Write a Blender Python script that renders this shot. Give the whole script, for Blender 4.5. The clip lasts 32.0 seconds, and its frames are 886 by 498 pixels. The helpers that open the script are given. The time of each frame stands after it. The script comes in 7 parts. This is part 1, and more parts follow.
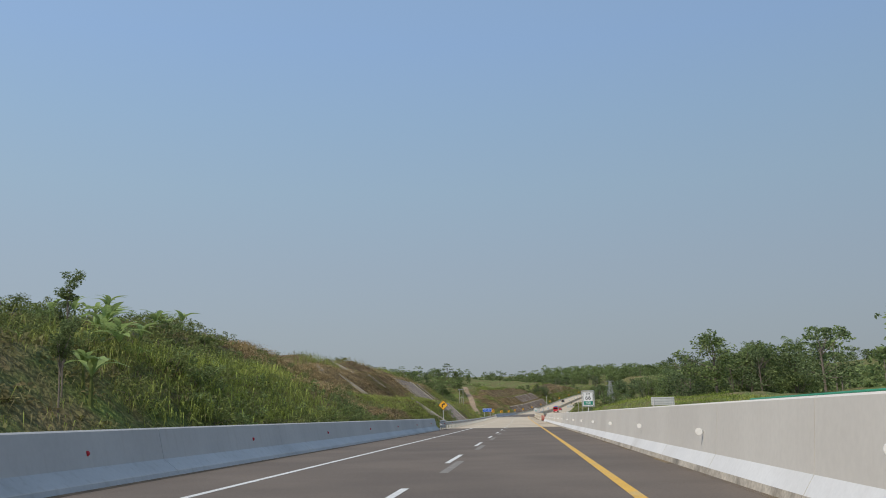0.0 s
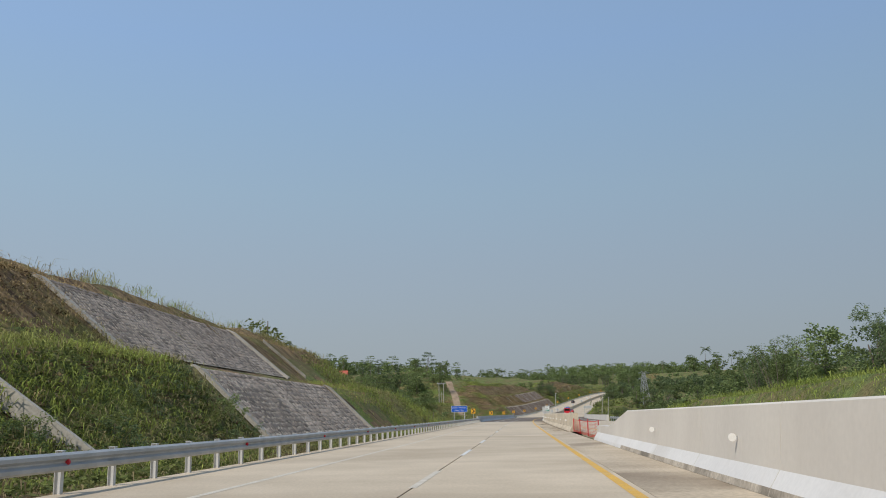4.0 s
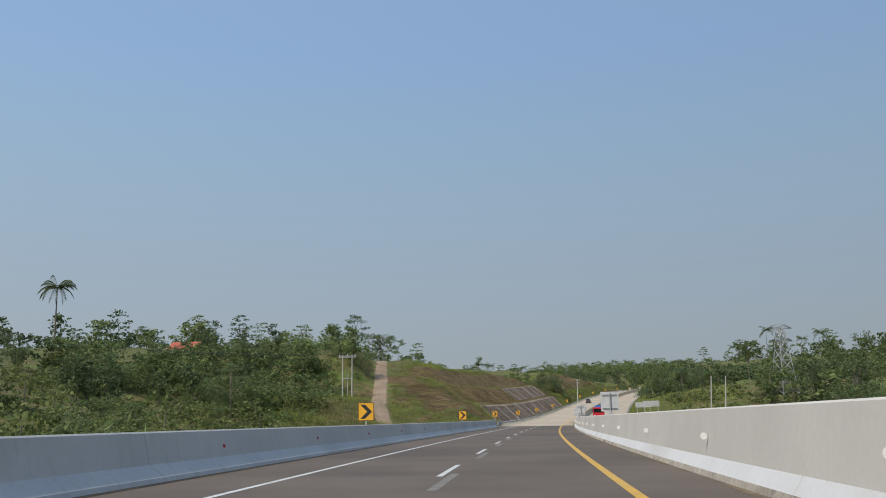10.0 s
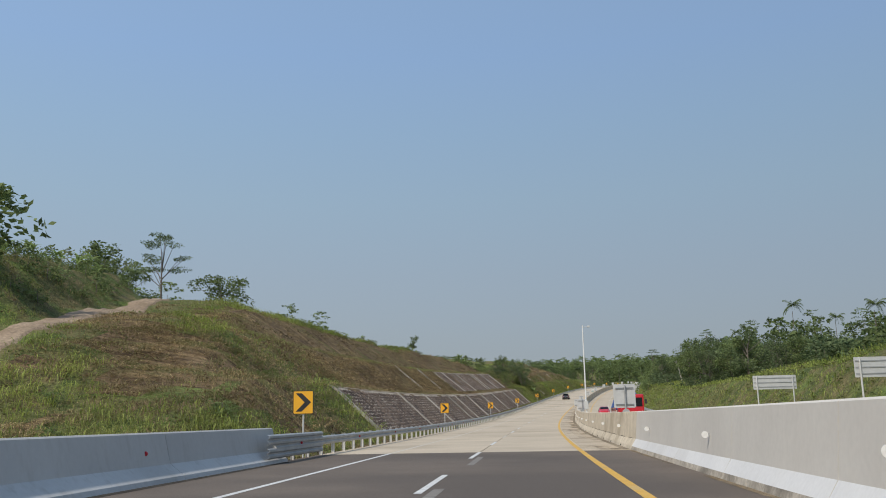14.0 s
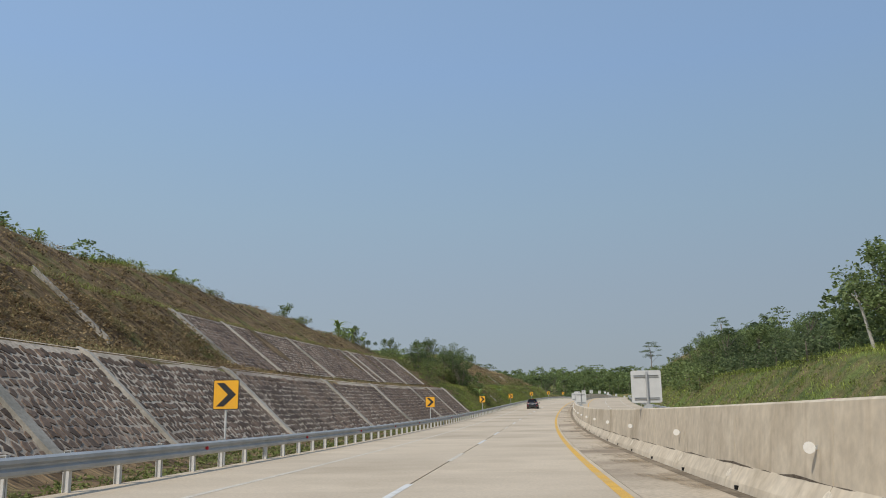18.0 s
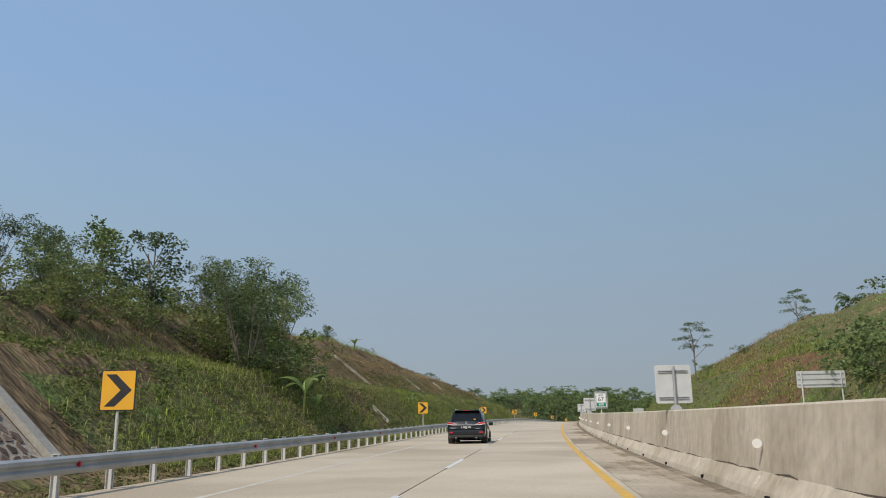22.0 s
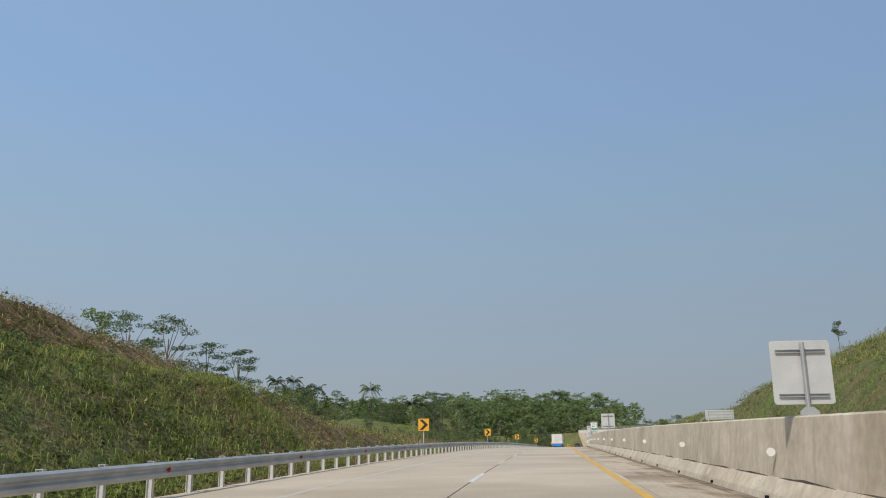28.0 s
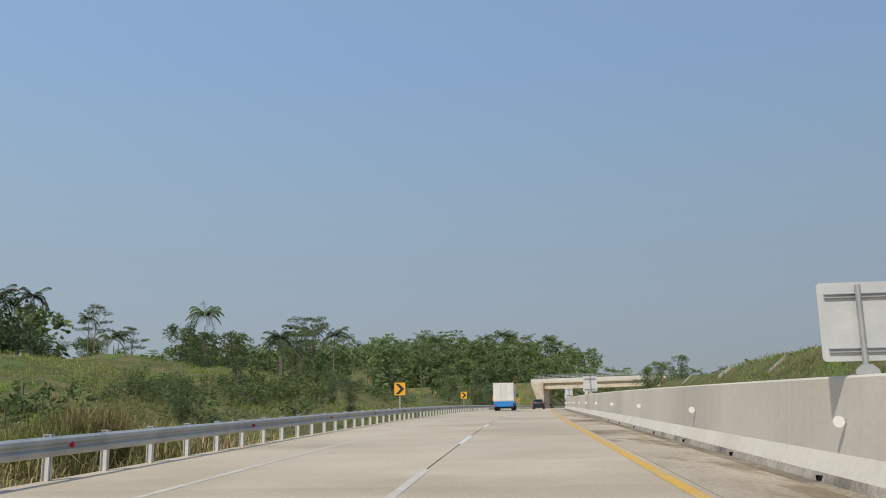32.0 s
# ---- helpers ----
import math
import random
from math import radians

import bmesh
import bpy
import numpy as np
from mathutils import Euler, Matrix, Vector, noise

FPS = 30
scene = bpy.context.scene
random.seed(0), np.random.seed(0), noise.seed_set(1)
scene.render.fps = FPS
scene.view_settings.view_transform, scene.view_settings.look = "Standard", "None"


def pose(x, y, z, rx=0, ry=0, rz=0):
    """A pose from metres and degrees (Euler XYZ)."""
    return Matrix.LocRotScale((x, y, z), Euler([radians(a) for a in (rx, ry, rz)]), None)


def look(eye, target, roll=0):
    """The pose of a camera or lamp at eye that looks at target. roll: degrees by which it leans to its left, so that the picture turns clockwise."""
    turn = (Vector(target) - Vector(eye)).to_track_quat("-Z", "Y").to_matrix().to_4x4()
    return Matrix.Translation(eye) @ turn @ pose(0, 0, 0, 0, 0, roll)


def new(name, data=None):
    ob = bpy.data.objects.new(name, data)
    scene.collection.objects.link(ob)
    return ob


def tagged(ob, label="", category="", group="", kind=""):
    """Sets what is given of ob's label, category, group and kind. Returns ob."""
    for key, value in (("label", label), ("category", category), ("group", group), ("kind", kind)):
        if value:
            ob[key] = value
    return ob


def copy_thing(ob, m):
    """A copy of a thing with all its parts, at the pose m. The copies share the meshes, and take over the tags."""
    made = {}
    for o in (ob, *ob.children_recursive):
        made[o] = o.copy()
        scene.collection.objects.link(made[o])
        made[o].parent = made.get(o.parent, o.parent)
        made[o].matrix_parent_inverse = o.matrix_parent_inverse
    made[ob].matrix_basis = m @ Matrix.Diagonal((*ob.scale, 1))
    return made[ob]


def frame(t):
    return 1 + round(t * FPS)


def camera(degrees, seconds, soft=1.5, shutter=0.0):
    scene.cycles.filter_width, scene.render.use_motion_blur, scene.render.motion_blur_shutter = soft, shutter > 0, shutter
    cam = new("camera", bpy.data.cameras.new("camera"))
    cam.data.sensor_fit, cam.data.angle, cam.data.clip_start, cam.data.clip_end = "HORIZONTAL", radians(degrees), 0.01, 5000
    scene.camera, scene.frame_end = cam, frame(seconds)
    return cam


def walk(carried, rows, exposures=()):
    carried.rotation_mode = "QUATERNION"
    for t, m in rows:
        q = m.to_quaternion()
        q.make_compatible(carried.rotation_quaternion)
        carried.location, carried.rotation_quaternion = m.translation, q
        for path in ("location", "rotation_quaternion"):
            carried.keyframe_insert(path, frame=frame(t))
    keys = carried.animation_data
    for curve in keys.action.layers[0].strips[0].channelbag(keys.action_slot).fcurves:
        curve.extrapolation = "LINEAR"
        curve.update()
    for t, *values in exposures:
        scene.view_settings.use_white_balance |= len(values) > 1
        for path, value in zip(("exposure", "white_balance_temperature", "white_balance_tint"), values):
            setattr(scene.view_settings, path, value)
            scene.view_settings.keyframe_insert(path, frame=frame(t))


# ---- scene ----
# The lens and the drive: seconds, x, y, z, tilt, lean, heading.
cam = camera(53.99, 32.0, soft=1.0, shutter=0.0)
PATH = [
    (0.0, 1.91, 0.00, 1.21, 100.43, 1.09, 5.44),
    (1.0, 1.78, 28.17, 0.97, 100.45, 0.95, 5.46),
    (2.0, 1.68, 56.25, 0.72, 100.48, 0.85, 5.57),
    (3.0, 1.59, 84.26, 0.48, 100.55, 0.48, 5.54),
    (4.0, 1.45, 112.19, 0.25, 100.62, 0.78, 5.54),
    (4.5, 1.33, 126.14, 0.15, 100.67, 0.76, 5.54),
    (6.5, 0.76, 181.68, -0.14, 100.61, 0.35, 5.47),
    (7.0, 0.62, 195.52, -0.19, 100.61, 0.48, 5.51),
    (8.0, 0.34, 223.14, -0.29, 100.59, -0.03, 5.53),
    (9.0, 0.25, 250.67, -0.38, 100.68, 0.05, 5.20),
    (10.0, 0.47, 278.12, -0.47, 100.98, 0.93, 5.09),
    (11.0, 0.80, 305.48, -0.57, 100.95, 0.96, 4.74),
    (12.0, 1.30, 332.77, -0.67, 101.01, 1.21, 4.19),
    (13.0, 2.11, 359.96, -0.75, 101.02, 0.94, 3.49),
    (14.0, 3.20, 387.08, -0.80, 101.14, 1.11, 2.50),
    (14.5, 3.97, 400.59, -0.81, 101.23, 1.14, 2.18),
    (16.5, 7.31, 454.44, -0.62, 101.65, 0.69, 0.74),
    (17.0, 8.51, 467.83, -0.49, 101.78, 0.81, 0.37),
    (18.0, 11.04, 494.52, -0.09, 102.21, 0.71, -0.55),
    (19.0, 14.01, 521.09, 0.50, 102.64, 0.88, -1.21),
    (20.0, 17.15, 547.56, 1.30, 103.04, 0.85, -1.73),
    (21.0, 20.56, 573.92, 2.29, 103.50, 0.99, -2.37),
    (22.0, 24.23, 600.17, 3.44, 103.89, 0.58, -2.94),
    (23.0, 28.27, 626.28, 4.72, 104.17, 0.63, -3.58),
    (24.0, 32.53, 652.29, 6.10, 104.25, 0.79, -4.05),
    (24.5, 34.71, 665.25, 6.81, 104.32, 0.86, -4.40),
    (26.5, 44.48, 716.73, 9.65, 104.28, 0.69, -5.73),
    (27.0, 47.08, 729.51, 10.34, 104.26, 0.78, -6.08),
    (28.0, 52.60, 754.96, 11.64, 104.61, 0.58, -6.58),
    (28.5, 55.38, 767.66, 12.27, 103.30, 0.03, -7.28),
    (29.0, 58.21, 780.33, 12.86, 102.27, 0.13, -7.81),
    (30.0, 64.17, 805.52, 13.97, 101.90, 0.55, -8.53),
    (31.0, 70.49, 830.55, 14.97, 101.77, 0.73, -9.39),
    (32.0, 77.14, 855.42, 15.87, 101.49, 0.98, -10.12),
]
walk(cam, [(t, pose(*v)) for t, *v in PATH])

# Hazy morning daylight: sky and one sun from behind and a little left.
SUN_TO = Vector((-0.40, -0.53, 0.75)).normalized()
world = bpy.data.worlds.new("hazy_sky")
scene.world = world
world.use_nodes = True
wn, wl = world.node_tree.nodes, world.node_tree.links
sky = wn.new("ShaderNodeTexSky")
sky.sky_type, sky.sun_disc = "NISHITA", False
sky.sun_elevation = math.asin(SUN_TO.z)
sky.sun_rotation = math.atan2(SUN_TO.x, SUN_TO.y)
sky.air_density, sky.dust_density, sky.ozone_density = 1.0, 3.0, 3.0
wmix = wn.new("ShaderNodeMixRGB")
wmix.inputs[0].default_value = 0.85
# haze: grey at the horizon, clear blue higher up
wco, wsep, wramp, wscale = wn.new("ShaderNodeTexCoord"), wn.new("ShaderNodeSeparateXYZ"), wn.new("ShaderNodeValToRGB"), wn.new("ShaderNodeVectorMath")
wl.new(wco.outputs["Generated"], wsep.inputs[0])
wl.new(wsep.outputs["Z"], wramp.inputs[0])
stops = ((0.0, (2.27, 2.54, 2.78)), (0.09, (2.22, 2.58, 2.93)), (0.16, (2.18, 2.68, 3.2)), (0.245, (2.10, 2.88, 3.62)), (0.32, (1.97, 2.90, 4.0)), (0.40, (1.86, 2.85, 4.40)), (1.0, (1.75, 2.60, 3.90)))
for i, (pos, c) in enumerate(stops):
    el = wramp.color_ramp.elements[0] if i == 0 else wramp.color_ramp.elements[-1] if i == len(stops) - 1 else wramp.color_ramp.elements.new(pos)
    el.color = (c[0] / 5, c[1] / 5, c[2] / 5, 1)
wscale.operation = "SCALE"
wscale.inputs["Scale"].default_value = 5.0
wl.new(wramp.outputs[0], wscale.inputs[0])
wl.new(wscale.outputs[0], wmix.inputs[2])
wl.new(sky.outputs[0], wmix.inputs[1])
# the haze is brighter towards the sun's side
waz, wgl = wn.new("ShaderNodeMapRange"), wn.new("ShaderNodeVectorMath")
waz.inputs[1].default_value, waz.inputs[2].default_value, waz.inputs[3].default_value, waz.inputs[4].default_value = -0.55, 0.65, 1.13, 0.91
wl.new(wsep.outputs["X"], waz.inputs[0])
wgl.operation = "SCALE"
wl.new(wmix.outputs[0], wgl.inputs[0])
wl.new(waz.outputs[0], wgl.inputs["Scale"])
wl.new(wgl.outputs[0], wn["Background"].inputs[0])
wn["Background"].inputs[1].default_value = 0.14
sun = new("sun", bpy.data.lights.new("sun", "SUN"))
sun.data.energy, sun.data.angle, sun.data.color = 3.0, radians(1.5), (1.0, 0.93, 0.82)
sun.matrix_world = look(SUN_TO * 50, (0, 0, 0))
scene.view_settings.exposure = 0.0


# ---- materials ----
def mat(name, a, b, scale=4.0, rough=0.8, bump=0.2, fine=30.0, metal=0.0, c=None, vary=0.0, trans=0.0, stretch=(1, 1, 1), contrast=0.35, streak=0.0):
    """Colour a worn into b by a coarse and a fine noise; c adds a third tone in patches; vary shifts the value by object."""
    m = bpy.data.materials.new(name)
    m.use_nodes = True
    n, l = m.node_tree.nodes, m.node_tree.links
    p = n["Principled BSDF"]
    co = n.new("ShaderNodeTexCoord")
    mp = n.new("ShaderNodeMapping")
    mp.inputs["Scale"].default_value = stretch
    l.new(co.outputs["Object"], mp.inputs[0])

    def noise_at(sc, detail):
        t = n.new("ShaderNodeTexNoise")
        t.inputs["Scale"].default_value, t.inputs["Detail"].default_value = sc, detail
        l.new(mp.outputs[0], t.inputs["Vector"])
        return t.outputs["Fac"]

    def ramp(sock, lo, hi):
        r = n.new("ShaderNodeMapRange")
        r.inputs[1].default_value, r.inputs[2].default_value = lo, hi
        l.new(sock, r.inputs[0])
        return r.outputs[0]

    def mix(f, x, y, mode="MIX"):
        k = n.new("ShaderNodeMixRGB")
        k.blend_type = mode
        for i, v in enumerate((f, x, y)):
            if isinstance(v, bpy.types.NodeSocket):
                l.new(v, k.inputs[i])
            else:
                k.inputs[i].default_value = v if i == 0 else (*v, 1)
        return k.outputs[0]

    big, small = noise_at(scale, 3), noise_at(fine, 4)
    col = mix(ramp(big, 0.35, 0.65), a, b)
    if c:
        col = mix(ramp(noise_at(scale * 0.37, 4), 0.52, 0.66), col, c)
    col = mix(contrast, col, mix(ramp(small, 0.3, 0.7), (0.45, 0.45, 0.45), (1.35, 1.35, 1.35)), "MULTIPLY")
    if streak:
        ms_ = n.new("ShaderNodeMapping")
        ms_.inputs["Scale"].default_value = (5.0, 5.0, 0.35)
        l.new(co.outputs["Object"], ms_.inputs[0])
        ts = n.new("ShaderNodeTexNoise")
        ts.inputs["Scale"].default_value, ts.inputs["Detail"].default_value = 1.0, 6
        l.new(ms_.outputs[0], ts.inputs["Vector"])
        col = mix(ramp(ts.outputs["Fac"], 0.54, 0.72), col, mix(streak, col, (0.50, 0.44, 0.36), "MULTIPLY"))
    if vary:
        oi = n.new("ShaderNodeObjectInfo")
        hs = n.new("ShaderNodeHueSaturation")
        mr = n.new("ShaderNodeMapRange")
        mr.inputs[3].default_value, mr.inputs[4].default_value = 1 - vary, 1 + vary
        l.new(oi.outputs["Random"], mr.inputs[0])
        l.new(mr.outputs[0], hs.inputs["Value"])
        l.new(col, hs.inputs["Color"])
        col = hs.outputs[0]
    l.new(col, p.inputs["Base Color"])
    p.inputs["Roughness"].default_value, p.inputs["Metallic"].default_value = rough, metal
    if trans or rough > 0.92:
        p.inputs["Specular IOR Level"].default_value = 0.15
    if bump:
        bp = n.new("ShaderNodeBump")
        bp.inputs["Strength"].default_value = bump
        bp.inputs["Distance"].default_value = 0.03 if contrast < 0.7 else 0.25
        l.new(small, bp.inputs["Height"])
        l.new(bp.outputs[0], p.inputs["Normal"])
    if trans:
        tr = n.new("ShaderNodeBsdfTranslucent")
        l.new(col, tr.inputs[0])
        ms = n.new("ShaderNodeMixShader")
        ms.inputs[0].default_value = trans
        l.new(p.outputs[0], ms.inputs[1])
        l.new(tr.outputs[0], ms.inputs[2])
        l.new(ms.outputs[0], n["Material Output"].inputs[0])
    return m


def island(m, lo, hi):
    """Each island of the mesh gets a value of its own between lo and hi."""
    n, l = m.node_tree.nodes, m.node_tree.links
    p = n["Principled BSDF"]
    src = p.inputs["Base Color"].links[0].from_socket
    g, mr, hs = n.new("ShaderNodeNewGeometry"), n.new("ShaderNodeMapRange"), n.new("ShaderNodeHueSaturation")
    mr.inputs[3].default_value, mr.inputs[4].default_value = lo, hi
    l.new(g.outputs["Random Per Island"], mr.inputs[0])
    l.new(mr.outputs[0], hs.inputs["Value"])
    l.new(src, hs.inputs["Color"])
    l.new(hs.outputs[0], p.inputs["Base Color"])
    for k in n:
        if k.type == "BSDF_TRANSLUCENT":
            l.new(hs.outputs[0], k.inputs[0])
    return m


M_ASPHALT = mat("asphalt", (0.125, 0.096, 0.072), (0.16, 0.124, 0.093), 0.3, 0.85, 0.35, 30, c=(0.108, 0.084, 0.064))
M_CONCRETE_ROAD = mat("concrete_pavement", (0.50, 0.41, 0.295), (0.57, 0.47, 0.345), 0.4, 0.8, 0.15, 18, c=(0.44, 0.355, 0.25), vary=0.05, contrast=0.22)
M_CONCRETE = mat("raw_concrete", (0.56, 0.475, 0.355), (0.66, 0.57, 0.435), 1.1, 0.85, 0.3, 5, c=(0.47, 0.39, 0.28), vary=0.06, contrast=0.25, streak=0.3)
M_BARRIER_WHITE = mat("painted_concrete", (0.62, 0.572, 0.505), (0.67, 0.622, 0.55), 0.35, 0.75, 0.05, 9, c=(0.60, 0.55, 0.485), vary=0.02, contrast=0.06, streak=0.04)
M_BARRIER_CREAM = mat("cream_painted_concrete", (0.66, 0.59, 0.48), (0.71, 0.635, 0.52), 0.35, 0.78, 0.06, 9, c=(0.58, 0.515, 0.42), vary=0.02, contrast=0.08, streak=0.08)
M_CREAM_FOOT = mat("cream_painted_foot", (0.68, 0.615, 0.51), (0.73, 0.665, 0.56), 0.5, 0.78, 0.08, 9, c=(0.61, 0.54, 0.44), contrast=0.12, streak=0.12)
M_BARE_FOOT = mat("bare_dirty_concrete", (0.40, 0.345, 0.275), (0.54, 0.475, 0.385), 1.6, 0.9, 0.4, 12, c=(0.22, 0.19, 0.15), contrast=0.5)
M_BARRIER_FOOT = mat("white_painted_foot", (0.66, 0.645, 0.625), (0.71, 0.695, 0.67), 0.5, 0.7, 0.06, 12, c=(0.60, 0.58, 0.55), contrast=0.08, streak=0.06)
# left parapet's wall and foot: painted concrete darkened, its shade put into the colour
M_PARAPET_SHADED = mat("shaded_painted_concrete", (0.47, 0.46, 0.44), (0.52, 0.51, 0.485), 0.35, 0.75, 0.05, 9, c=(0.43, 0.42, 0.40), vary=0.03, contrast=0.06, streak=0.15)
M_SHADED_FOOT = mat("shaded_painted_foot", (0.50, 0.495, 0.48), (0.54, 0.535, 0.52), 0.5, 0.75, 0.05, 9, c=(0.44, 0.435, 0.42), vary=0.03, contrast=0.08, streak=0.25)
M_WHITE_LINE = mat("white_road_paint", (0.72, 0.71, 0.68), (0.60, 0.58, 0.54), 3, 0.7, 0.1, 40)
M_FADED_LINE = mat("worn_road_paint", (0.52, 0.46, 0.37), (0.62, 0.57, 0.48), 3, 0.8, 0.1, 40)
M_OLD_DASH = mat("ground_off_paint", (0.26, 0.235, 0.20), (0.19, 0.165, 0.14), 3, 0.8, 0.1, 40)
M_YELLOW = mat("yellow_road_paint", (0.72, 0.42, 0.06), (0.62, 0.36, 0.07), 2.5, 0.75, 0.1, 40, c=(0.60, 0.40, 0.14))
M_GALV = mat("galvanised_steel", (0.36, 0.37, 0.37), (0.46, 0.465, 0.46), 1.5, 0.58, 0.05, 30, metal=0.4, contrast=0.1)
M_POST = mat("zinc_post", (0.55, 0.55, 0.53), (0.66, 0.65, 0.62), 3, 0.6, 0.05, 40, metal=0.2, contrast=0.1)
M_RED = mat("red_reflector", (0.50, 0.02, 0.03), (0.58, 0.03, 0.04), 30, 0.35, 0.0, 60, contrast=0.1)
M_DISC = mat("white_reflector", (0.80, 0.79, 0.75), (0.74, 0.72, 0.68), 30, 0.4, 0.0, 60, contrast=0.1)
M_EARTH = mat("grassy_earth", (0.11, 0.14, 0.045), (0.22, 0.18, 0.085), 0.6, 0.95, 1.0, 5, c=(0.165, 0.215, 0.06), contrast=0.85)
M_CUT = mat("dry_cut_slope", (0.10, 0.066, 0.04), (0.30, 0.21, 0.115), 1.1, 0.95, 1.0, 5, c=(0.17, 0.165, 0.06), contrast=0.85, stretch=(0.4, 1.3, 0.4))
M_RED_EARTH = mat("red_earth", (0.19, 0.10, 0.055), (0.26, 0.16, 0.08), 0.5, 0.95, 1.0, 5, c=(0.17, 0.145, 0.06), contrast=0.8)
M_TRACK = mat("dirt_track", (0.30, 0.22, 0.15), (0.37, 0.28, 0.195), 0.5, 0.95, 0.5, 5, c=(0.27, 0.20, 0.13), contrast=0.6)
M_SIGN_YELLOW = mat("yellow_sheeting", (0.86, 0.43, 0.02), (0.80, 0.40, 0.03), 2, 0.5, 0.0, 40, contrast=0.1)
M_SIGN_BLACK = mat("black_sheeting", (0.02, 0.02, 0.02), (0.03, 0.03, 0.03), 4, 0.5, 0.0, 40, contrast=0.1)
M_SIGN_WHITE = mat("white_sheeting", (0.80, 0.80, 0.78), (0.72, 0.72, 0.70), 2, 0.5, 0.0, 30, contrast=0.1)
M_SIGN_BACK = mat("bare_aluminium_back", (0.62, 0.62, 0.60), (0.55, 0.55, 0.53), 2, 0.55, 0.02, 30, metal=0.25, contrast=0.1)
M_SIGN_BLUE = mat("blue_sheeting", (0.01, 0.10, 0.55), (0.012, 0.11, 0.50), 2, 0.45, 0.0, 40, contrast=0.1)
M_SIGN_GREEN = mat("green_sheeting", (0.01, 0.24, 0.16), (0.012, 0.22, 0.15), 2, 0.45, 0.0, 40, contrast=0.1)
M_FOOT_SHADE = mat("foot_shade", (0.045, 0.038, 0.03), (0.07, 0.06, 0.048), 1.5, 0.95, 0.3, 12)


# ---- the road's line: bend and grade along its length ----
KS = np.arange(-60, 1321, 60.0)
KAPPA = [-0.47, -0.29, -0.25, -0.49, -0.04, 0.95, 2.32, 2.24, 2.17, 3.14, 2.91, 2.45, 2.65, 2.7, 2.39, 2.11, 1.77, 2.1, 4.2, 4.8, 5.0, 6.0, 6.0, 6.0]
BEND_UP = [-0.86, -0.56, 0.08, 0.6, 0.32, -0.02, -0.05, 0.29, 1.29, 2.64, 2.98, 2.01, 0.71, -0.9, -1.55, -1.46, -1.26, -0.8, -0.41, -0.14, 0.03, 0.14, 0.21, 0.27]
GRID = np.arange(-4000, 6001, 2.0)
I0 = int(np.searchsorted(GRID, 0))
_inside = (GRID >= -60) & (GRID <= 1320)
_turn = np.where(_inside, np.interp(GRID, KS, KAPPA), 0)
_rise = np.where(_inside, np.interp(GRID, KS, BEND_UP), 0)
HEAD = np.cumsum(_turn) * 2 / 100
HEAD = np.radians(HEAD - HEAD[I0])
GRADE = np.cumsum(_rise) * 2 / 100
GRADE = np.where(_inside, GRADE - GRADE[I0] - 0.764, 0)
RX, RY, RZ = (np.cumsum(v) * 2 for v in (np.sin(HEAD), np.cos(HEAD), GRADE / 100))
RX, RY, RZ = RX - RX[I0], RY - RY[I0], RZ - RZ[I0]


def place(s, u, h):
    """World points at s along the road, u to the right of its middle line, h over the pavement."""
    s, u, h = np.broadcast_arrays(np.asarray(s, float), np.asarray(u, float), np.asarray(h, float))
    a = np.interp(s, GRID, HEAD)
    return np.stack([np.interp(s, GRID, RX) + u * np.cos(a), np.interp(s, GRID, RY) - u * np.sin(a), np.interp(s, GRID, RZ) + h], -1)


def at(s, u, h=0.0, turn=0.0, lean=0.0):
    """A pose on the road: x to the right, y ahead."""
    p = place(s, u, h)
    return pose(*p, 0, lean, -math.degrees(float(np.interp(s, GRID, HEAD))) + turn)


def knots(x, pairs):
    a = np.array(pairs, float)
    return np.interp(x, a[:, 0], a[:, 1])


CUT_L = ((6.9, -0.15), (8.9, -0.1), (9.6, 0.2), (13.3, 3.6), (16.0, 4.2), (20.6, 7.9), (22.6, 8.4), (28.5, 12.6), (30.5, 13.0), (60, 34), (3000, 900))
SET_BACK = ((60, 0), (90, 3.2), (125, 3.2), (145, 0), (3000, 0))
CUT_R = ((17.6, -0.25), (18.5, 0.1), (24.2, 6.1), (25.7, 6.3), (32, 11.0), (34, 11.2), (45, 19), (70, 36), (3000, 900))
NAT_L = ((-100, 5.5), (20, 5.0), (45, 6.4), (70, 7.3), (86, 6.2), (93, 6.8), (104, 7.9), (120, 9.0), (135, 9.5), (150, 9.4), (166, 9.8), (193, 9.8), (204, 9.0), (212, 6.2), (225, 2), (250, -1), (300, -4), (390, -4), (412, 0), (430, 3.9), (450, 8.4),
         (478, 12.6), (507, 13.0), (541, 12.0), (571, 12.0), (591, 11.2), (614, 10.9), (621, 9.6), (628, 6.5), (645, 7.5), (677, 10.0), (686, 10.4), (701, 10.5), (724, 11.2), (743, 10.0), (760, 8.9), (773, 7.5), (790, 6.9), (797, 6.0), (803, 4.5), (810, 2.7), (820, 2.2), (838, 1.5), (855, 0.4), (880, 0.3), (930, 1.2), (960, 1.9), (1000, 1.9), (1060, 1.2), (1150, 2), (1200, 9), (1260, 17), (1400, 20))
RISE_L = ((-100, .1), (20, .12), (45, .08), (80, .05), (110, .02), (195, .02), (212, .05), (225, .1), (250, .2), (300, .26), (390, .24), (430, .13), (475, .08), (600, .08), (760, .08), (790, .04), (805, .06), (830, .08), (860, .11), (930, .2), (960, .21), (1000, .2), (1060, .15), (1400, .12))
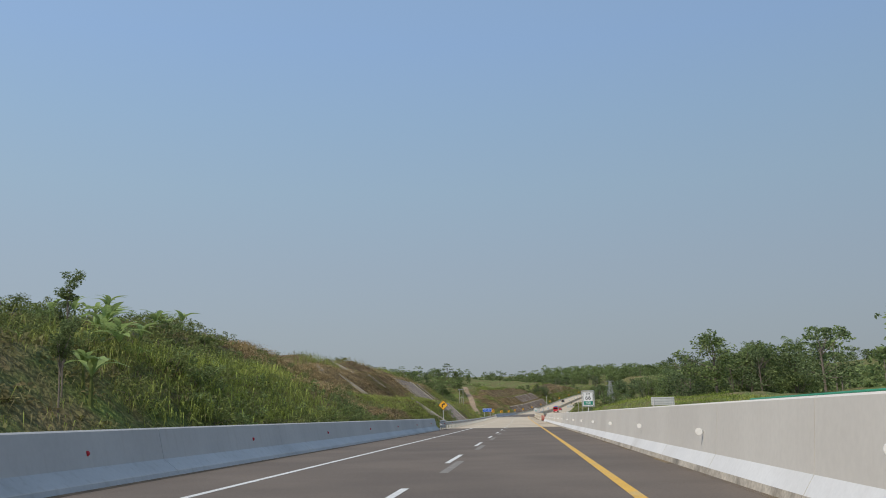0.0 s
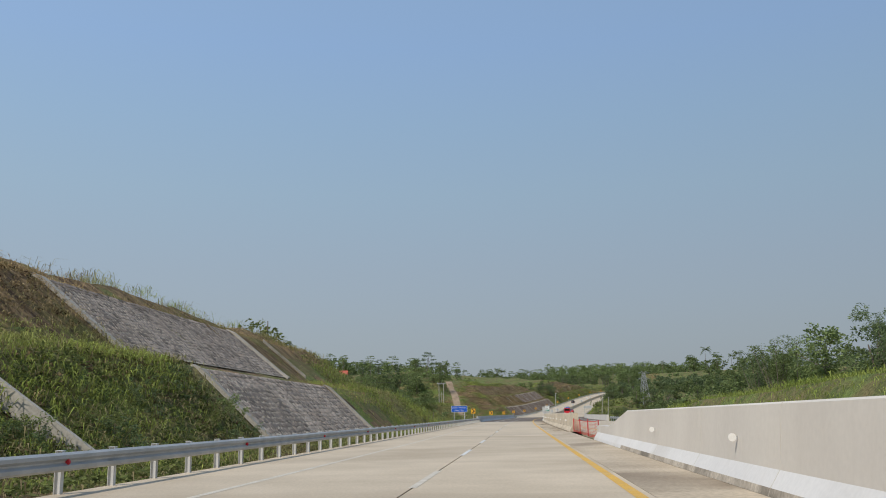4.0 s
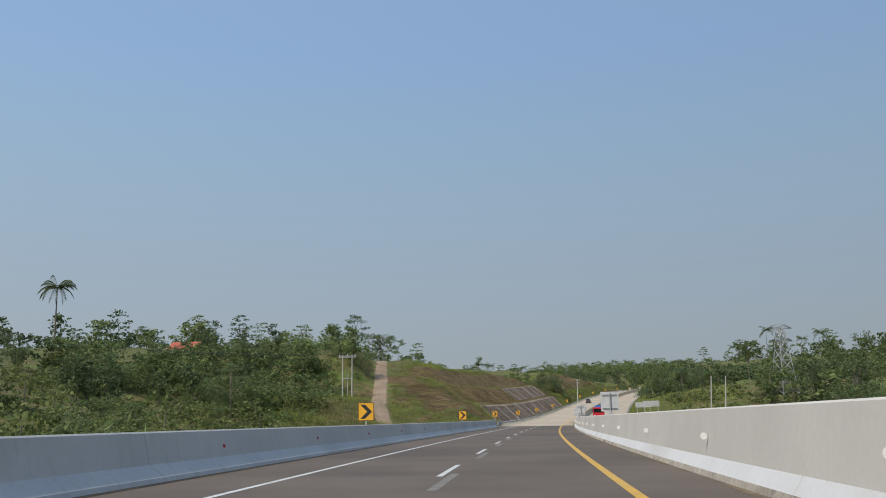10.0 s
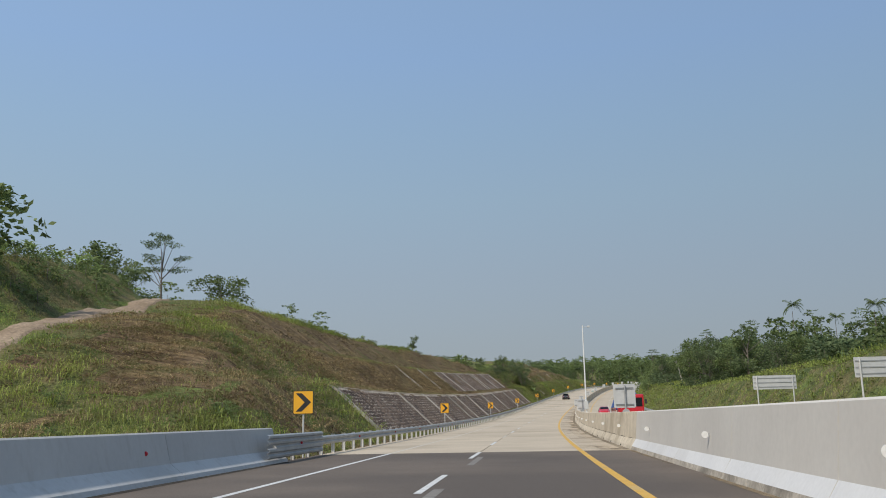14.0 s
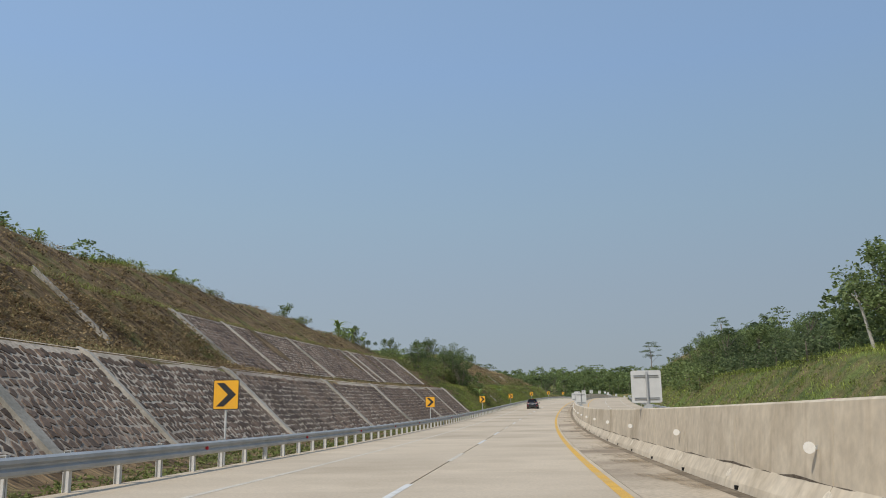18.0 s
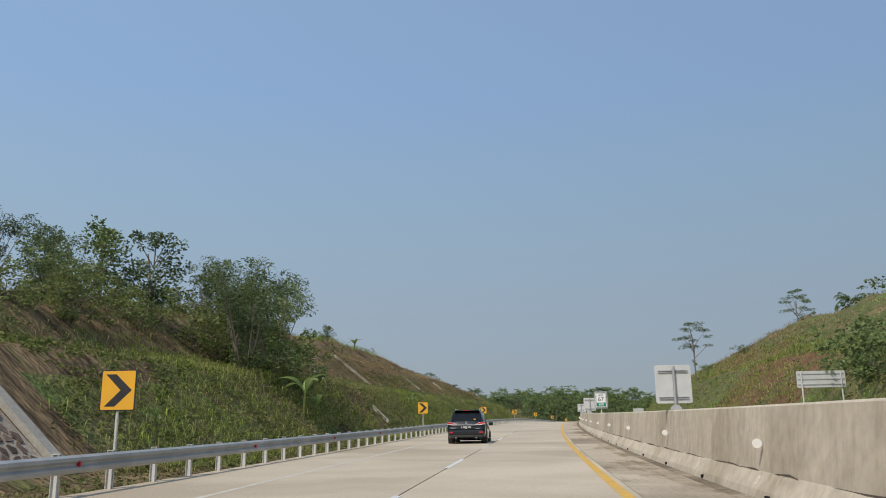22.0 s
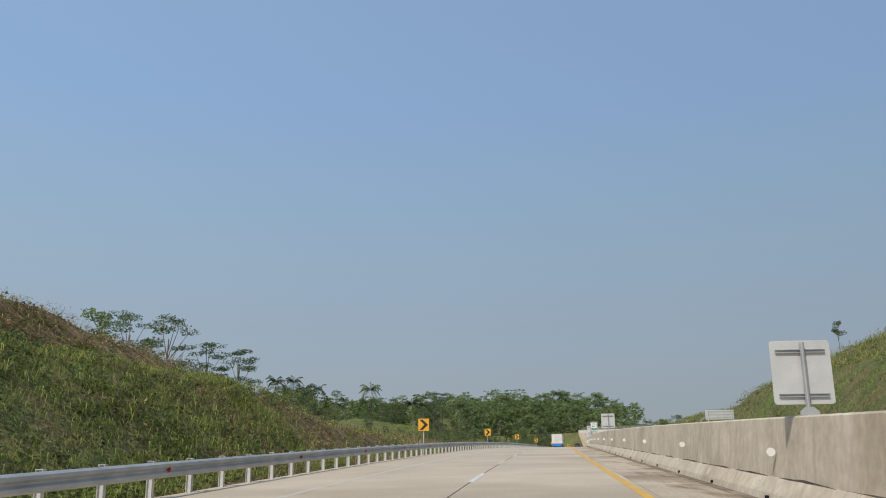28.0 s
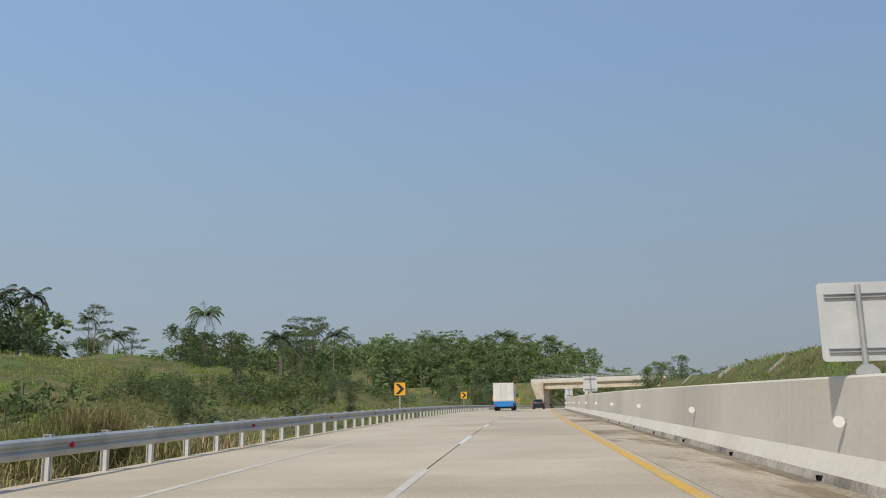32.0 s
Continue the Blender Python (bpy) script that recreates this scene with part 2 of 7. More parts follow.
NAT_R = ((-100, -2), (90, 0), (113, 2.4), (150, 3.5), (180, 3.1), (210, 2.6), (235, 1), (260, -2), (400, -2), (421, 4.2), (440, 5.2), (465, 4.6), (510, 4.2), (535, 3.9), (560, 4.8), (570, 4.8), (582, 4.6), (620, 4.6), (660, 5.6), (690, 6.5), (712, 6.9), (739, 7.2), (765, 6.6), (800, 7.0), (840, 7.4), (851, 6.8), (860, 6.4), (866, 5.4), (871, 4.3), (885, 4.2), (894, 5.0), (906, 4.7), (935, 4.5), (960, 4.2), (1030, 4), (1300, 3))
RISE_R = ((-100, .02), (90, .05), (150, .02), (230, 0), (260, .03), (410, .03), (430, .12), (470, .08), (640, .1), (680, .2), (695, .5), (745, .55), (800, .5), (845, .4), (862, .2), (872, .1), (930, .1), (960, .08), (1300, .05))
BRIDGES = ((-60, 86), (277, 418))


def ripple(s, u):
    return (np.sin(0.21 * s + 0.13 * u) + np.sin(0.083 * s - 0.31 * u + 1) + 0.6 * np.sin(0.47 * s + 0.39 * u + 2) + 0.4 * np.sin(1.1 * s - 0.8 * u)) / 3


# stretches of the slopes, s and distance from the road's middle: greener or barer than the rest
ZONES = ((78, 122, 7.4, 15.2, -1.9), (84, 128, 15.3, 18.6, 1.3), (122, 152, 12.6, 17.5, 1.2), (120, 151, 7.6, 13, 0.9), (84, 205, 18.6, 27, -0.8), (26, 58, 8, 17, 0.9), (56, 86, 14, 25, -0.9),
         (404, 430, 20, 60, 1.2), (427, 444, 17, 26, -0.8), (440, 455, 9, 16, 0.6), (455, 548, 15.8, 20.2, -0.8), (455, 625, 22.8, 28.4, -0.9), (452, 625, 20.4, 22.9, 0.4), (455, 625, 28.4, 36, 0.9),
         (640, 802, 7.4, 15.8, 0.9), (662, 675, 8.5, 15.8, -1.7), (640, 802, 16.2, 26.5, -0.9), (640, 802, 26.8, 34, 1.0))


def lush(s, u):
    """Where grass grows green (above 0) and where the slope is bare and dry (below)."""
    v = ripple(0.8 * s + 11, 1.3 * u + 3) + 0.6 * ripple(2.1 * s + 4, 2.9 * u)
    for s0, s1, a0, a1, w in ZONES:
        v = v + w * np.clip(np.minimum(s - s0, s1 - s) / 4, 0, 1) * np.clip(np.minimum(-u - a0, a1 + u) / 0.8, 0, 1)
    return v


def track_u(s):
    return knots(s, ((405, -20), (416, -24.5), (426, -27.5), (445, -31.5), (476, -39), (505, -47)))


def ground_h(s, u):
    """Height of the ground over the pavement's level at s."""
    s, u = np.broadcast_arrays(np.asarray(s, float), np.asarray(u, float))
    out = np.full(s.shape, -0.3)
    for side, cut, nat, rise, mid, edge in ((-1, CUT_L, NAT_L, RISE_L, 22, 6.9), (1, CUT_R, NAT_R, RISE_R, 25, 17.6)):
        a = u * side
        far = np.minimum(a - mid, 75 + 0.15 * (a - mid)) if side < 0 else np.minimum(a - mid, 12 + 0.06 * (a - mid))
        far = np.where((s > 850) & (side < 0), np.minimum(far, 22 + 0.2 * (far - 22)), far)
        n = knots(s, nat) + knots(s, rise) * far + 0.35 * ripple(s, u) * np.clip((a - edge) / 6, 0, 3)
        n = n + np.clip((a - 150) / 250, 0, 1) * 6 * (1 + np.sin(0.011 * s + side) + np.sin(0.006 * s + 0.009 * u))
        if side < 0:
            n = n + 3.6 * np.clip((track_u(s) - u - 2.2) / 4, 0, 1) * np.clip((s - 437) / 8, 0, 1) * np.clip((500 - s) / 20, 0, 1) * np.clip((u + 75) / 15, 0, 1)
        fill = -0.25 - (a - edge) * 0.62
        back = knots(s, SET_BACK) * np.clip((a - 9.2) / 3, 0, 1) if side < 0 else 0.0
        hh = np.minimum(knots(a - back, cut) + 0.1 * ripple(3 * s, 3 * u) + 0.16 * np.clip(a - 17, 0, 1) * ripple(5.3 * s, 0.9 * u), np.maximum(n, fill))
        out = np.where(a > edge, hh, out)
    mid = (u > -6.9) & (u < 17.8)
    dip = 5.0 * np.clip(np.minimum(s - 281, 414 - s) / 8, 0, 1)
    return np.where(mid, -0.3 - dip, out)


def sheet(name, verts, rows, cols, material, smooth=False):
    """A grid of rows x cols points as one mesh."""
    i = np.arange((rows - 1) * (cols - 1))
    a = i // (cols - 1) * cols + i % (cols - 1)
    f = np.stack([a, a + 1, a + cols + 1, a + cols], 1)
    me = bpy.data.meshes.new(name)
    me.from_pydata(np.asarray(verts).reshape(-1, 3).tolist(), [], f.tolist())
    for m in material if isinstance(material, (list, tuple)) else [material]:
        me.materials.append(m)
    if smooth:
        me.polygons.foreach_set("use_smooth", np.ones(len(me.polygons), bool))
    me.update()
    return me


def extrude(name, profile, s0, s1, step, material, closed=True, caps=True, parent=None, label="", mats=None):
    """A profile of (u, h) points drawn along the road from s0 to s1."""
    ss = np.linspace(s0, s1, max(2, int(round((s1 - s0) / step)) + 1))
    pr = np.array(profile, float)
    v = place(ss[:, None], pr[None, :, 0], pr[None, :, 1]).reshape(-1, 3)
    n, f, idx = len(pr), [], []
    for i in range(len(ss) - 1):
        for j in range(n if closed else n - 1):
            k = (j + 1) % n
            f.append((i * n + j, i * n + k, (i + 1) * n + k, (i + 1) * n + j))
            idx.append(mats[j] if mats else 0)
    if closed and caps:
        f += [tuple(range(n - 1, -1, -1)), tuple((len(ss) - 1) * n + j for j in range(n))]
        idx += [0, 0]
    me = bpy.data.meshes.new(name)
    me.from_pydata(v.tolist(), [], f)
    for m in material if isinstance(material, (list, tuple)) else [material]:
        me.materials.append(m)
    me.polygons.foreach_set("material_index", idx)
    me.update()
    ob = new(name, me)
    if parent:
        ob.parent = parent
    if label:
        tagged(ob, label)
    return ob


def part(name, bm, material, parent, label=""):
    me = bpy.data.meshes.new(name)
    bm.to_mesh(me)
    bm.free()
    for m in material if isinstance(material, (list, tuple)) else [material]:
        me.materials.append(m)
    ob = new(name, me)
    ob.parent = parent
    if label:
        tagged(ob, label)
    return ob


def thing(name, m, label, category, group="", kind=""):
    ob = new(name)
    ob.empty_display_size = 0.2
    ob.matrix_world = m
    return tagged(ob, label, category, group, kind)


def box(bm, x0, x1, y0, y1, z0, z1, bevel=0.0, m=None, mi=0):
    g = bmesh.ops.create_cube(bm, size=1)
    bmesh.ops.transform(bm, matrix=Matrix.Translation(((x0 + x1) / 2, (y0 + y1) / 2, (z0 + z1) / 2)) @ Matrix.Diagonal((x1 - x0, y1 - y0, z1 - z0, 1)), verts=g["verts"])
    vs = g["verts"]
    if bevel:
        e = list({e for v in vs for e in v.link_edges})
        vs = bmesh.ops.bevel(bm, geom=e, offset=bevel, segments=2, affect="EDGES", profile=0.6)["verts"]
    if m is not None:
        bmesh.ops.transform(bm, matrix=m, verts=list({v for v in vs}))
    if mi:
        for f in {f for v in vs for f in v.link_faces}:
            f.material_index = mi
    return vs


def rod(bm, p, q, r0, r1=None, n=8, caps=True):
    p, q = Vector(p), Vector(q)
    d = q - p
    m = Matrix.Translation((p + q) / 2) @ d.to_track_quat("Z", "Y").to_matrix().to_4x4()
    return bmesh.ops.create_cone(bm, cap_ends=caps, segments=n, radius1=r0, radius2=r0 if r1 is None else r1, depth=d.length, matrix=m)["verts"]


def plate(bm, pts, y0, y1, mi=0):
    """A flat outline in x and z, with a thickness from y0 to y1."""
    a = [bm.verts.new((x, y0, z)) for x, z in pts]
    b = [bm.verts.new((x, y1, z)) for x, z in pts]
    fs = [bm.faces.new(a), bm.faces.new(b[::-1])]
    for i in range(len(pts)):
        j = (i + 1) % len(pts)
        fs.append(bm.faces.new((a[j], a[i], b[i], b[j])))
    for f in fs:
        f.material_index = mi


# ---- ground ----
sl = np.concatenate([-60 - np.geomspace(4, 1800, 22)[::-1], np.arange(-60, 1000, 2.5), 1000 + np.concatenate([np.arange(0, 300, 10), 300 + np.geomspace(6, 3500, 24)])])
ul = np.concatenate([-46 - np.geomspace(1.5, 2400, 34)[::-1], np.arange(-46, -23, 1.0), [-22.6, -22, -21.3, -20.6, -19.7, -18.8, -17.8, -16.9, -16, -15.2, -14.3, -13.3, -12.4, -11.4, -10.4, -9.6, -8.9, -7.8, -6.95, -6.85, -4, 0, 6, 12, 17.79, 17.81, 18.6, 19.8, 21, 22.4, 24],
                     np.arange(25, 50, 1.0), 50 + np.geomspace(1.5, 1350, 30)])
S2, U2 = np.meshgrid(sl, ul, indexing="ij")
gm = sheet("ground", place(S2, U2, ground_h(S2, U2)), len(sl), len(ul), [M_EARTH, M_CUT, M_EARTH, M_RED_EARTH], True)
sc_, uc_ = ((S2[:-1, :-1] + S2[1:, 1:]) / 2).ravel(), ((U2[:-1, :-1] + U2[1:, 1:]) / 2).ravel()
wob = 1.2 * ripple(2.3 * sc_, 2.1 * uc_)
al = -uc_ + wob
which = np.zeros(len(sc_), int)
which[((sc_ > 56) & (sc_ < 86) & (al > 15.5) & (al < 26)) | ((sc_ >= 86) & (sc_ < 205) & (al > 15.5) & (al < 30))] = 1
which[(uc_ < -7) & (uc_ > -34) & (((sc_ > 40) & (sc_ < 205)) | ((sc_ > 412) & (sc_ < 800))) & (lush(sc_, uc_) < -0.2)] = 1
which[(uc_ < -7) & (uc_ > -36) & (sc_ > 40) & (sc_ < 802) & (lush(sc_, uc_) > 0.35)] = 0
which[((sc_ > 455) & (sc_ < 625) & (al > 9) & (al < 31)) | ((sc_ > 628) & (sc_ < 775) & (al > 17) & (al < 27)) | ((sc_ > 796) & (sc_ < 824) & (al > 8) & (al < 25))] = 1
which[(uc_ > 26 + wob) & (uc_ < 46) & (sc_ > 680) & (sc_ < 960) & (ripple(0.8 * sc_, 0.5 * uc_) > 0.4)] = 3
which[(uc_ > 23.5 + wob) & (uc_ < 40) & (sc_ > 885) & (sc_ < 935) & (ripple(0.9 * sc_, 0.7 * uc_) > -0.3)] = 3
which[(uc_ > 19.5 + wob) & (uc_ < 27) & (sc_ > 668) & (sc_ < 700)] = 3
which[(uc_ > 24 + wob) & (uc_ < 30) & (sc_ > 700) & (sc_ < 740) & (ripple(1.3 * sc_, uc_) > -0.2)] = 3


which[(al > 6.0) & (al < 8.9) & (uc_ < 0) & (sc_ > 86)] = 1
gm.polygons.foreach_set("material_index", which)
tagged(new("ground", gm), "grassy earth slopes, cut banks and valley floor", "ground", kind="structure")
ts, tv = np.arange(404, 496, 0.8), np.linspace(-1, 1, 11)
A, B = np.meshgrid(ts, tv, indexing="ij")
wide = 1.5 + 0.22 * ripple(9 * A, 3 * B) + 0.1 * np.sin(5.1 * A)
TU = track_u(A) + B * wide
TH = np.stack([ground_h(A + d, TU + e) for d in (-1.2, 0, 1.2) for e in (-0.5, 0.5)]).mean(0) + 0.17 - 0.09 * np.exp(-((np.abs(B) - 0.5) / 0.16) ** 2) - 0.4 * np.clip(np.abs(B) - 0.85, 0, 1) / 0.15
tagged(new("dirt_track", sheet("dirt_track", place(A, TU, TH), len(ts), len(tv), M_TRACK, True)), "rutted pale dirt track climbing the hill", "track", kind="structure")

# ---- carriageways ----
EDGE_L, EDGE_R = -6.35, 5.5
ASPHALT = ((-60, 92), (276, 420.5))
CONCRETE = ((92, 276), (420.5, 1320))
for a, b in ASPHALT:
    ob = extrude("road", [(EDGE_L, 0.0), (EDGE_R, 0.0), (EDGE_R, -0.28), (EDGE_L, -0.28)], a, b, 4, M_ASPHALT)
    tagged(ob, "brown-grey asphalt carriageway on the bridge", "road", kind="structure")
    ob = extrude("road", [(6.3, 0.0), (16.9, 0.0), (16.9, -0.28), (6.3, -0.28)], a, b, 4, M_ASPHALT)
    tagged(ob, "asphalt oncoming carriageway on the bridge", "road", kind="structure")
for a, b in CONCRETE:
    ob = extrude("road", [(EDGE_L - 0.2, -0.06), (EDGE_R, -0.06), (EDGE_R, -0.28), (EDGE_L - 0.2, -0.28)], a, b, 4, M_CONCRETE_ROAD)
    tagged(ob, "concrete road base under the jointed slabs", "road", kind="structure")
    ob = extrude("road", [(6.3, 0.0), (16.9, 0.0), (16.9, -0.28), (6.3, -0.28)], a, b, 4, M_CONCRETE_ROAD)
    tagged(ob, "pale concrete oncoming carriageway", "road", kind="structure")
for a, b in BRIDGES[1:]:
    ob = extrude("bridge_deck", [(-7.3, -0.28), (17.6, -0.28), (17.6, -0.9), (14, -2.2), (-4, -2.2), (-7.3, -0.9)], a, b, 4, M_CONCRETE)
    tagged(ob, "concrete bridge deck girder", "bridge", kind="structure")


def stripe(u, width, a, b, material, name, label, step=3):
    ob = extrude(name, [(u - width / 2, 0.004), (u + width / 2, 0.004)], a, b, step, material, closed=False)
    return tagged(ob, label, "road marking", kind="structure")


for (a, b), wm in (((-60, 92), M_WHITE_LINE), ((92, 276), M_FADED_LINE), ((276, 420.5), M_WHITE_LINE), ((420.5, 1300), M_FADED_LINE)):
    stripe(-3.6, 0.15, a, b, wm, "edge_line", "white edge line along the outer lane")
    stripe(3.51, 0.19, a, b, M_YELLOW, "edge_line", "yellow edge line beside the median")
    stripe(14.9, 0.15, a, b, wm, "edge_line", "white edge line of the oncoming carriageway")
    stripe(7.9, 0.15, a, b, M_YELLOW, "edge_line", "yellow edge line of the oncoming carriageway")
UD = -0.22
for k in range(-5, 95):
    s = 10.3 + 13.07 * k
    on_asphalt = any(a - 3 < s < b - 3 for a, b in ASPHALT)
    ob = extrude("lane_dash", [(UD - 0.07, 0.005), (UD + 0.07, 0.005)], s, s + 5, 2.5, M_WHITE_LINE if on_asphalt or k % 3 else M_FADED_LINE, closed=False)
    tagged(ob, "white painted dash between the lanes", "road marking", group="lane dashes", kind="structure")
    if on_asphalt:
        ob = extrude("ground_off_dash", [(UD + 0.18, 0.004), (UD + 0.38, 0.004)], s - 4, s + 1, 2.5, M_OLD_DASH, closed=False)
        tagged(ob, "old ground-off dash showing grey", "road marking", group="old lane dashes", kind="structure")
    if s > 420 or k % 2:
        ob = extrude("lane_dash", [(11.35, 0.005), (11.49, 0.005)], s, s + 5, 2.5, M_WHITE_LINE, closed=False)
        tagged(ob, "white dash of the oncoming carriageway", "road marking", group="oncoming lane dashes", kind="structure")

# ---- barriers ----
med = tagged(new("median_barrier"), "long concrete median barrier in cast lengths", "barrier", kind="structure")
FACE = [(5.38, 0.0), (5.42, 0.12), (5.58, 0.38), (5.68, 1.36), (5.72, 1.39), (5.98, 1.39), (6.02, 1.36), (6.12, 0.38), (6.28, 0.12), (6.32, 0.0)]
s = -60.0
while s < 1120:
    if 146 <= s < 180:
        s = 180.0
    white = s < 146 or 280 < s < 421 or s > 868
    L = 6.0 if white else 5.0
    e = s + L
    for lim in (146.0, 280.0, 421.0):
        if s < lim < e:
            e = lim
    if white:
        extrude("barrier_length", FACE, s + 0.011, e - 0.011, 3, [M_BARRIER_CREAM, M_CREAM_FOOT, M_BARE_FOOT] if s > 868 else [M_BARRIER_WHITE, M_BARRIER_FOOT, M_BARE_FOOT], parent=med, mats=[2, 1, 0, 0, 0, 0, 0, 1, 2, 0])
    else:
        extrude("barrier_length", FACE, s + 0.012, e - 0.012, 2.5, M_CONCRETE, parent=med)
    s = e
# shadow line at the parapet's foot, painted as a dark strip on the road
for a, b in BRIDGES:
    ob = extrude("gutter", [(-6.115, 0.004), (-5.86, 0.004)], a, b - 3, 4, M_FOOT_SHADE, closed=False)
    tagged(ob, "dark strip painted for the shadowed gap at the parapet's foot", "gutter", kind="structure")
M_SILT = mat("brown_silt", (0.17, 0.135, 0.095), (0.26, 0.21, 0.15), 0.8, 0.95, 0.3, 9, c=(0.35, 0.29, 0.21), contrast=0.6)
for a, b in ((180, 276), (421, 985)):
    ob = extrude("silt", [(5.12, 0.004), (5.365, 0.004)], a, b, 4, M_SILT, closed=False)
    tagged(ob, "brown silt washed along the median's foot", "silt", kind="structure")
for i, (a, b) in enumerate(BRIDGES):
    wall = tagged(new("bridge_parapet"), "pale painted concrete bridge parapet with a sloped foot", "barrier", kind="structure")
    s = float(a)
    while s < b - 2:
        e = min(s + 10, b - 2.5)
        if e - s < 0.5:
            break
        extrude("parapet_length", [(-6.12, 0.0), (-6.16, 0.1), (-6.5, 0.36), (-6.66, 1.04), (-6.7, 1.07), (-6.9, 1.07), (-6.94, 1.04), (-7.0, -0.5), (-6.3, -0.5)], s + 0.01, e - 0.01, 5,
                [M_PARAPET_SHADED, M_SHADED_FOOT], parent=wall, mats=[1, 1, 0, 0, 0, 0, 0, 0, 1])
        extrude("parapet_length", [(17.0, 0.0), (17.05, 0.3), (17.15, 1.05), (17.4, 1.05), (17.45, -0.5), (17.0, -0.5)], s + 0.01, e - 0.01, 5, M_BARRIER_WHITE, parent=wall)
        s = e


# ---- guard rails ----
def beam_profile(u, sgn):
    f = [(0.0, 0.39), (0.075, 0.43), (0.08, 0.49), (0.02, 0.535), (0.02, 0.565), (0.08, 0.61), (0.075, 0.67), (0.0, 0.71)]
    return [(u + sgn * a, h) for a, h in f] + [(u + sgn * (a - 0.008), h + 0.002) for a, h in f[::-1]]


def post_mesh():
    bm = bmesh.new()
    for x0, x1, y0, y1 in ((-0.06, 0.06, -0.008, 0.008), (-0.06, -0.05, -0.055, 0.055), (0.05, 0.06, -0.055, 0.055)):
        box(bm, x0, x1, y0, y1, -0.6, 0.73)
    box(bm, -0.068, 0.068, -0.06, 0.06, 0.73, 0.742)
    me = bpy.data.meshes.new("post")
    bm.to_mesh(me)
    bm.free()
    me.materials.append(M_POST)
    bk = bmesh.new()
    box(bk, 0.061, 0.155, -0.05, 0.05, 0.42, 0.69)
    mb = bpy.data.meshes.new("spacer")
    bk.to_mesh(mb)
    bk.free()
    mb.materials.append(M_POST)
    return me, mb


POST, SPACER = post_mesh()
bmr = bmesh.new()
bmesh.ops.create_cone(bmr, cap_ends=True, segments=12, radius1=0.055, radius2=0.045, depth=0.03, matrix=pose(0, -0.02, 0, 90))
box(bmr, -0.02, 0.02, -0.005, 0.03, -0.03, 0.03)
RED_LENS = bpy.data.meshes.new("reflector")
bmr.to_mesh(RED_LENS)
bmr.free()
RED_LENS.materials.append(M_RED)


def guard_rail(s0, s1, u, sgn, step, label, red=True, thick=()):
    root = tagged(new("guard_rail"), label, "guard rail", kind="structure")
    s = s0
    while s < s1 - 0.5:
        e = min(s + 4, s1)
        extrude("beam", beam_profile(u, sgn), s, e + 0.15, 2, M_GALV, parent=root)
        s = e
    for a, b in thick:
        extrude("lower_beam", [(x, h - 0.24) for x, h in beam_profile(u + 0.004 * sgn, sgn)], a, b, 2, M_GALV, parent=root)
        extrude("upper_beam", [(x, h + 0.17) for x, h in beam_profile(u + 0.004 * sgn, sgn)], a, b, 2, M_GALV, parent=root)
    s = s0 + 0.6
    while s < s1:
        for name, me in (("post", POST), ("spacer", SPACER)):
            if name == "spacer" and step > 2:
                continue
            o = new(name, me)
            o.matrix_world = at(s, u - sgn * 0.155, 0.0, 0 if sgn > 0 else 180)
            o.parent = root
        s += step
    if red:
        s = math.ceil((s0 - 7) / 10) * 10 + 7
        while s < s1:
            o = new("red_reflector", RED_LENS)
            o.matrix_world = at(s, u + sgn * 0.045, 0.55)
            o.parent = root
            s += 10
    return root


guard_rail(84.5, 279, -6.14, 1, 2.0, "galvanised steel guard rail on pale posts", thick=((82.6, 88.6), (273.5, 279.8)))
guard_rail(414, 690, -6.14, 1, 2.0, "galvanised steel guard rail below the stone-faced slope", thick=((413.2, 420),))
guard_rail(690, 1000, -6.14, 1, 2.0, "galvanised steel guard rail along the outer shoulder")
guard_rail(1000, 1250, -6.14, 1, 4.0, "distant galvanised steel guard rail", red=False)
guard_rail(424, 900, 17.2, -1, 4.0, "guard rail on the far side of the oncoming lanes", red=False)
guard_rail(95, 272, 17.2, -1, 4.0, "guard rail along the oncoming lanes", red=False)

# red studs on the bridge parapets, white discs on the median
bmd = bmesh.new()
bmesh.ops.create_cone(bmd, cap_ends=True, segments=16, radius1=0.075, radius2=0.075, depth=0.012, matrix=pose(-0.11, 0, 0, 90))
DISC = bpy.data.meshes.new("disc")
bmd.to_mesh(DISC)
bmd.free()
DISC.materials.append(M_DISC)
bmd = bmesh.new()
box(bmd, -0.12, 0.03, 0.007, 0.022, -0.025, 0.025)
box(bmd, 0.0, 0.03, -0.03, 0.03, -0.07, 0.07)
BRACKET = bpy.data.meshes.new("bracket")
bmd.to_mesh(BRACKET)
bmd.free()
BRACKET.materials.append(M_GALV)
# narrow brown streak tapering down the wall below the bracket
RUN = bpy.data.meshes.new("rust_run")
RUN.from_pydata([(-0.008, 0.012, -0.05), (-0.008, -0.014, -0.05), (-0.026, -0.010, -0.22), (-0.05, -0.002, -0.42), (-0.05, 0.004, -0.42), (-0.026, 0.010, -0.22)], [], [(0, 1, 2, 5), (5, 2, 3, 4)])
RUN.materials.append(mat("brown_streak", (0.24, 0.19, 0.13), (0.32, 0.26, 0.19), 20, 0.95, 0.0, 60))
for s in np.arange(9.3, 1000, 9.945):
    if 146 < s < 182:
        continue
    o = tagged(new("reflector", BRACKET), "round white reflector on a bracket on the median barrier", "reflector", "median reflectors")
    o.matrix_world = at(s, 5.63, 0.8)
    d = new("disc", DISC)
    d.parent = o
    if int(s * 7) % 3:
        d = new("rust_run", RUN)
        d.parent = o
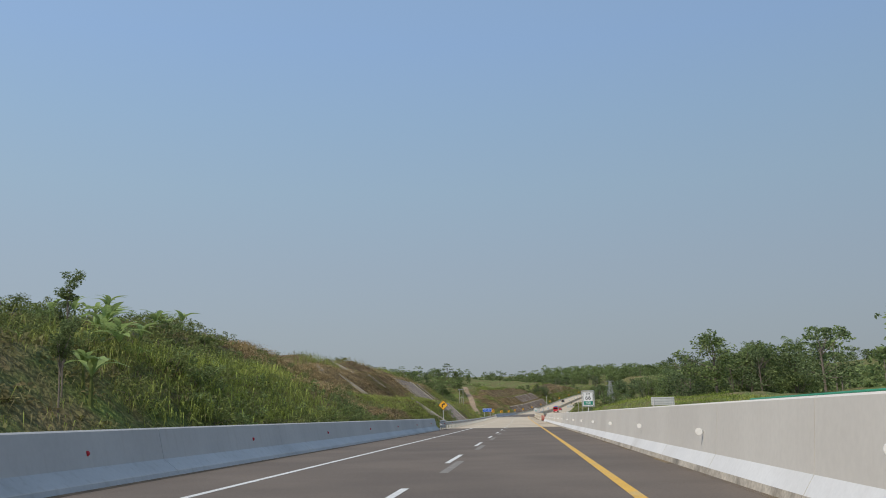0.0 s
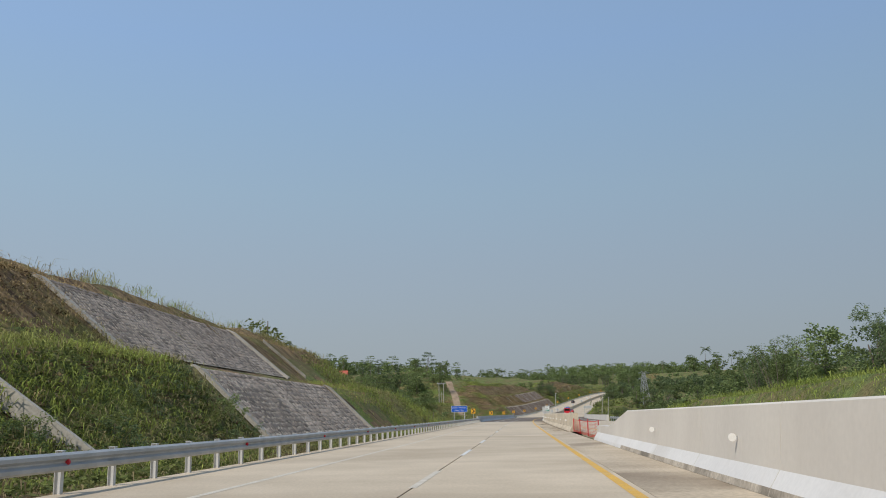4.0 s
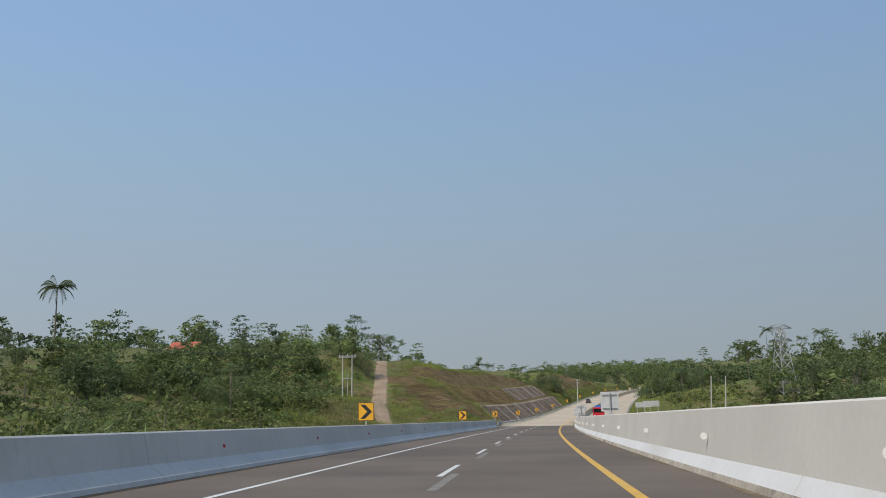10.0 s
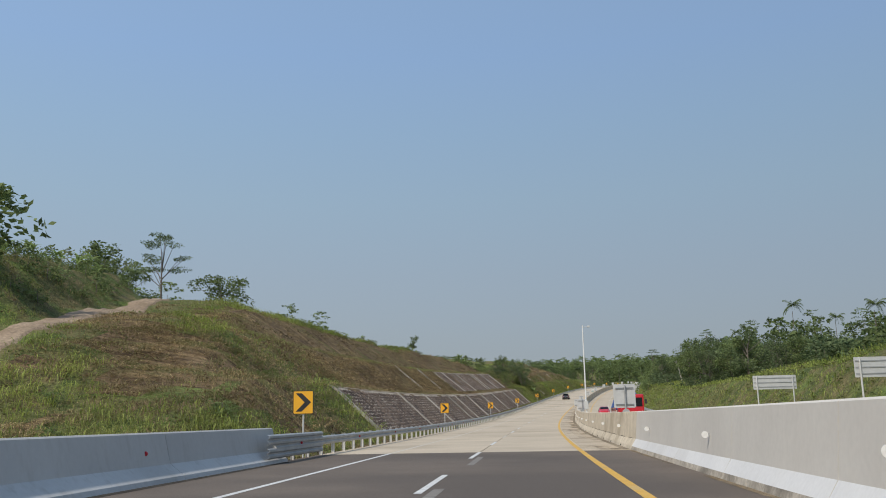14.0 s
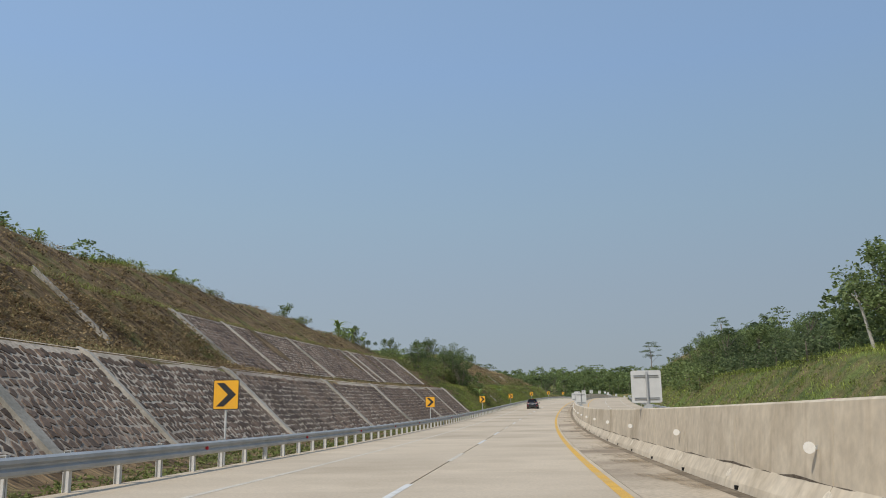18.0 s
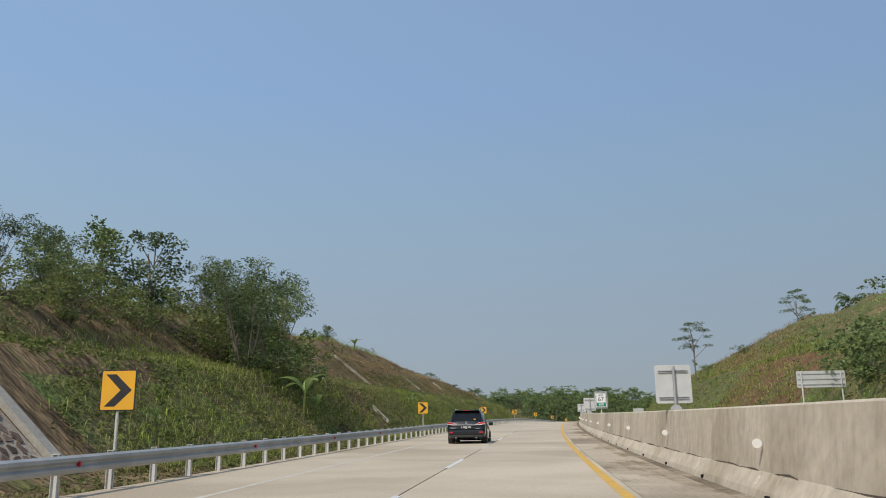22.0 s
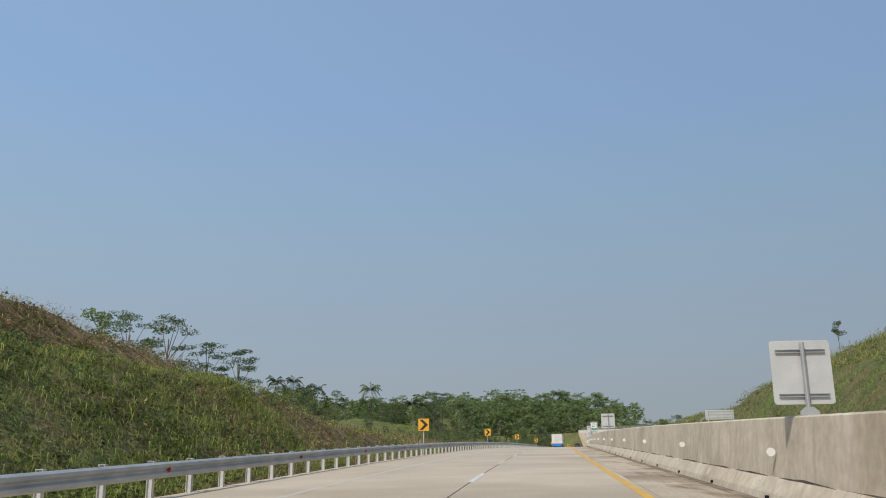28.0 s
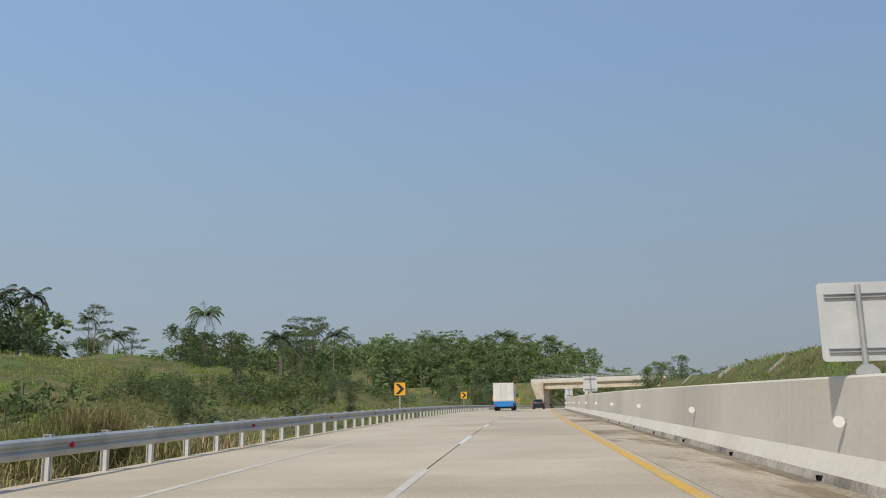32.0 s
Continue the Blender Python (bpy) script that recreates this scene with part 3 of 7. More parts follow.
for a, b in ((6.1, 84), (281.0, 414)):
    for s in np.arange(a, b, 10.4):
        o = tagged(new("reflector", RED_LENS), "round red reflector on the bridge parapet", "reflector", "parapet reflectors")
        o.matrix_world = at(s, -6.56, 0.63, 0, 0)

# scupper holes at the foot of the median: solid blocks, the hollow's shade painted near-black
M_HOLLOW_SHADE = mat("hollow_shade", (0.012, 0.011, 0.01), (0.02, 0.018, 0.015), 8, 0.95, 0.0, 30)
bms = bmesh.new()
box(bms, -0.02, 0.1, -0.1, 0.1, 0.0, 0.065, 0.008)
HOLE = bpy.data.meshes.new("scupper")
bms.to_mesh(HOLE)
bms.free()
HOLE.materials.append(M_HOLLOW_SHADE)
for s in list(np.arange(189, 278, 5.0)) + list(np.arange(424.5, 960, 5.0)):
    o = new("scupper", HOLE)
    o.matrix_world = at(s + 0.6, 5.393, 0.015)
    o.parent = med

# cracked seam between the raw barrier's foot and its wall, mortar daubed at the joints
M_CRACK = mat("dark_crack", (0.10, 0.08, 0.06), (0.16, 0.13, 0.10), 6, 0.95, 0.0, 30)
M_DAUB = mat("pale_mortar_daub", (0.62, 0.545, 0.43), (0.70, 0.62, 0.495), 3, 0.9, 0.4, 14, contrast=0.4)
rng = np.random.default_rng(71)
for a, b in ((181, 279), (422, 866)):
    sg = np.arange(a, b, 0.5)
    hh = 0.375 + 0.012 * np.sin(sg * 1.7) + rng.normal(size=len(sg)) * 0.008
    thick = np.clip(0.012 + 0.012 * ripple(6 * sg, sg) + rng.normal(size=len(sg)) * 0.004, 0.0015, 0.03)
    lo, hi = place(sg, 5.5745 - 0.004, hh - thick), place(sg, 5.5765, hh + thick)
    o = new("crack", sheet("crack", np.stack([lo, hi], 1), len(sg), 2, M_CRACK))
    o.parent = med
    for s in np.arange(a + 4, b - 1, 5.0):
        n_, w_, t_ = 9, rng.uniform(0.12, 0.32), rng.uniform(0.3, 0.5)
        an = np.linspace(0, 2 * np.pi, n_, endpoint=False)
        r_ = rng.uniform(0.65, 1.0, n_)
        y_, z_ = s + w_ * r_ * np.cos(an), 0.14 + 0.5 * t_ * (1 + r_ * np.sin(an)) * 0.5
        ring = place(y_, np.interp(z_, (0.0, 0.12, 0.38, 1.36), (5.38, 5.42, 5.58, 5.68)) - 0.005, z_)
        me = bpy.data.meshes.new("mortar_daub")
        me.from_pydata(ring.tolist(), [], [tuple(range(n_))])
        me.materials.append(M_DAUB)
        o = new("mortar_daub", me)
        o.parent = med


def dirt(name, level):
    """Brown dirt in uneven patches, thinner the higher the level."""
    m = mat(name, (0.27, 0.20, 0.12), (0.37, 0.285, 0.18), 0.9, 0.95, 0.1, 14, contrast=0.4)
    n, l = m.node_tree.nodes, m.node_tree.links
    co, mp, t, r = n.new("ShaderNodeTexCoord"), n.new("ShaderNodeMapping"), n.new("ShaderNodeTexNoise"), n.new("ShaderNodeMapRange")
    mp.inputs["Scale"].default_value = (1.0, 0.3, 1.0)
    t.inputs["Scale"].default_value, t.inputs["Detail"].default_value, t.inputs["Roughness"].default_value = 0.8, 7, 0.65
    r.inputs[1].default_value, r.inputs[2].default_value, r.inputs[4].default_value = level, level + 0.16, 0.6
    l.new(co.outputs["Object"], mp.inputs[0])
    l.new(mp.outputs[0], t.inputs["Vector"])
    l.new(t.outputs["Fac"], r.inputs[0])
    l.new(r.outputs[0], n["Principled BSDF"].inputs["Alpha"])
    return m


M_DIRT = [dirt("shoulder_dirt", v) for v in (0.47, 0.52, 0.57)]
for a, b in ((181, 276), (421, 1000)):
    for (u0, u1), m_ in zip(((4.7, 5.11), (4.25, 4.7), (3.75, 4.25)), M_DIRT):
        ob = extrude("dirt", [(u0, 0.006), (u1, 0.006)], a, b, 4, m_, closed=False)
        tagged(ob, "brown dirt washed over the inner shoulder in patches", "dirt", kind="structure")
for a, b in ((-60, 92), (277, 420)):
    ob = extrude("silt", [(5.22, 0.006), (5.372, 0.006)], a, b, 4, dirt("gutter_dirt", 0.42), closed=False)
    tagged(ob, "broken line of dirt along the painted median's foot", "silt", kind="structure")

# the broken gap in the median: sloping end, red netting
extrude("sloped_end", [(5.38, 0.0), (5.42, 0.12), (5.58, 0.38), (5.62, 0.72), (6.08, 0.72), (6.12, 0.38), (6.28, 0.12), (6.32, 0.0)], 152.5, 158, 3, [M_BARRIER_WHITE, M_BARRIER_FOOT], parent=med, mats=[1, 1, 0, 0, 0, 1, 1, 0])
tp = [(5.38, 0.0), (5.42, 0.12), (5.58, 0.38), (5.68, 1.36), (6.02, 1.36), (6.12, 0.38), (6.28, 0.12), (6.32, 0.0)]
lo = [(5.38, 0.0), (5.42, 0.12), (5.58, 0.38), (5.62, 0.72), (6.08, 0.72), (6.12, 0.38), (6.28, 0.12), (6.32, 0.0)]
bmt = bmesh.new()
ra = [bmt.verts.new(place(146.0, u, h)) for u, h in tp]
rb = [bmt.verts.new(place(152.5, u, h)) for u, h in lo]
for i in range(8):
    j = (i + 1) % 8
    f = bmt.faces.new((ra[i], ra[j], rb[j], rb[i]))
    f.material_index = 1 if i in (0, 1, 5, 6) else 0
bmt.faces.new(ra[::-1]), bmt.faces.new(rb)
part("sloped_end", bmt, [M_BARRIER_WHITE, M_BARRIER_FOOT], med)
M_NET = mat("red_plastic_net", (0.80, 0.05, 0.05), (0.72, 0.07, 0.06), 6, 0.6, 0.0, 40, trans=0.3)
net = thing("safety_netting", pose(0, 0, 0), "red plastic safety netting closing the median gap", "netting")
bmn = bmesh.new()
ss_ = np.linspace(158, 180, 60)
for k in range(12):
    hh_ = 0.04 + 0.85 * k / 11
    p_ = [place(s, 5.62 + 0.06 * math.sin(s * 1.3), hh_ * (1 - 0.06 * math.sin((s - 158) / 22 * math.pi))) for s in ss_]
    w_ = 0.035 if k in (0, 1, 11) else 0.011
    for a, b in zip(p_, p_[1:]):
        bmn.faces.new([bmn.verts.new(q) for q in (a, b, b + np.array((0, 0, w_)), a + np.array((0, 0, w_)))])
for s in np.linspace(158.1, 179.9, 170):
    a, b = place(s, 5.62 + 0.06 * math.sin(s * 1.3), 0.04), place(s + 0.011, 5.62 + 0.06 * math.sin(s * 1.3), 0.04)
    up = np.array((0, 0, 0.83))
    bmn.faces.new([bmn.verts.new(q) for q in (a, b, b + up, a + up)])
part("net", bmn, M_NET, net)
for s in (158.3, 165.5, 172.5, 179.6):
    b_ = bmesh.new()
    p_ = place(s, 5.66, 0)
    rod(b_, p_, p_ + np.array((0, 0, 0.98)), 0.03)
    part("stake", b_, M_RED, net)

# green pipe rail on the far parapet of the first bridge
M_GREEN_PIPE = mat("green_painted_steel", (0.01, 0.28, 0.12), (0.015, 0.24, 0.11), 3, 0.4, 0.0, 40)
gr = thing("pipe_rail", pose(0, 0, 0), "bright green painted pipe rail on the bridge parapet", "railing")
pts_ = [place(s, 17.25, 1.98) for s in np.linspace(-55, 62, 40)]
b_ = bmesh.new()
for a, b in zip(pts_, pts_[1:]):
    rod(b_, a, b, 0.09, n=8, caps=False)
part("pipe", b_, M_GREEN_PIPE, gr)
for s in np.arange(-54, 63, 4.0):
    b_ = bmesh.new()
    rod(b_, place(s, 17.25, 1.03), place(s, 17.25, 1.95), 0.04)
    part("post", b_, M_GREEN_PIPE, gr)


# ---- signs ----
def rounded(w, h, r, n=4):
    pts = []
    for cx_, cz_, a0 in ((w / 2 - r, h / 2 - r, 0), (-w / 2 + r, h / 2 - r, 90), (-w / 2 + r, -h / 2 + r, 180), (w / 2 - r, -h / 2 + r, 270)):
        for i in range(n + 1):
            a = radians(a0 + 90 * i / n)
            pts.append((cx_ + r * math.cos(a), cz_ + r * math.sin(a)))
    return pts


def shifted(pts, dx, dz):
    return [(x + dx, z + dz) for x, z in pts]


def words(text, size, x, z, y, material, parent, flip=False, bold=0.0):
    cu = bpy.data.curves.new("lettering", "FONT")
    cu.body, cu.size, cu.align_x, cu.align_y, cu.extrude, cu.offset = text, size, "CENTER", "CENTER", 0.002, bold
    tmp = bpy.data.objects.new("lettering", cu)
    scene.collection.objects.link(tmp)
    me = bpy.data.meshes.new_from_object(tmp.evaluated_get(bpy.context.evaluated_depsgraph_get()))
    bpy.data.objects.remove(tmp)
    me.materials.clear()
    me.materials.append(material)
    ob = new("lettering", me)
    ob.matrix_world = pose(x, y, z, 90, 0, 0)
    ob.parent = parent
    return ob


CHEV = [(-0.30, 0.36), (-0.06, 0.36), (0.32, 0.0), (-0.06, -0.36), (-0.30, -0.36), (0.06, 0.0)]


def chevron_sign(base):
    root = thing("chevron_sign", pose(0, 0, 0), "yellow chevron bend sign with a black arrow on a steel post", "road sign", "bend chevrons")
    b = bmesh.new()
    plate(b, shifted(rounded(0.82, 0.92, 0.04), 0, base), 0.0, 0.02)
    part("border", b, M_SIGN_BLACK, root)
    b = bmesh.new()
    plate(b, shifted(rounded(0.77, 0.87, 0.03), 0, base), -0.004, -0.0005)
    part("face", b, M_SIGN_YELLOW, root)
    b = bmesh.new()
    plate(b, shifted(CHEV, 0, base), -0.008, -0.0045)
    part("arrow", b, M_SIGN_BLACK, root)
    b = bmesh.new()
    rod(b, (0, 0.055, -1.2 if base > 1.8 else 0.0), (0, 0.055, base + 0.4), 0.035, n=10)
    part("post", b, M_POST, root)
    for z in (base + 0.27, base - 0.27):
        b = bmesh.new()
        box(b, -0.3, 0.3, 0.021, 0.04, z - 0.02, z + 0.02)
        part("bracket", b, M_GALV, root)
    return root


tall = chevron_sign(2.0)
tall.matrix_world = at(273, -7.25, 0.0)
for s in (421.5, 471, 521.5, 571, 620.6, 670.2, 721, 771.6, 821.8, 872.6, 923, 973, 1023, 1073):
    copy_thing(tall, at(s, -7.25, 0.0, 1.5 if s % 3 else -1.0))
low = chevron_sign(0.66)
low.matrix_world = at(323.0, -6.78, 1.075)
tagged(low, "yellow chevron bend sign standing on the bridge parapet")
copy_thing(low, at(373.2, -6.78, 1.075))


def median_board(s):
    root = thing("chevron_sign", at(s, 5.85, 1.39), "white metal back of a bend sign on the median barrier", "road sign", "median sign backs")
    b = bmesh.new()
    plate(b, shifted(rounded(1.02, 1.1, 0.06), 0, 0.74), 0.0, 0.018)
    part("board", b, M_SIGN_BACK, root)
    b = bmesh.new()
    plate(b, shifted(rounded(0.98, 1.06, 0.05), 0, 0.74), 0.0185, 0.022)
    part("face", b, M_SIGN_YELLOW, root)
    b = bmesh.new()
    plate(b, [(-x * 1.15, z * 1.15 + 0.74) for x, z in CHEV], 0.0225, 0.026)
    part("arrow", b, M_SIGN_BLACK, root)
    b = bmesh.new()
    rod(b, (0.02, -0.075, 0.0), (0.02, -0.075, 1.24), 0.04, n=10)
    part("post", b, M_GALV, root)
    for z in (0.34, 1.1):
        b = bmesh.new()
        for z0, z1, y0, y1 in ((-0.03, 0.03, -0.012, -0.003), (-0.03, -0.02, -0.036, -0.012), (0.02, 0.03, -0.036, -0.012)):
            box(b, -0.42, 0.42, y0, y1, z + z0, z + z1)
        part("channel", b, M_GALV, root)
    b = bmesh.new()
    plate(b, [(-0.14, 0), (-0.14, 0.06), (-0.05, 0.14), (0.09, 0.14), (0.18, 0.06), (0.18, 0)], -0.125, -0.118)
    box(b, -0.14, 0.18, -0.15, 0.06, 0.0, 0.015)
    part("foot_plate", b, M_GALV, root)
    return root


first = median_board(279.4)
for s in (326.2, 374.5, 427, 475, 524, 576, 626, 674.8, 724, 773.9, 823.9, 874.4, 924, 974, 1024):
    copy_thing(first, at(s, 5.85, 1.39, 2.0 if int(s) % 2 else -1.5) @ Matrix.Diagonal((0.94, 1, 0.94, 1)))


def km_sign(s, top, low_text):
    root = thing("distance_sign", at(s, 5.85, 1.39) @ Matrix.Diagonal((0.92, 0.92, 0.92, 1)), "white kilometre board with black figures over a green panel", "road sign", "kilometre boards")
    b = bmesh.new()
    plate(b, shifted(rounded(0.72, 0.96, 0.05), 0, 0.85), 0.0, 0.018)
    part("board", b, M_SIGN_BACK, root)
    b = bmesh.new()
    ro, ri = rounded(0.88, 1.12, 0.09), rounded(0.79, 1.03, 0.06)
    rings = [[b.verts.new((x, y, z + 0.85)) for x, z in q] for q, y in ((ro, -0.012), (ri, -0.02), (ri, 0.03), (ro, 0.03))]
    for q, w_ in zip(rings, rings[1:] + rings[:1]):
        for k in range(len(q)):
            j = (k + 1) % len(q)
            b.faces.new((q[k], q[j], w_[j], w_[k]))
    bmesh.ops.recalc_face_normals(b, faces=b.faces)
    part("tube_frame", b, M_GALV, root, "grey tubular frame")
    for z in (0.5, 1.2):
        b = bmesh.new()
        box(b, -0.42, 0.42, 0.019, 0.03, z - 0.03, z + 0.03)
        part("channel", b, M_GALV, root)
    b = bmesh.new()
    plate(b, shifted(rounded(0.72, 0.96, 0.05), 0, 0.85), -0.004, -0.0005)
    part("face", b, M_SIGN_WHITE, root)
    b = bmesh.new()
    for o_, i_ in ((rounded(0.64, 0.88, 0.04), rounded(0.61, 0.85, 0.035)),):
        oo = [b.verts.new((x, -0.0055, z + 0.85)) for x, z in o_]
        ii = [b.verts.new((x, -0.0055, z + 0.85)) for x, z in i_]
        for k in range(len(oo)):
            j = (k + 1) % len(oo)
            b.faces.new((oo[k], oo[j], ii[j], ii[k]))
    part("frame_line", b, M_SIGN_BLACK, root)
    b = bmesh.new()
    plate(b, [(-0.3, 0.44), (0.3, 0.44), (0.3, 0.68), (-0.3, 0.68)], -0.0075, -0.0045)
    part("panel", b, M_SIGN_GREEN, root)
    words("KM", 0.2, 0, 1.16, -0.007, M_SIGN_BLACK, root)
    words(top, 0.4, 0, 0.9, -0.007, M_SIGN_BLACK, root)
    words(low_text, 0.23, 0, 0.56, -0.0105, M_SIGN_WHITE, root)
    b = bmesh.new()
    rod(b, (0, 0.06, 0.0), (0, 0.06, 1.2), 0.035, n=10)
    part("post", b, M_POST, root)
    b = bmesh.new()
    box(b, -0.12, 0.12, -0.05, 0.15, 0.0, 0.02)
    part("foot_plate", b, M_GALV, root)


for s, a_, b_ in ((56.5, "66", "600"), (257.5, "66", "800"), (657.0, "67", "200"), (856.6, "67", "400")):
    km_sign(s, a_, b_)

# bend warning diamond
dia = thing("warning_sign", at(99, -7.25), "yellow diamond warning sign with a curved black arrow", "road sign")
b = bmesh.new()
plate(b, [(0, 3.05), (-0.55, 2.5), (0, 1.95), (0.55, 2.5)], 0.0, 0.02)
part("border", b, M_SIGN_BLACK, dia)
b = bmesh.new()
plate(b, [(0, 3.01), (-0.51, 2.5), (0, 1.99), (0.51, 2.5)], -0.004, -0.0005)
part("face", b, M_SIGN_YELLOW, dia)
b = bmesh.new()
plate(b, [(-0.16, 2.24), (-0.04, 2.24), (-0.04, 2.46), (0.0, 2.53), (0.06, 2.56), (0.06, 2.47), (0.24, 2.63), (0.06, 2.79), (0.06, 2.69), (-0.08, 2.64), (-0.16, 2.5)], -0.008, -0.0045)
part("arrow", b, M_SIGN_BLACK, dia)
b = bmesh.new()
rod(b, (0, 0.055, -0.8), (0, 0.055, 2.9), 0.035, n=10)
part("post", b, M_POST, dia)

# bridge name board
board = thing("name_board", at(250.3, -8.0), "blue bridge name board with white lettering on two posts", "road sign")
b = bmesh.new()
plate(b, shifted(rounded(2.5, 0.98, 0.05), 0, 2.27), 0.0, 0.03)
part("border", b, M_SIGN_WHITE, board)
b = bmesh.new()
plate(b, shifted(rounded(2.42, 0.9, 0.04), 0, 2.27), -0.004, -0.0005)
part("face", b, M_SIGN_BLUE, board)
words("Jembatan Ambar Jaya", 0.25, 0, 2.27 + 0.2, -0.0075, M_SIGN_WHITE, board)
words("Panjang 130 m", 0.25, 0, 2.27 - 0.2, -0.0075, M_SIGN_WHITE, board)
for x in (-0.82, 0.82):
    b = bmesh.new()
    rod(b, (x, 0.07, -1.4), (x, 0.07, 2.27 + 0.4), 0.05, n=10)
    part("post", b, M_POST, board)


def back_board(s, u, w, mid):
    h0 = float(ground_h(s, u))
    root = thing("sign_board", at(s, u, h0), "pale back of a wide direction board on two posts", "road sign", "far sign backs")
    c = mid - h0
    b = bmesh.new()
    plate(b, shifted(rounded(w, 0.95, 0.05), 0, c), 0.0, 0.025)
    part("board", b, M_SIGN_BACK, root)
    for z in (c - 0.3, c, c + 0.3):
        b = bmesh.new()
        box(b, -w / 2 + 0.05, w / 2 - 0.05, -0.03, -0.003, z - 0.025, z + 0.025)
        part("rail", b, M_GALV, root)
    for x in (-w / 2 + 0.25, w / 2 - 0.25):
        b = bmesh.new()
        rod(b, (x, -0.07, -0.5), (x, -0.07, c + 0.45), 0.045, n=8)
        part("post", b, M_POST, root)


for s, w, mid in ((107, 2.7, 2.57), (430.5, 2.7, 3.25), (450.5, 2.9, 3.2), (654.5, 2.7, 3.1), (851.5, 2.8, 3.05)):
    back_board(s, 18.3, w, mid)

# camera mast on the median
mast = thing("mast", at(463.5, 5.85, 1.39), "slim white mast with a small cabinet on the median", "mast")
b = bmesh.new()
rod(b, (0, 0, 0), (0, 0, 7.4), 0.07, 0.045, n=10)
part("pole", b, M_SIGN_WHITE, mast)
b = bmesh.new()
box(b, -0.18, 0.18, -0.16, 0.16, 0.25, 0.95, 0.02)
part("cabinet", b, M_SIGN_BACK, mast)
b = bmesh.new()
rod(b, (0, 0, 7.4 - 0.2), (0.5, -0.3, 7.4 - 0.1), 0.02, n=6)
box(b, 0.4, 0.6, -0.45, -0.2, 7.4 - 0.22, 7.4 - 0.08, 0.01)
part("sensor", b, M_SIGN_BACK, mast)


# ---- stone-faced slopes ----
M_STONE = island(mat("dark_rubble_stone", (0.10, 0.068, 0.048), (0.15, 0.105, 0.076), 0.25, 0.9, 0.5, 8, c=(0.085, 0.056, 0.04), vary=0.3, contrast=0.6), 0.5, 1.5)
M_STONE_PALE = island(mat("grey_rubble_stone", (0.19, 0.158, 0.132), (0.26, 0.22, 0.185), 0.25, 0.9, 0.5, 8, c=(0.15, 0.122, 0.10), vary=0.3, contrast=0.5), 0.55, 1.45)
M_MORTAR = mat("pale_mortar", (0.46, 0.385, 0.30), (0.56, 0.475, 0.38), 0.2, 0.95, 0.6, 8, c=(0.27, 0.22, 0.18), contrast=0.6)
M_STRIP = mat("drain_concrete", (0.36, 0.33, 0.28), (0.43, 0.395, 0.34), 0.8, 0.9, 0.3, 10, c=(0.24, 0.22, 0.18), vary=0.1)


def face_pts(s, a, out):
    """Points on the left cut slope at distance a from the road's middle, out metres proud of it."""
    h = knots(a - knots(s, SET_BACK) * np.clip((a - 9.2) / 3, 0, 1), CUT_L)
    return place(s, -a + out * 0.65, h + out * 0.75)


def jitter(x, y, k):
    v = np.sin(np.round(x, 2) * 12.9898 + np.round(y, 2) * 78.233 + k) * 43758.5453
    return v - np.floor(v) - 0.5


def stone_geometry(s0, s1, a0, a1, w, v, rng):
    """A net of irregular six-sided stones between mortar veins: corners (k, 12, 3), faces and centres."""
    R, C = int((a1 - a0) / v), int((s1 - s0) / w)
    r, c = (q.ravel() for q in np.meshgrid(np.arange(R), np.arange(C), indexing="ij"))
    x, y = s0 + (c + 0.5 + 0.5 * (r % 2)) * w, a0 + (r + 0.5) * v
    keep = x < s1 - 0.6 * w
    x, y = x[keep][:, None], y[keep][:, None]
    hh = v * 2 / 3
    px = x + np.array((0, w / 2, w / 2, 0, -w / 2, -w / 2))
    py = y + np.array((-hh, -hh / 2, hh / 2, hh, hh / 2, -hh / 2))
    px, py = px + 0.5 * w * jitter(px, py, 1), py + 0.62 * v * jitter(px, py, 2)
    cx_, cy_ = px.mean(1, keepdims=True), py.mean(1, keepdims=True)
    k = len(cx_)
    f0 = rng.uniform(0.64, 0.88, (k, 1))
    up = rng.uniform(0.074, 0.098, (k, 1)) + rng.uniform(-0.006, 0.006, (k, 6))
    foot = face_pts(cx_ + (px - cx_) * f0, cy_ + (py - cy_) * f0, 0.05)
    top = face_pts(cx_ + (px - cx_) * (f0 - 0.09), cy_ + (py - cy_) * (f0 - 0.09), up)
    f = [tuple(range(6, 12))] + [(i, (i + 1) % 6, 6 + (i + 1) % 6, 6 + i) for i in range(6)]
    return np.concatenate([foot, top], 1), f, np.concatenate([cx_, cy_], 1)


def mesh_of(name, v, f, material):
    me = bpy.data.meshes.new(name)
    k, m = v.shape[0], v.shape[1]
    faces = [tuple(i + j * m for i in q) for j in range(k) for q in f]
    me.from_pydata(v.reshape(-1, 3).tolist(), [], faces)
    me.materials.append(material)
    me.update()
    return me


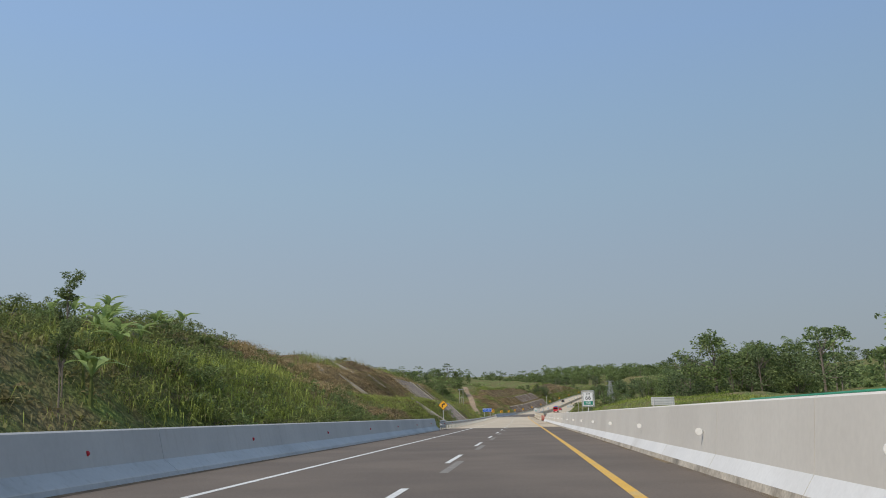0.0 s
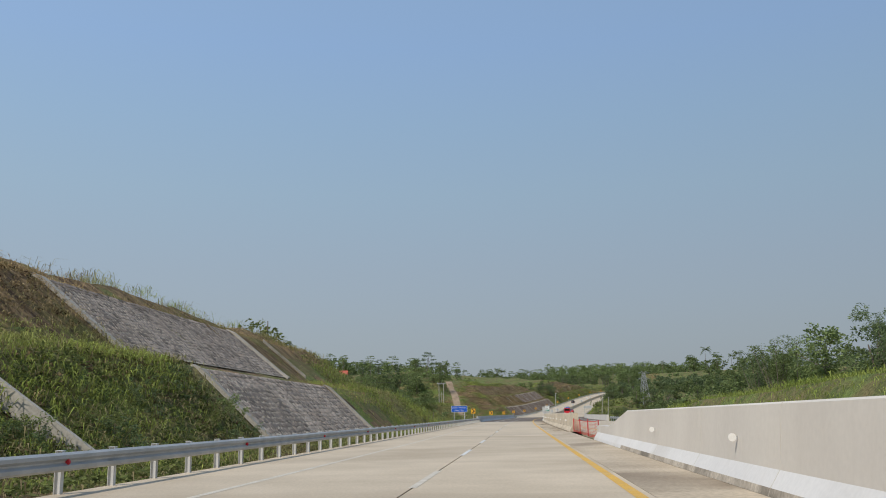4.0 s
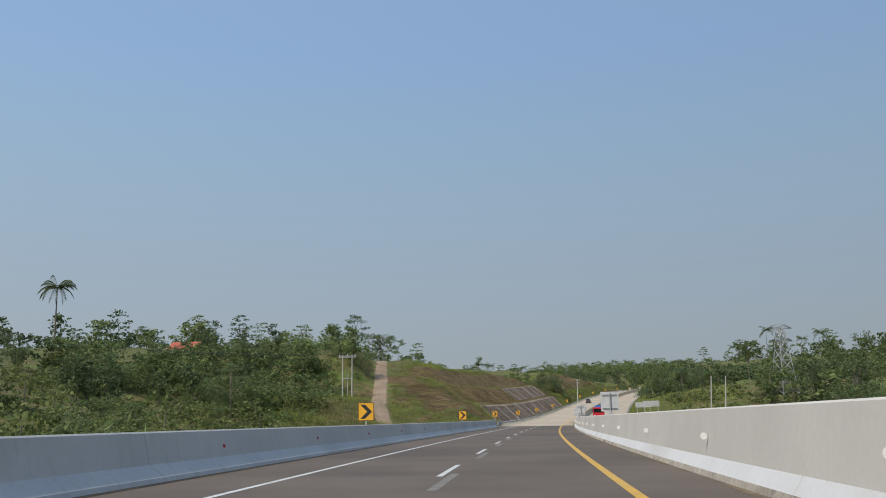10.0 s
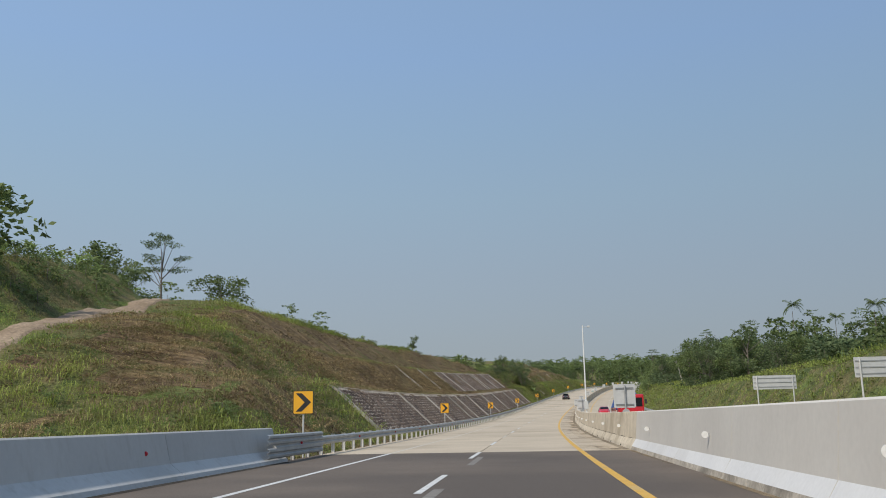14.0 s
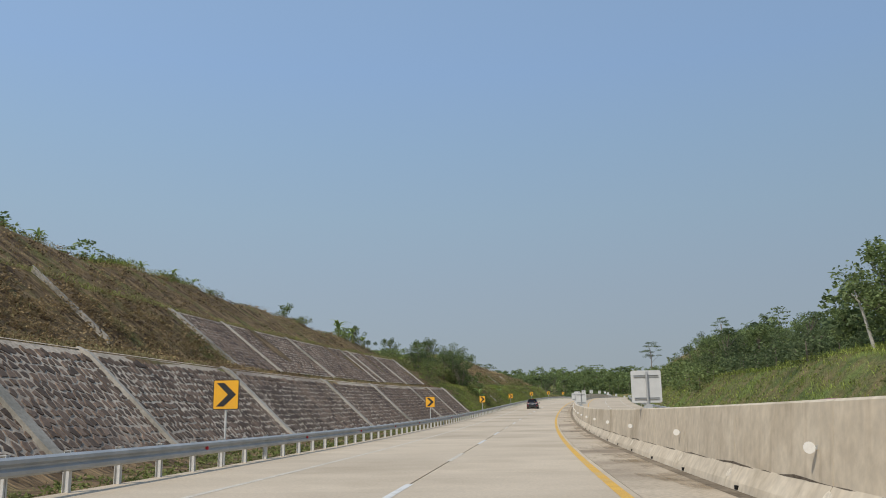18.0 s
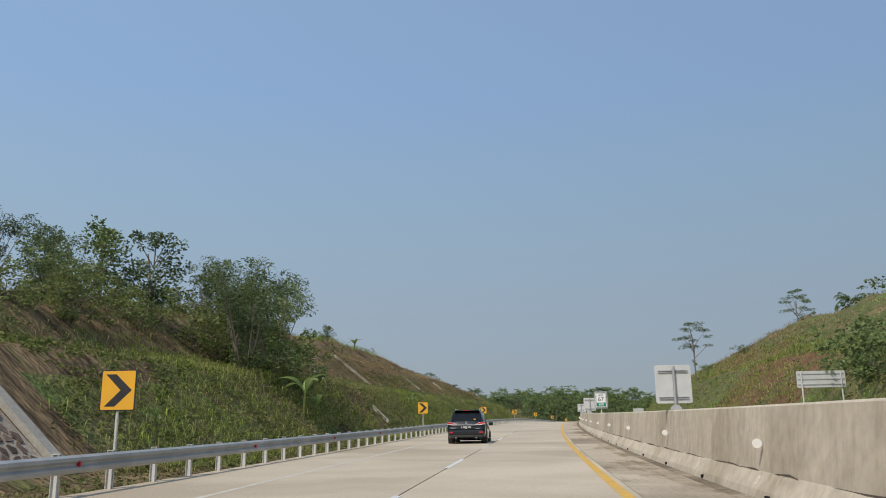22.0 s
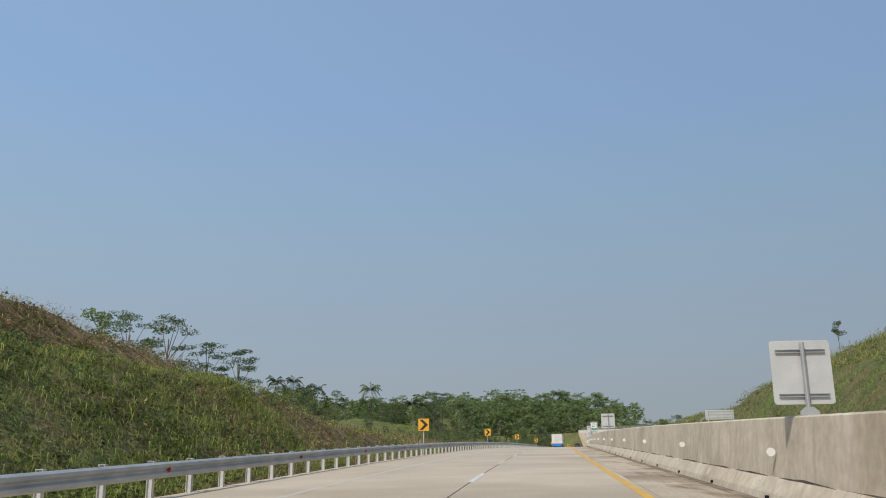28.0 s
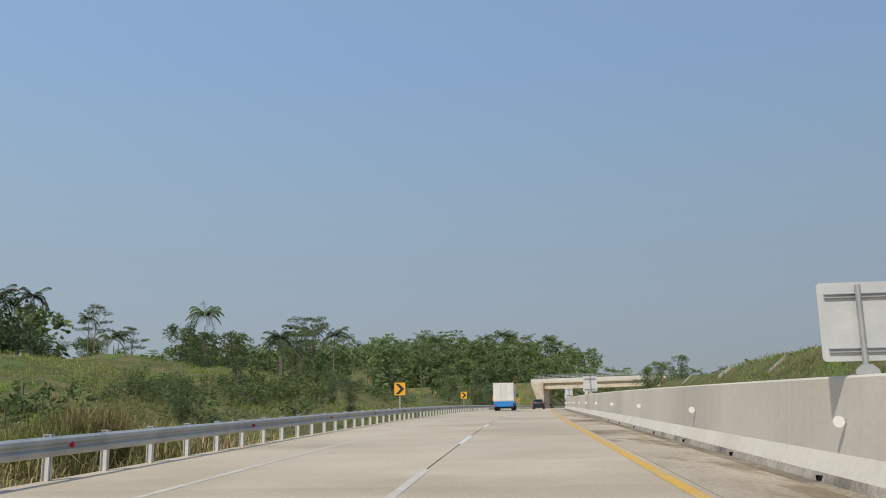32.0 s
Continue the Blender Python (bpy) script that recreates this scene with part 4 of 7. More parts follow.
def stone_slope(label, panels, near, pitch, seed, stone):
    """panels: (s0, s1, a0, a1). Stones within the stretch near=(s0, s1, a0, a1) are single parts."""
    rng = np.random.default_rng(seed)
    root = tagged(new("stone_revetment"), label, "stone facing", kind="structure")
    for s0, s1, a0, a1 in panels:
        sg, ag = np.linspace(s0, s1, max(2, int((s1 - s0) / 2))), np.linspace(a0, a1, 7)
        A, B = np.meshgrid(sg, ag, indexing="ij")
        o = new("mortar_bed", sheet("mortar_bed", face_pts(A, B, 0.062 + 0.004 * np.sin(A * 1.9 + B * 2.3)), len(sg), 7, M_MORTAR, True))
        o.parent = root
        v, f, c = stone_geometry(s0, s1, a0 + 0.05, a1 - 0.05, pitch, pitch * 0.78, rng)
        single = (c[:, 0] > near[0]) & (c[:, 0] < near[1]) & (c[:, 1] > near[2]) & (c[:, 1] < near[3])
        single &= np.cumsum(single) <= 300
        rest = v[~single]
        if len(rest):
            o = new("stones", mesh_of("stones", rest, f, stone))
            o.parent = root
            tagged(o, kind="stuff")
        for q in v[single]:
            o = new("stone", mesh_of("stone", q[None], f, stone))
            o.parent = root
    return root


def slope_strip(s0, a0, s1, a1, root, w=0.45, out=0.2, side=0):
    t = np.linspace(0, 1, 10)
    s, a = s0 + (s1 - s0) * t, a0 + (a1 - a0) * t
    if side == 0:
        v = np.stack([face_pts(s - w / 2, a, 0.02), face_pts(s - w / 2, a, out), face_pts(s + w / 2, a, out), face_pts(s + w / 2, a, 0.02)], 1)
    else:
        g = ground_h(s, side * a)
        g = np.polyval(np.polyfit(t, g, 1), t)
        v = np.stack([place(s + d * w, side * a, g + h) for d, h in ((-0.5, -0.2), (-0.5, out), (0.5, out), (0.5, -0.2))], 1)
    f = []
    for i in range(len(t) - 1):
        for j in range(4):
            f.append((i * 4 + j, i * 4 + (j + 1) % 4, i * 4 + 4 + (j + 1) % 4, i * 4 + 4 + j))
    f += [(3, 2, 1, 0), (36, 37, 38, 39)]
    me = bpy.data.meshes.new("drain_strip")
    me.from_pydata(v.reshape(-1, 3).tolist(), [], f)
    me.materials.append(M_STRIP)
    o = new("drain_strip", me)
    o.parent = root


hill_a = stone_slope("mortared rubble stone facing with concrete drain strips", [(152, 179, 9.6, 13.4), (150.5, 177.6, 16.1, 20.8)], (154, 161, 9.5, 12.5), 0.36, 3, M_STONE_PALE)
for s, a, b in ((151.6, 9.4, 13.6), (179.4, 9.4, 13.6), (150.2, 15.9, 21.0), (177.9, 15.9, 21.0)):
    slope_strip(s, a, s + 0.4, b, hill_a)
hill_b = stone_slope("long mortared rubble stone facing in two tiers with concrete drain strips", [(451.8, 622.2, 9.6, 13.4), (547.5, 621.6, 16.1, 20.6)], (538, 546, 9.5, 12.5), 0.37, 5, M_STONE)
for s, w in ((451.4, 0.5), (478.6, 0.4), (496, 0.5), (516.2, 0.5), (523.6, 0.22), (537.6, 0.45), (557.4, 0.45), (574.6, 0.5), (595, 0.4), (608.6, 0.22), (622.5, 0.45)):
    slope_strip(s, 9.4, s + 0.3, 13.6, hill_b, w)
for s, w in ((547.2, 0.5), (556, 0.22), (571.6, 0.4), (590.8, 0.22), (594.6, 0.45), (608.2, 0.45), (621.8, 0.45)):
    slope_strip(s, 15.9, s + 0.3, 20.8, hill_b, w)
for s0, s1, a in ((451.5, 622.4, 13.45), (547.3, 621.8, 20.65)):
    sg = np.arange(s0, s1, 3.0)
    A, B = np.meshgrid(sg, np.array((a, a + 0.35)), indexing="ij")
    o = new("mortar_cap", sheet("mortar_cap", face_pts(A, B, 0.11), len(sg), 2, M_MORTAR))
    o.parent = hill_b
strips = tagged(new("slope_drains"), "narrow concrete drain strips on the cut slopes", "drain", kind="structure")
for s, a, e, b, out in ((135.4, 9.6, 135.7, 15.4, 0.5), (115.2, 18.0, 115.5, 22.6, 0.22), (105.5, 22.4, 105.6, 23.3, 0.3), (128.5, 23.1, 130.7, 26.9, 0.2), (134.7, 19.2, 135, 22, 0.25),
                        (186, 16.5, 186.3, 20.4, 0.22), (514.5, 16.5, 514.8, 20.6, 0.22), (532, 16.5, 532.3, 20.6, 0.22), (674, 16.3, 674.3, 20.5, 0.25), (692.3, 16.3, 692.6, 20.4, 0.25), (726, 16.0, 726.3, 19.0, 0.25), (743.3, 10, 743.6, 13.2, 0.3), (752, 17, 752.3, 19.6, 0.25),
                        (671.5, 10.2, 671.8, 11.6, 0.3)):
    slope_strip(s, a, e, b, strips, 0.17, out + 0.06, -1)
for s in (887, 912, 936.4, 957.6, 983.7):
    slope_strip(s + 0.6, 21.2, s - 0.6, 22.3, strips, 0.16, 0.22, 1)


# ---- plants ----
M_BARK = mat("grey_bark", (0.16, 0.13, 0.10), (0.22, 0.185, 0.15), 2, 0.9, 0.5, 14, vary=0.2)
LEAF_DARK = island(mat("dark_leaf", (0.125, 0.17, 0.075), (0.17, 0.21, 0.10), 0.6, 0.65, 0.0, 9, vary=0.25, trans=0.42), 0.6, 1.5)
LEAF_MID = island(mat("green_leaf", (0.155, 0.205, 0.075), (0.205, 0.25, 0.10), 0.6, 0.65, 0.0, 9, vary=0.25, trans=0.42), 0.6, 1.5)
LEAF_LIGHT = island(mat("yellow_green_leaf", (0.165, 0.205, 0.065), (0.215, 0.235, 0.09), 0.6, 0.65, 0.0, 9, vary=0.2, trans=0.42), 0.65, 1.4)
LEAF_PALM = island(mat("palm_leaf", (0.075, 0.10, 0.04), (0.11, 0.13, 0.055), 0.6, 0.5, 0.0, 9, vary=0.2, trans=0.2), 0.6, 1.4)
LEAF_BANANA = mat("banana_leaf", (0.27, 0.37, 0.11), (0.34, 0.43, 0.16), 1.5, 0.5, 0.1, 9, vary=0.2, trans=0.4)
GRASS_GREEN = island(mat("green_grass", (0.23, 0.29, 0.06), (0.36, 0.40, 0.105), 0.12, 0.8, 0.0, 5, c=(0.32, 0.29, 0.135), trans=0.4), 0.6, 1.4)
GRASS_DRY = island(mat("dry_grass", (0.36, 0.265, 0.13), (0.48, 0.36, 0.185), 0.2, 0.85, 0.0, 5, c=(0.15, 0.14, 0.05), trans=0.2), 0.6, 1.45)
GRASS_DULL = island(mat("dull_weed", (0.23, 0.225, 0.095), (0.30, 0.25, 0.13), 0.2, 0.85, 0.0, 5, c=(0.29, 0.205, 0.125), trans=0.35), 0.78, 1.22)


def quads(name, corners, material):
    """corners (k, 4, 3): separate leaves as one mesh."""
    k = len(corners)
    me = bpy.data.meshes.new(name)
    me.vertices.add(4 * k)
    me.vertices.foreach_set("co", np.ascontiguousarray(corners, dtype=np.float32).ravel())
    me.loops.add(4 * k)
    me.loops.foreach_set("vertex_index", np.arange(4 * k, dtype=np.int32))
    me.polygons.add(k)
    me.polygons.foreach_set("loop_start", np.arange(0, 4 * k, 4, dtype=np.int32))
    me.update(calc_edges=True)
    me.materials.append(material)
    return me


def leaves(c, size, rng, droop=0.3, slim=0.45):
    """Leaf-shaped quads at the points c, turned at random."""
    k = len(c)
    d = rng.normal(size=(k, 3))
    d[:, 2] = d[:, 2] * 0.5 - droop
    d /= np.linalg.norm(d, axis=1, keepdims=True)
    w = np.cross(d, rng.normal(size=(k, 3)))
    w /= np.linalg.norm(w, axis=1, keepdims=True) + 1e-9
    L = (size * rng.uniform(0.6, 1.35, k))[:, None]
    return np.stack([c, c + d * L * 0.55 + w * L * slim * 0.5, c + d * L, c + d * L * 0.5 - w * L * slim * 0.5], 1)


def clump_points(centres, radii, per, rng, flat=0.75):
    out = []
    for c, r in zip(centres, radii):
        d = rng.normal(size=(per, 3))
        d /= np.linalg.norm(d, axis=1, keepdims=True)
        rr = r * rng.uniform(0.35, 1.0, (per, 1)) ** 0.5
        out.append(np.array(c) + d * rr * np.array((1, 1, flat)))
    return np.concatenate(out)


def trunk_mesh(bm, h, r, lean=(0, 0), limbs=(), n=7):
    pts = [Vector((lean[0] * t * t + 0.06 * h * math.sin(3 * t) * lean[1] * 0.2, lean[1] * t * t, h * t - 0.4)) for t in (0, 0.25, 0.5, 0.75, 1)]
    for i in range(4):
        rod(bm, pts[i], pts[i + 1], r * (1 - 0.17 * i), r * (1 - 0.17 * (i + 1)), n, caps=i == 0)
    for p, q, rr in limbs:
        rod(bm, p, q, rr, rr * 0.35, 5, caps=False)


CROWNS = {}


def tree_kind(kind, seed):
    """One tree at the origin, about the size it has in life."""
    rng = np.random.default_rng(seed)
    root = thing("bush" if kind == "low" else "tree", pose(0, 0, 0), "tree", "bush" if kind == "low" else "tree")
    bm = bmesh.new()
    if kind == "broad":
        h, n, per, size, mat_ = 7.5, 30, 96, 0.36, LEAF_DARK if seed % 2 else LEAF_MID
        cs = [np.array((rng.normal() * 1.7, rng.normal() * 1.7, rng.uniform(0.2, 1.0) * h)) for _ in range(n)]
        rs = [rng.uniform(0.75, 1.4) * (1.25 - 0.4 * c[2] / h) for c in cs]
        label = "leafy green broadleaf tree with an uneven crown"
    elif kind == "low":
        h, n, per, size, mat_ = 3.2, 18, 64, 0.29, LEAF_MID if seed % 2 else LEAF_LIGHT
        cs = [np.array((rng.normal() * 1.5, rng.normal() * 1.5, rng.uniform(0.15, 0.9) * h)) for _ in range(n)]
        rs = [rng.uniform(0.5, 1.0) for c in cs]
        label = "dense green roadside bush"
    elif kind == "albizia":
        h, mat_, per, size = 11.0, LEAF_DARK, 130, 0.22
        cs, rs = [], []
        for lvl, cnt, rad in ((0.62, 5, 2.6), (0.76, 6, 3.0), (0.88, 5, 2.4), (0.98, 4, 1.3)):
            for i in range(cnt):
                a = rng.uniform(0, 6.28)
                cs.append(np.array((math.cos(a) * rad * rng.uniform(0.5, 1.1), math.sin(a) * rad * rng.uniform(0.5, 1.1), lvl * h + rng.uniform(-0.3, 0.3))))
                rs.append(rng.uniform(0.75, 1.25))
        label = "tall thin-trunked tree with flat layered foliage"
    elif kind == "slender":
        h, mat_, per, size = 9.0, LEAF_MID, 110, 0.3
        cs = [np.array((rng.normal() * 0.7, rng.normal() * 0.7, rng.uniform(0.55, 1.0) * h)) for _ in range(11)]
        rs = [rng.uniform(0.55, 0.95) for c in cs]
        label = "slender tree with a small tufted crown"
    else:
        h, mat_, per, size = 8.5, LEAF_MID if seed % 2 else LEAF_DARK, 105, 0.4
        cs, rs = [], []
        for i in range(13):
            a, r0 = rng.uniform(0, 6.28), rng.uniform(0.2, 0.6)
            for t in np.linspace(0.16, 1.0, 4):
                rad = r0 + 2.6 * t ** 2 * rng.uniform(0.5, 1)
                cs.append(np.array((math.cos(a) * rad, math.sin(a) * rad, h * (t - 0.22 * t ** 4) * rng.uniform(0.8, 1.1))))
                rs.append(rng.uniform(0.5, 0.95))
        per, size = 74, 0.3
        label = "feathery bamboo-like clump with drooping leaves"
    flat = 0.28 if kind == "albizia" else 0.8
    pts = clump_points(cs, rs, per, rng, flat)
    limbs = []
    for c in cs[::2]:
        z = max(0.25 * h, c[2] * 0.7)
        limbs.append(((0, 0, z - 0.3), tuple(c), 0.06 if kind != "low" else 0.03))
    if kind == "bamboo":
        for c in cs[2::3]:
            rod(bm, (c[0] * 0.1, c[1] * 0.1, -0.3), tuple(c), 0.05, 0.02, 5, caps=False)
    else:
        trunk_mesh(bm, h * (0.85 if kind != "low" else 0.5), {"broad": 0.2, "low": 0.07, "albizia": 0.16, "slender": 0.11}[kind], (rng.normal() * 0.4, rng.normal() * 0.4), limbs)
    part("trunk", bm, M_BARK, root)
    lv = leaves(pts, size, rng, 0.5 if kind == "bamboo" else 0.15, 0.28 if kind == "bamboo" else 0.5)
    CROWNS[root.name] = (lv, h)
    o = new("crown", quads("crown", lv, mat_))
    o.parent = root
    tagged(root, label)
    return root


def palm_kind(seed, h=10.0):
    rng = np.random.default_rng(seed)
    root = thing("palm_tree", pose(0, 0, 0), "tall coconut palm with a bare curved trunk", "palm tree")
    bm = bmesh.new()
    lean = (rng.normal() * 0.5, rng.normal() * 0.5)
    trunk_mesh(bm, h, 0.17, lean, n=8)
    part("trunk", bm, M_BARK, root)
    top = Vector((lean[0], lean[1], h - 0.4))
    c = []
    for i in range(19):
        a, up = i * 2.4 + rng.uniform(-0.2, 0.2), rng.uniform(-0.25, 1.35)
        out = np.array((math.cos(a), math.sin(a), 0))
        side = np.array((-math.sin(a), math.cos(a), 0))
        L = rng.uniform(2.6, 3.4)
        t = np.linspace(0.08, 1, 22)[:, None]
        sp = np.array(top) + out * L * t * (1 - 0.25 * t) + np.array((0, 0, 1.0)) * (up * L * t * 0.8 - L * 0.62 * t ** 2)
        for sg in (-1, 1):
            tip = sp + side * sg * 0.62 * np.sin(np.pi * np.clip(t * 0.9 + 0.08, 0, 1)) + out * 0.16 + np.array((0, 0, -0.32))
            w = out * 0.055
            c.append(np.stack([sp - w, sp + w, tip + w * 0.3, tip - w * 0.3], 1))
        w2 = side * 0.025
        c.append(np.stack([sp[:-1] - w2, sp[:-1] + w2, sp[1:] + w2, sp[1:] - w2], 1))
    CROWNS[root.name] = (np.concatenate(c), h)
    o = new("crown", quads("crown", np.concatenate(c), LEAF_PALM))
    o.parent = root
    return root


def banana_leaf(L, W, rng):
    n, v = 10, []
    for i in range(n + 1):
        t = i / n
        y = L * (t * 0.8)
        z = L * (0.5 * t - 0.75 * t ** 2.4)
        w = W * max(0.07, math.sin(math.pi * min(1.0, max(0.0, (t - 0.14) / 0.9 + 0.03))) ** 0.7)
        v += [(-w, y, z + 0.18 * w), (0, y, z), (w, y, z + 0.18 * w)]
    f = []
    for i in range(n):
        k = 3 * i
        f += [(k, k + 1, k + 4, k + 3), (k + 1, k + 2, k + 5, k + 4)]
    me = bpy.data.meshes.new("leaf")
    me.from_pydata(v, [], f)
    me.materials.append(LEAF_BANANA)
    me.update()
    return me


def banana_kind(seed):
    rng = np.random.default_rng(seed)
    root = thing("banana_plant", pose(0, 0, 0), "banana plant with broad arching pale green leaves", "banana plant", "banana plants")
    bm = bmesh.new()
    rod(bm, (0, 0, -0.3), (0.05, 0.02, 1.2), 0.11, 0.06, 8)
    part("stem", bm, LEAF_LIGHT, root)
    for i in range(6):
        o = new("leaf", banana_leaf(rng.uniform(1.4, 2.2), rng.uniform(0.15, 0.22), rng))
        o.parent = root
        o.matrix_basis = pose(0.05, 0.02, 1.1, rng.uniform(28, 66), rng.uniform(-12, 12), i * 137 + rng.uniform(-20, 20))
    return root


HOME = pose(0, 0, -300)
KINDS = {k: [tree_kind(k, 10 * i + j) for j in range(3 if k in ("broad", "bamboo", "low") else 2)] for i, k in enumerate(("broad", "low", "albizia", "slender", "bamboo"), 1)}
PALMS = [palm_kind(71), palm_kind(72, 8.5)]
BANANAS = [banana_kind(81), banana_kind(82), banana_kind(83)]
USED = set()


def grow(proto, s, u, scale, turn, sink=0.05, label="", group=""):
    """Stand a copy of a plant on the ground at (s, u)."""
    p = place(s, u, float(ground_h(s, u)) - sink)
    m = pose(*p, 0, 0, turn)
    if proto.name not in USED:
        USED.add(proto.name)
        ob = proto
    else:
        ob = copy_thing(proto, m)
    ob.matrix_basis = m @ Matrix.Diagonal((scale, scale, scale, 1))
    if label:
        tagged(ob, label)
    if group:
        tagged(ob, group=group)
    return ob


def wood(n, s0, s1, u0, u1, mix, lo, hi, seed, group, keep=None):
    rng = np.random.default_rng(seed)
    pool = [p for k, c in mix for p in (PALMS if k == "palm" else BANANAS if k == "banana" else KINDS[k]) for _ in range(c)]
    for _ in range(n):
        s, u = rng.uniform(s0, s1), rng.uniform(u0, u1)
        if keep and not keep(s, u):
            continue
        grow(pool[rng.integers(len(pool))], s, u, rng.uniform(lo, hi), rng.uniform(0, 360), group=group)


def far_wood(name, label, n, s0, s1, u0, u1, mix, lo, hi, seed, material, thin=4, keep=None):
    """Trees that nobody could count, joined: every thin-th leaf, drawn larger, on a plain stem."""
    rng = np.random.default_rng(seed)
    pool = [p for k, c in mix for p in (PALMS if k == "palm" else KINDS[k]) for _ in range(c)]
    out, stems = [], []
    for _ in range(n):
        s, u = rng.uniform(s0, s1), rng.uniform(u0, u1)
        if keep and not keep(s, u):
            continue
        p = pool[rng.integers(len(pool))]
        lv, h = CROWNS[p.name]
        palm = p in PALMS
        thin_ = 2 if palm else thin + 3
        lv = lv[rng.integers(thin_)::thin_]
        mid = lv.mean(1, keepdims=True)
        lv = mid + (lv - mid) * (1.35 if palm else 0.95 * thin_ ** 0.5)
        z, a = rng.uniform(lo, hi), rng.uniform(0, 6.28)
        rot = np.array(((math.cos(a), -math.sin(a), 0), (math.sin(a), math.cos(a), 0), (0, 0, 1)))
        base = place(s, u, float(ground_h(s, u)) - 0.1)
        out.append(lv @ rot.T * z + base)
        r, top = 0.13 * z, base + np.array((0, 0, h * 0.8 * z))
        for k in range(4):
            e0, e1 = (np.array((math.cos(q), math.sin(q), 0)) * r for q in (k * 1.571, k * 1.571 + 1.571))
            stems.append(np.stack([base + e0, base + e1, top + e1 * 0.4, top + e0 * 0.4]))
    me = quads(name, np.concatenate(out + [np.array(stems)]), material)
    me.materials.append(M_BARK)
    total = sum(len(o) for o in out)
    me.polygons.foreach_set("material_index", np.concatenate([np.zeros(total, int), np.ones(len(stems), int)]))
    tagged(new(name, me), label, "wood", kind="stuff")


def off_track(s, u):
    return not (412 < s < 505 and abs(u - float(track_u(np.array(s)))) < 6)


# hill by the first bridge
wood(26, 6, 34, -19, -13, (("low", 3), ("banana", 1)), 0.18, 0.34, 1, "plants on the first hill")
wood(30, 22, 80, -11.4, -9.2, (("low", 3),), 0.28, 0.5, 2, "dark bushes behind the parapet")
wood(34, 26, 62, -32, -17.5, (("banana", 2), ("low", 4)), 0.24, 0.42, 3, "plants on the first ridge")
wood(26, 46, 74, -22, -12.5, (("low", 4), ("banana", 1)), 0.2, 0.42, 9, "bushes on the hill's shoulder")
wood(14, 84, 150, -12, -9.2, (("low", 1),), 0.15, 0.3, 4, "bushes below the first hill")
wood(12, 28, 46, -14.5, -11.2, (("low", 1),), 0.3, 0.5, 8, "green mounds on the first hill")
for s, u, k, z in ((60, -33, "broad", 0.3), (75, -33, "slender", 0.3), (95, -33.5, "low", 0.5), (98, -33, "slender", 0.16), (105, -32, "low", 0.5), (23.2, -10.9, "slender", 0.3), (24.6, -11.6, "slender", 0.26), (28, -13.4, "slender", 0.3), (31.5, -16.3, "broad", 0.15), (29, -16, "slender", 0.18), (34, -17, "broad", 0.16)):
    grow(KINDS[k][0], s, u, z, s * 7)
for s, u, z in ((25.8, -11.3, 0.8), (26.4, -11.9, 0.6), (30.6, -12.8, 0.8), (31.4, -13.3, 0.65), (37.5, -16.7, 0.85), (44.3, -17.5, 0.8), (33, -14.5, 0.7), (50.8, -18.6, 0.75), (41, -18.5, 0.8), (36, -17.5, 0.7), (47, -18.4, 0.6), (34, -15.2, 0.9), (35, -16, 0.75), (38.5, -15.6, 0.8), (42, -19.6, 0.7), (45.5, -20.5, 0.7), (52.5, -20, 0.6), (55, -21.5, 0.6), (58, -22.5, 0.5), (39.5, -20.5, 0.8)):
    grow(BANANAS[int(s) % 3], s, u, z, s * 9)
far_wood("scrub", "leafy cassava and creepers on the first ridge", 130, 26, 62, -36, -16, (("low", 1),), 0.16, 0.36, 60, LEAF_LIGHT, 0, lambda s, u: lush(s, u) > -0.3)
far_wood("scrub", "round green shrubs at the first hill's foot", 60, 38, 84, -13, -8.6, (("low", 1),), 0.14, 0.32, 61, LEAF_MID, 0)
far_wood("scrub", "low shrubs scattered over the track hill", 230, 416, 456, -40, -9.5, (("low", 1),), 0.09, 0.26, 62, LEAF_MID, 0, lambda s, u: off_track(s, u) and lush(s, u) > 0.1)
far_wood("scrub", "low shrubs scattered over the third slope", 420, 650, 805, -19, -8.6, (("low", 1),), 0.09, 0.24, 63, LEAF_MID, 0, lambda s, u: lush(s, u) > 0.0)
far_wood("scrub", "dark shrubs along the mound's foot", 130, 84, 150, -13, -8.4, (("low", 1),), 0.09, 0.22, 64, LEAF_DARK, 0)
far_wood("scrub", "tall weeds and shrubs on the bank above the track", 150, 434, 500, -60, -33, (("low", 1),), 0.28, 0.6, 65, LEAF_MID, 0, lambda s, u: u < float(track_u(np.array(s))) - 2.8)
wood(34, 444, 512, -56, -37, (("banana", 1),), 0.7, 1.15, 66, "bananas above the track", lambda s, u: u < float(track_u(np.array(s))) - 4)
# valley on the outer side before and along the second bridge
far_wood("scrub", "valley scrub before the bridge", 34, 222, 275, -40, -12, (("low", 1),), 0.45, 0.95, 5, LEAF_LIGHT, 1)
far_wood("scrub", "valley scrub by the bridge", 50, 262, 392, -34, -10.5, (("low", 4), ("bamboo", 1)), 0.5, 0.9, 6, LEAF_MID, 1)
wood(46, 235, 432, -75, -36, (("broad", 5), ("bamboo", 2), ("albizia", 1), ("slender", 1)), 0.45, 0.72, 7, "valley trees", lambda s, u: off_track(s, u) and s < 404)
far_wood("scrub", "dense green scrub filling the valley", 300, 205, 418, -75, -24, (("low", 1),), 0.5, 1.1, 40, LEAF_LIGHT, 1, lambda s, u: off_track(s, u) and (s < 392 or u < -34))
